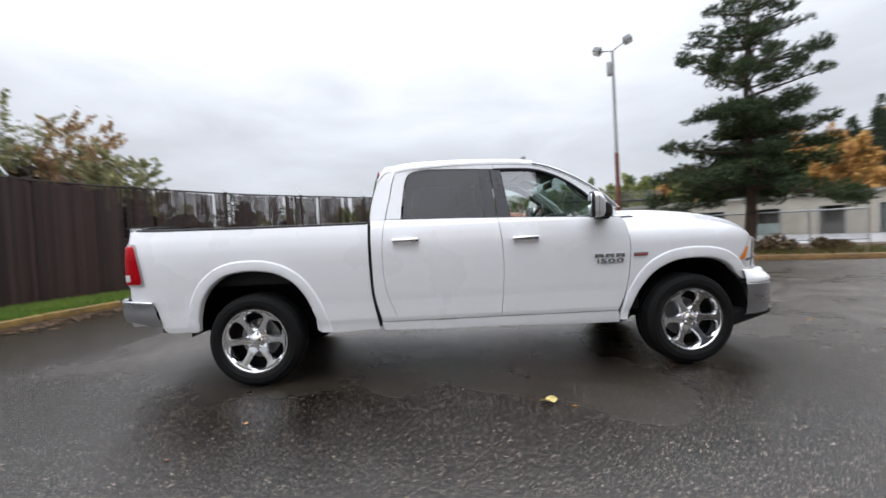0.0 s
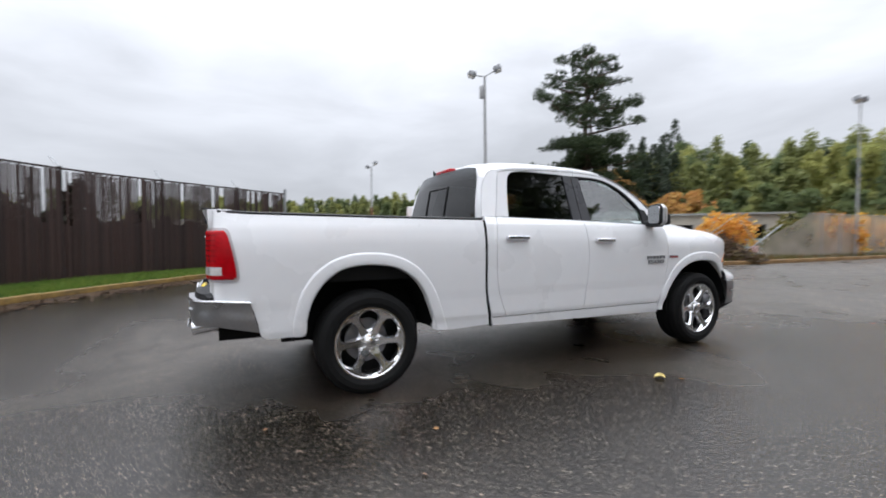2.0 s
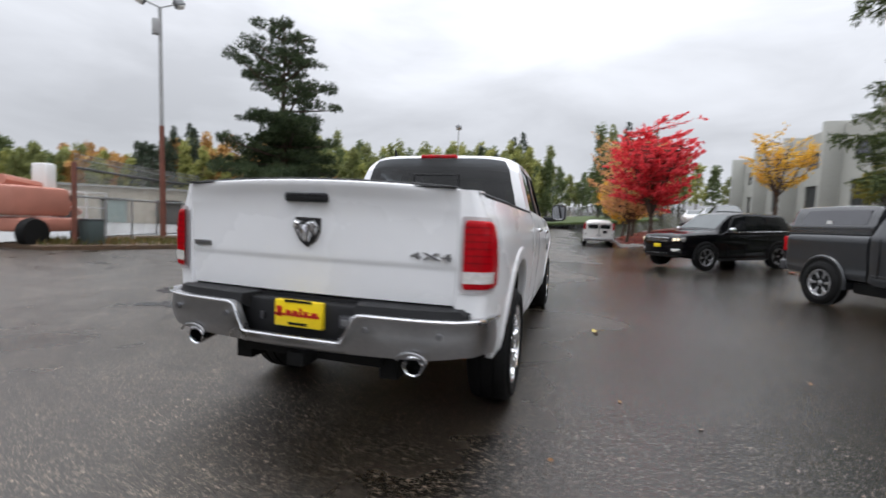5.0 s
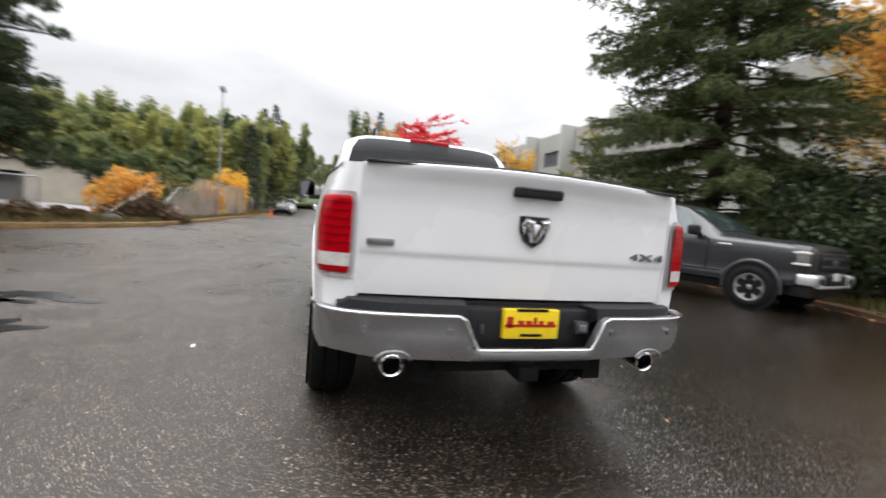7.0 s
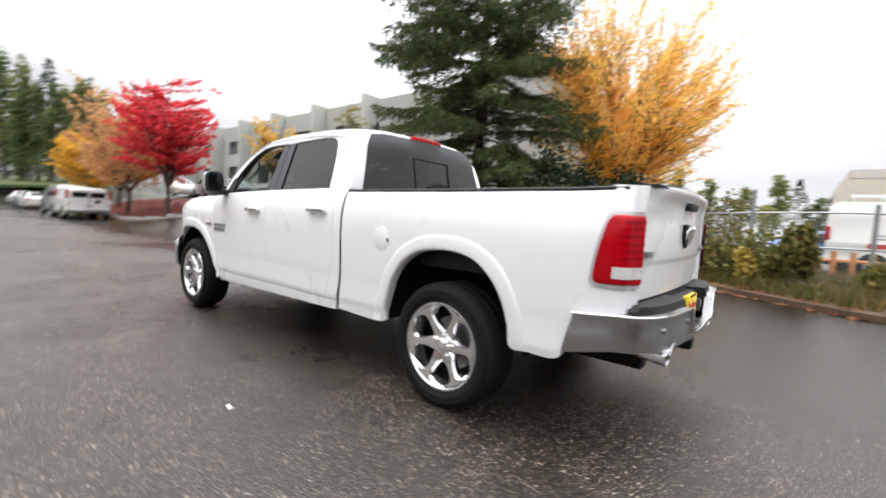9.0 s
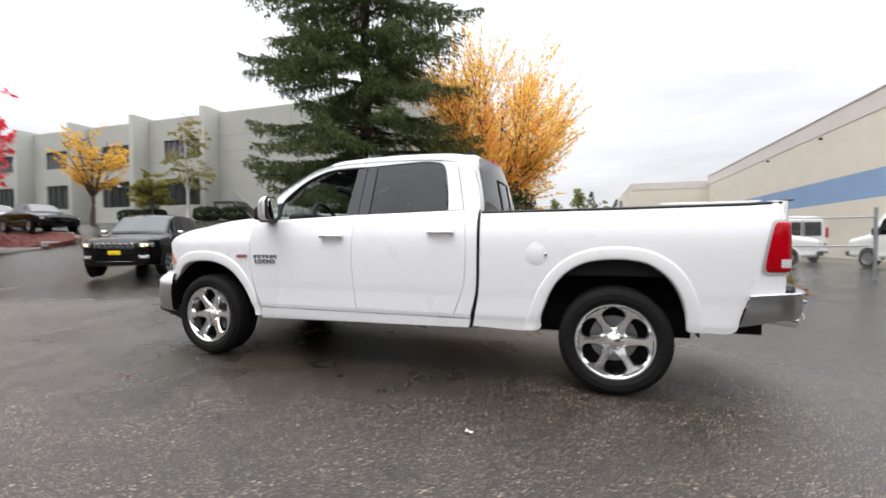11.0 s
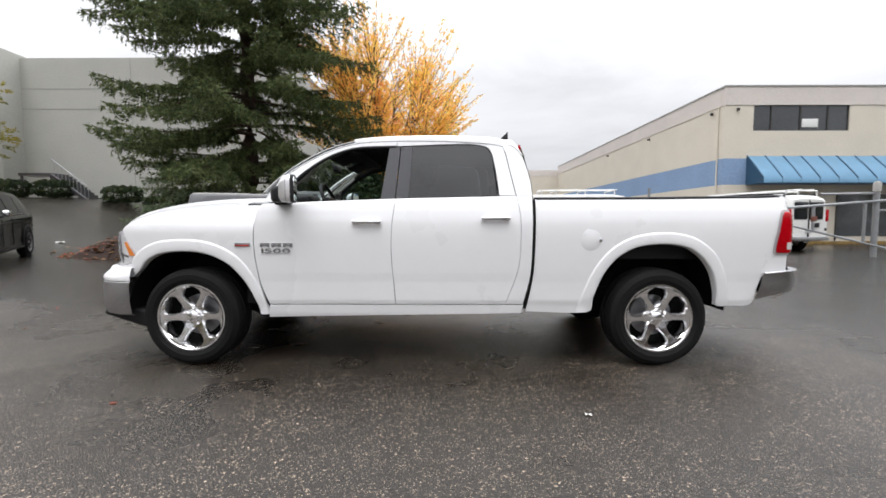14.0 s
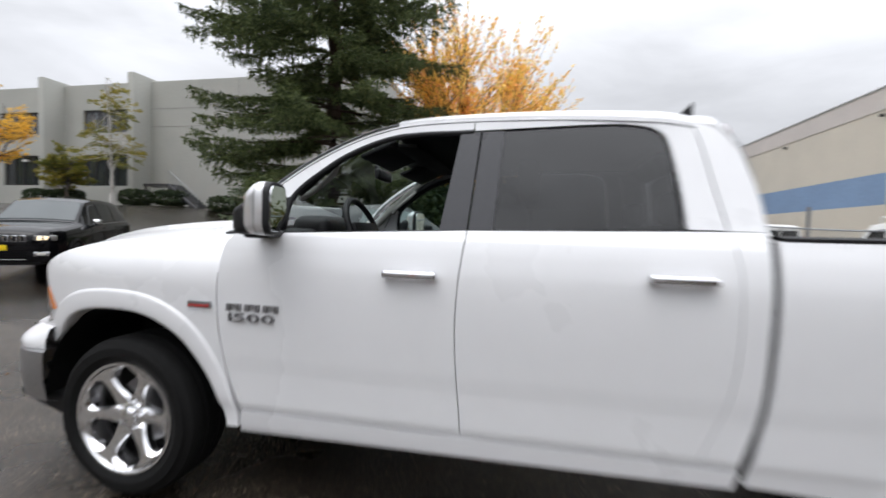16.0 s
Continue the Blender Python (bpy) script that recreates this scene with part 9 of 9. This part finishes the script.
# orange boom lift parked behind the gate post
M_FADED = mat("faded_red_paint", (0.42, 0.17, 0.12), 0.6, var=0.2, scale=2)
bl_ = thing("boom_lift", (3.9, 14.2, 0), "faded red-orange boom lift with a white basket in the yard", "boom lift", turn=15)
part("chassis", bbox(-1.1, 1.1, -0.8, 0.8, 0.45, 0.85, 0.08), M_FADED, bl_)
part("turret", bbox(-1.2, 0.6, -0.65, 0.65, 0.9, 1.75, 0.12), M_FADED, bl_)
part("boom", tube([(-0.9, 0, 1.9), (0.5, 0, 1.75), (1.6, 0, 1.0)], [0.16, 0.14, 0.10], 8), M_FADED, bl_)
part("mast", bbox(0.2, 0.55, -0.25, 0.25, 1.6, 2.5, 0.06), M_WHITEV, bl_)
for z in (0.7, 1.2, 1.7):
    part("basket_rail", tube([(1.2, -0.6, z), (2.0, -0.6, z), (2.0, 0.6, z), (1.2, 0.6, z), (1.2, -0.6, z)], 0.025, 6), M_WHITEV, bl_)
for x, y in ((1.2, -0.6), (2.0, -0.6), (2.0, 0.6), (1.2, 0.6)):
    part("basket_post", cyl((x, y, 0.65), (x, y, 1.7), 0.025, n=6), M_WHITEV, bl_)
part("basket_floor", bbox(1.2, 2.0, -0.6, 0.6, 0.6, 0.66), M_STEEL, bl_)
for x in (-0.85, 0.85):
    for y in (-0.85, 0.85):
        part("wheel", lathe([(0.0, -0.12), (0.40, -0.12), (0.43, -0.05), (0.43, 0.05), (0.40, 0.12), (0.0, 0.12)], 20), M_RUBBER, bl_).matrix_local = pose(x, y, 0.43)

# wire fence and pipe gate beyond the planted strip
rf_ = thing("strip_fence", (0, 0, 0), "sagging wire fence with grey posts behind the bushes", "fence")
RF = [(3.0, -12.6), (-0.2, -11.0), (-2.75, -9.6), (-6.0, -9.9), (-9.0, -10.3)]
rc = curve(RF, 30)
for z in (0.95, 1.72):
    part("rail", tube([(x, y, z + 0.04 * math.sin(x)) for x, y in rc], 0.025, 6), M_STEEL, rf_)
for i in (0, 5, 10, 15, 20, 25, 30):
    part("post", cyl((*rc[i], 0), (*rc[i], 1.95 + 0.3 * (i % 2)), 0.045, n=8), M_STEEL, rf_)
G = np.array([[(x, y, z) for z in (0.1, 0.9, 1.7)] for x, y in rc])
sheet("mesh", G, mesh_mat("old_wire_mesh", (0.30, 0.30, 0.28), 0.14, 1.5), rf_)
pg = thing("pipe_gate", (-11.4, -9.6, 0), "grey pipe swing gate with a diagonal brace", "gate", turn=180)
part("top_pipe", tube([(-0.25, 0, 1.59), (3.2, 0.1, 1.85), (5.2, 0.2, 1.98)], 0.045, 10), M_STEEL, pg)
part("upper_pipe", tube([(0.9, 0.15, 2.04), (2.7, 0.15, 2.06)], 0.035, 8), M_STEEL, pg)
part("brace", tube([(-0.2, 0, 1.04), (3.2, 0.1, 0.25)], 0.035, 8), M_STEEL, pg)
part("end_upright", cyl((0.6, 0.02, 0.84), (0.6, 0.02, 1.68), 0.045, n=10), M_STEEL, pg)
part("upright", cyl((2.3, 0.08, 0.46), (2.3, 0.08, 1.78), 0.045, n=10), M_STEEL, pg)
hp_ = part("hinge_post", cyl((2.72, 0.15, 0), (2.72, 0.15, 2.34), 0.085, n=14), M_STEEL, pg)
part("post_cap", lathe([(0.0, 2.46), (0.07, 2.44), (0.105, 2.38), (0.11, 2.12), (0.085, 2.10)], 18, "Z"), M_CONC, hp_).matrix_local = pose(2.72, 0.15, 0)
part("side_rail", tube([(2.75, 0.15, 1.52), (5.0, 0.2, 1.50)], 0.03, 8), M_STEEL, pg)
part("latch_plate", bbox(0.52, 0.70, -0.03, 0.03, 1.16, 1.32, 0.01), M_RUST, pg)
stk = thing("pallet_stack", (-4.5, -12.6, 0), "stacked orange-brown wooden crates behind the fence", "crates", turn=20)
for k in range(2):
    for i in range(5):
        part("board", bbox(-0.9, 0.9, -0.45 + 0.19 * i, -0.33 + 0.19 * i, 0.18 + 0.42 * k, 0.22 + 0.42 * k), mat("crate_wood", (0.50, 0.20, 0.06), 0.7, var=0.3, scale=8) if (k, i) == (0, 0) else bpy.data.materials["crate_wood"], stk)
    for x in (-0.8, -0.4, 0.0, 0.4, 0.8):
        part("slat", bbox(x - 0.06, x + 0.06, 0.44, 0.48, 0.05 + 0.42 * k, 0.45 + 0.42 * k), bpy.data.materials["crate_wood"], stk)
ms = thing("small_sign", (-0.9, -8.35, 0.1), "small white marker plate on a short post", "marker")
part("post", cyl((0, 0, 0), (0, 0, 0.75), 0.02, n=6), M_STEEL, ms)
part("plate", bbox(-0.10, 0.10, 0.02, 0.035, 0.42, 0.80, 0.005), M_WHITEV, ms)
# traffic cone by the road and grass rise at its end
cn_ = thing("traffic_cone", (41.5, 5.4, 0), "orange traffic cone at the edge of the road", "cone")
part("cone", lathe([(0.16, 0.03), (0.03, 0.72), (0.0, 0.73)], 16, "Z"), M_ORPNT, cn_)
part("base", bbox(-0.22, 0.22, -0.22, 0.22, 0, 0.04, 0.01), M_ORPNT, cn_)
verge("grass_rise", [(82, -16), (82, 12), (110, 14), (110, -18)], M_TURF, 0.35, "green grass rise at the end of the road", "grass rise")
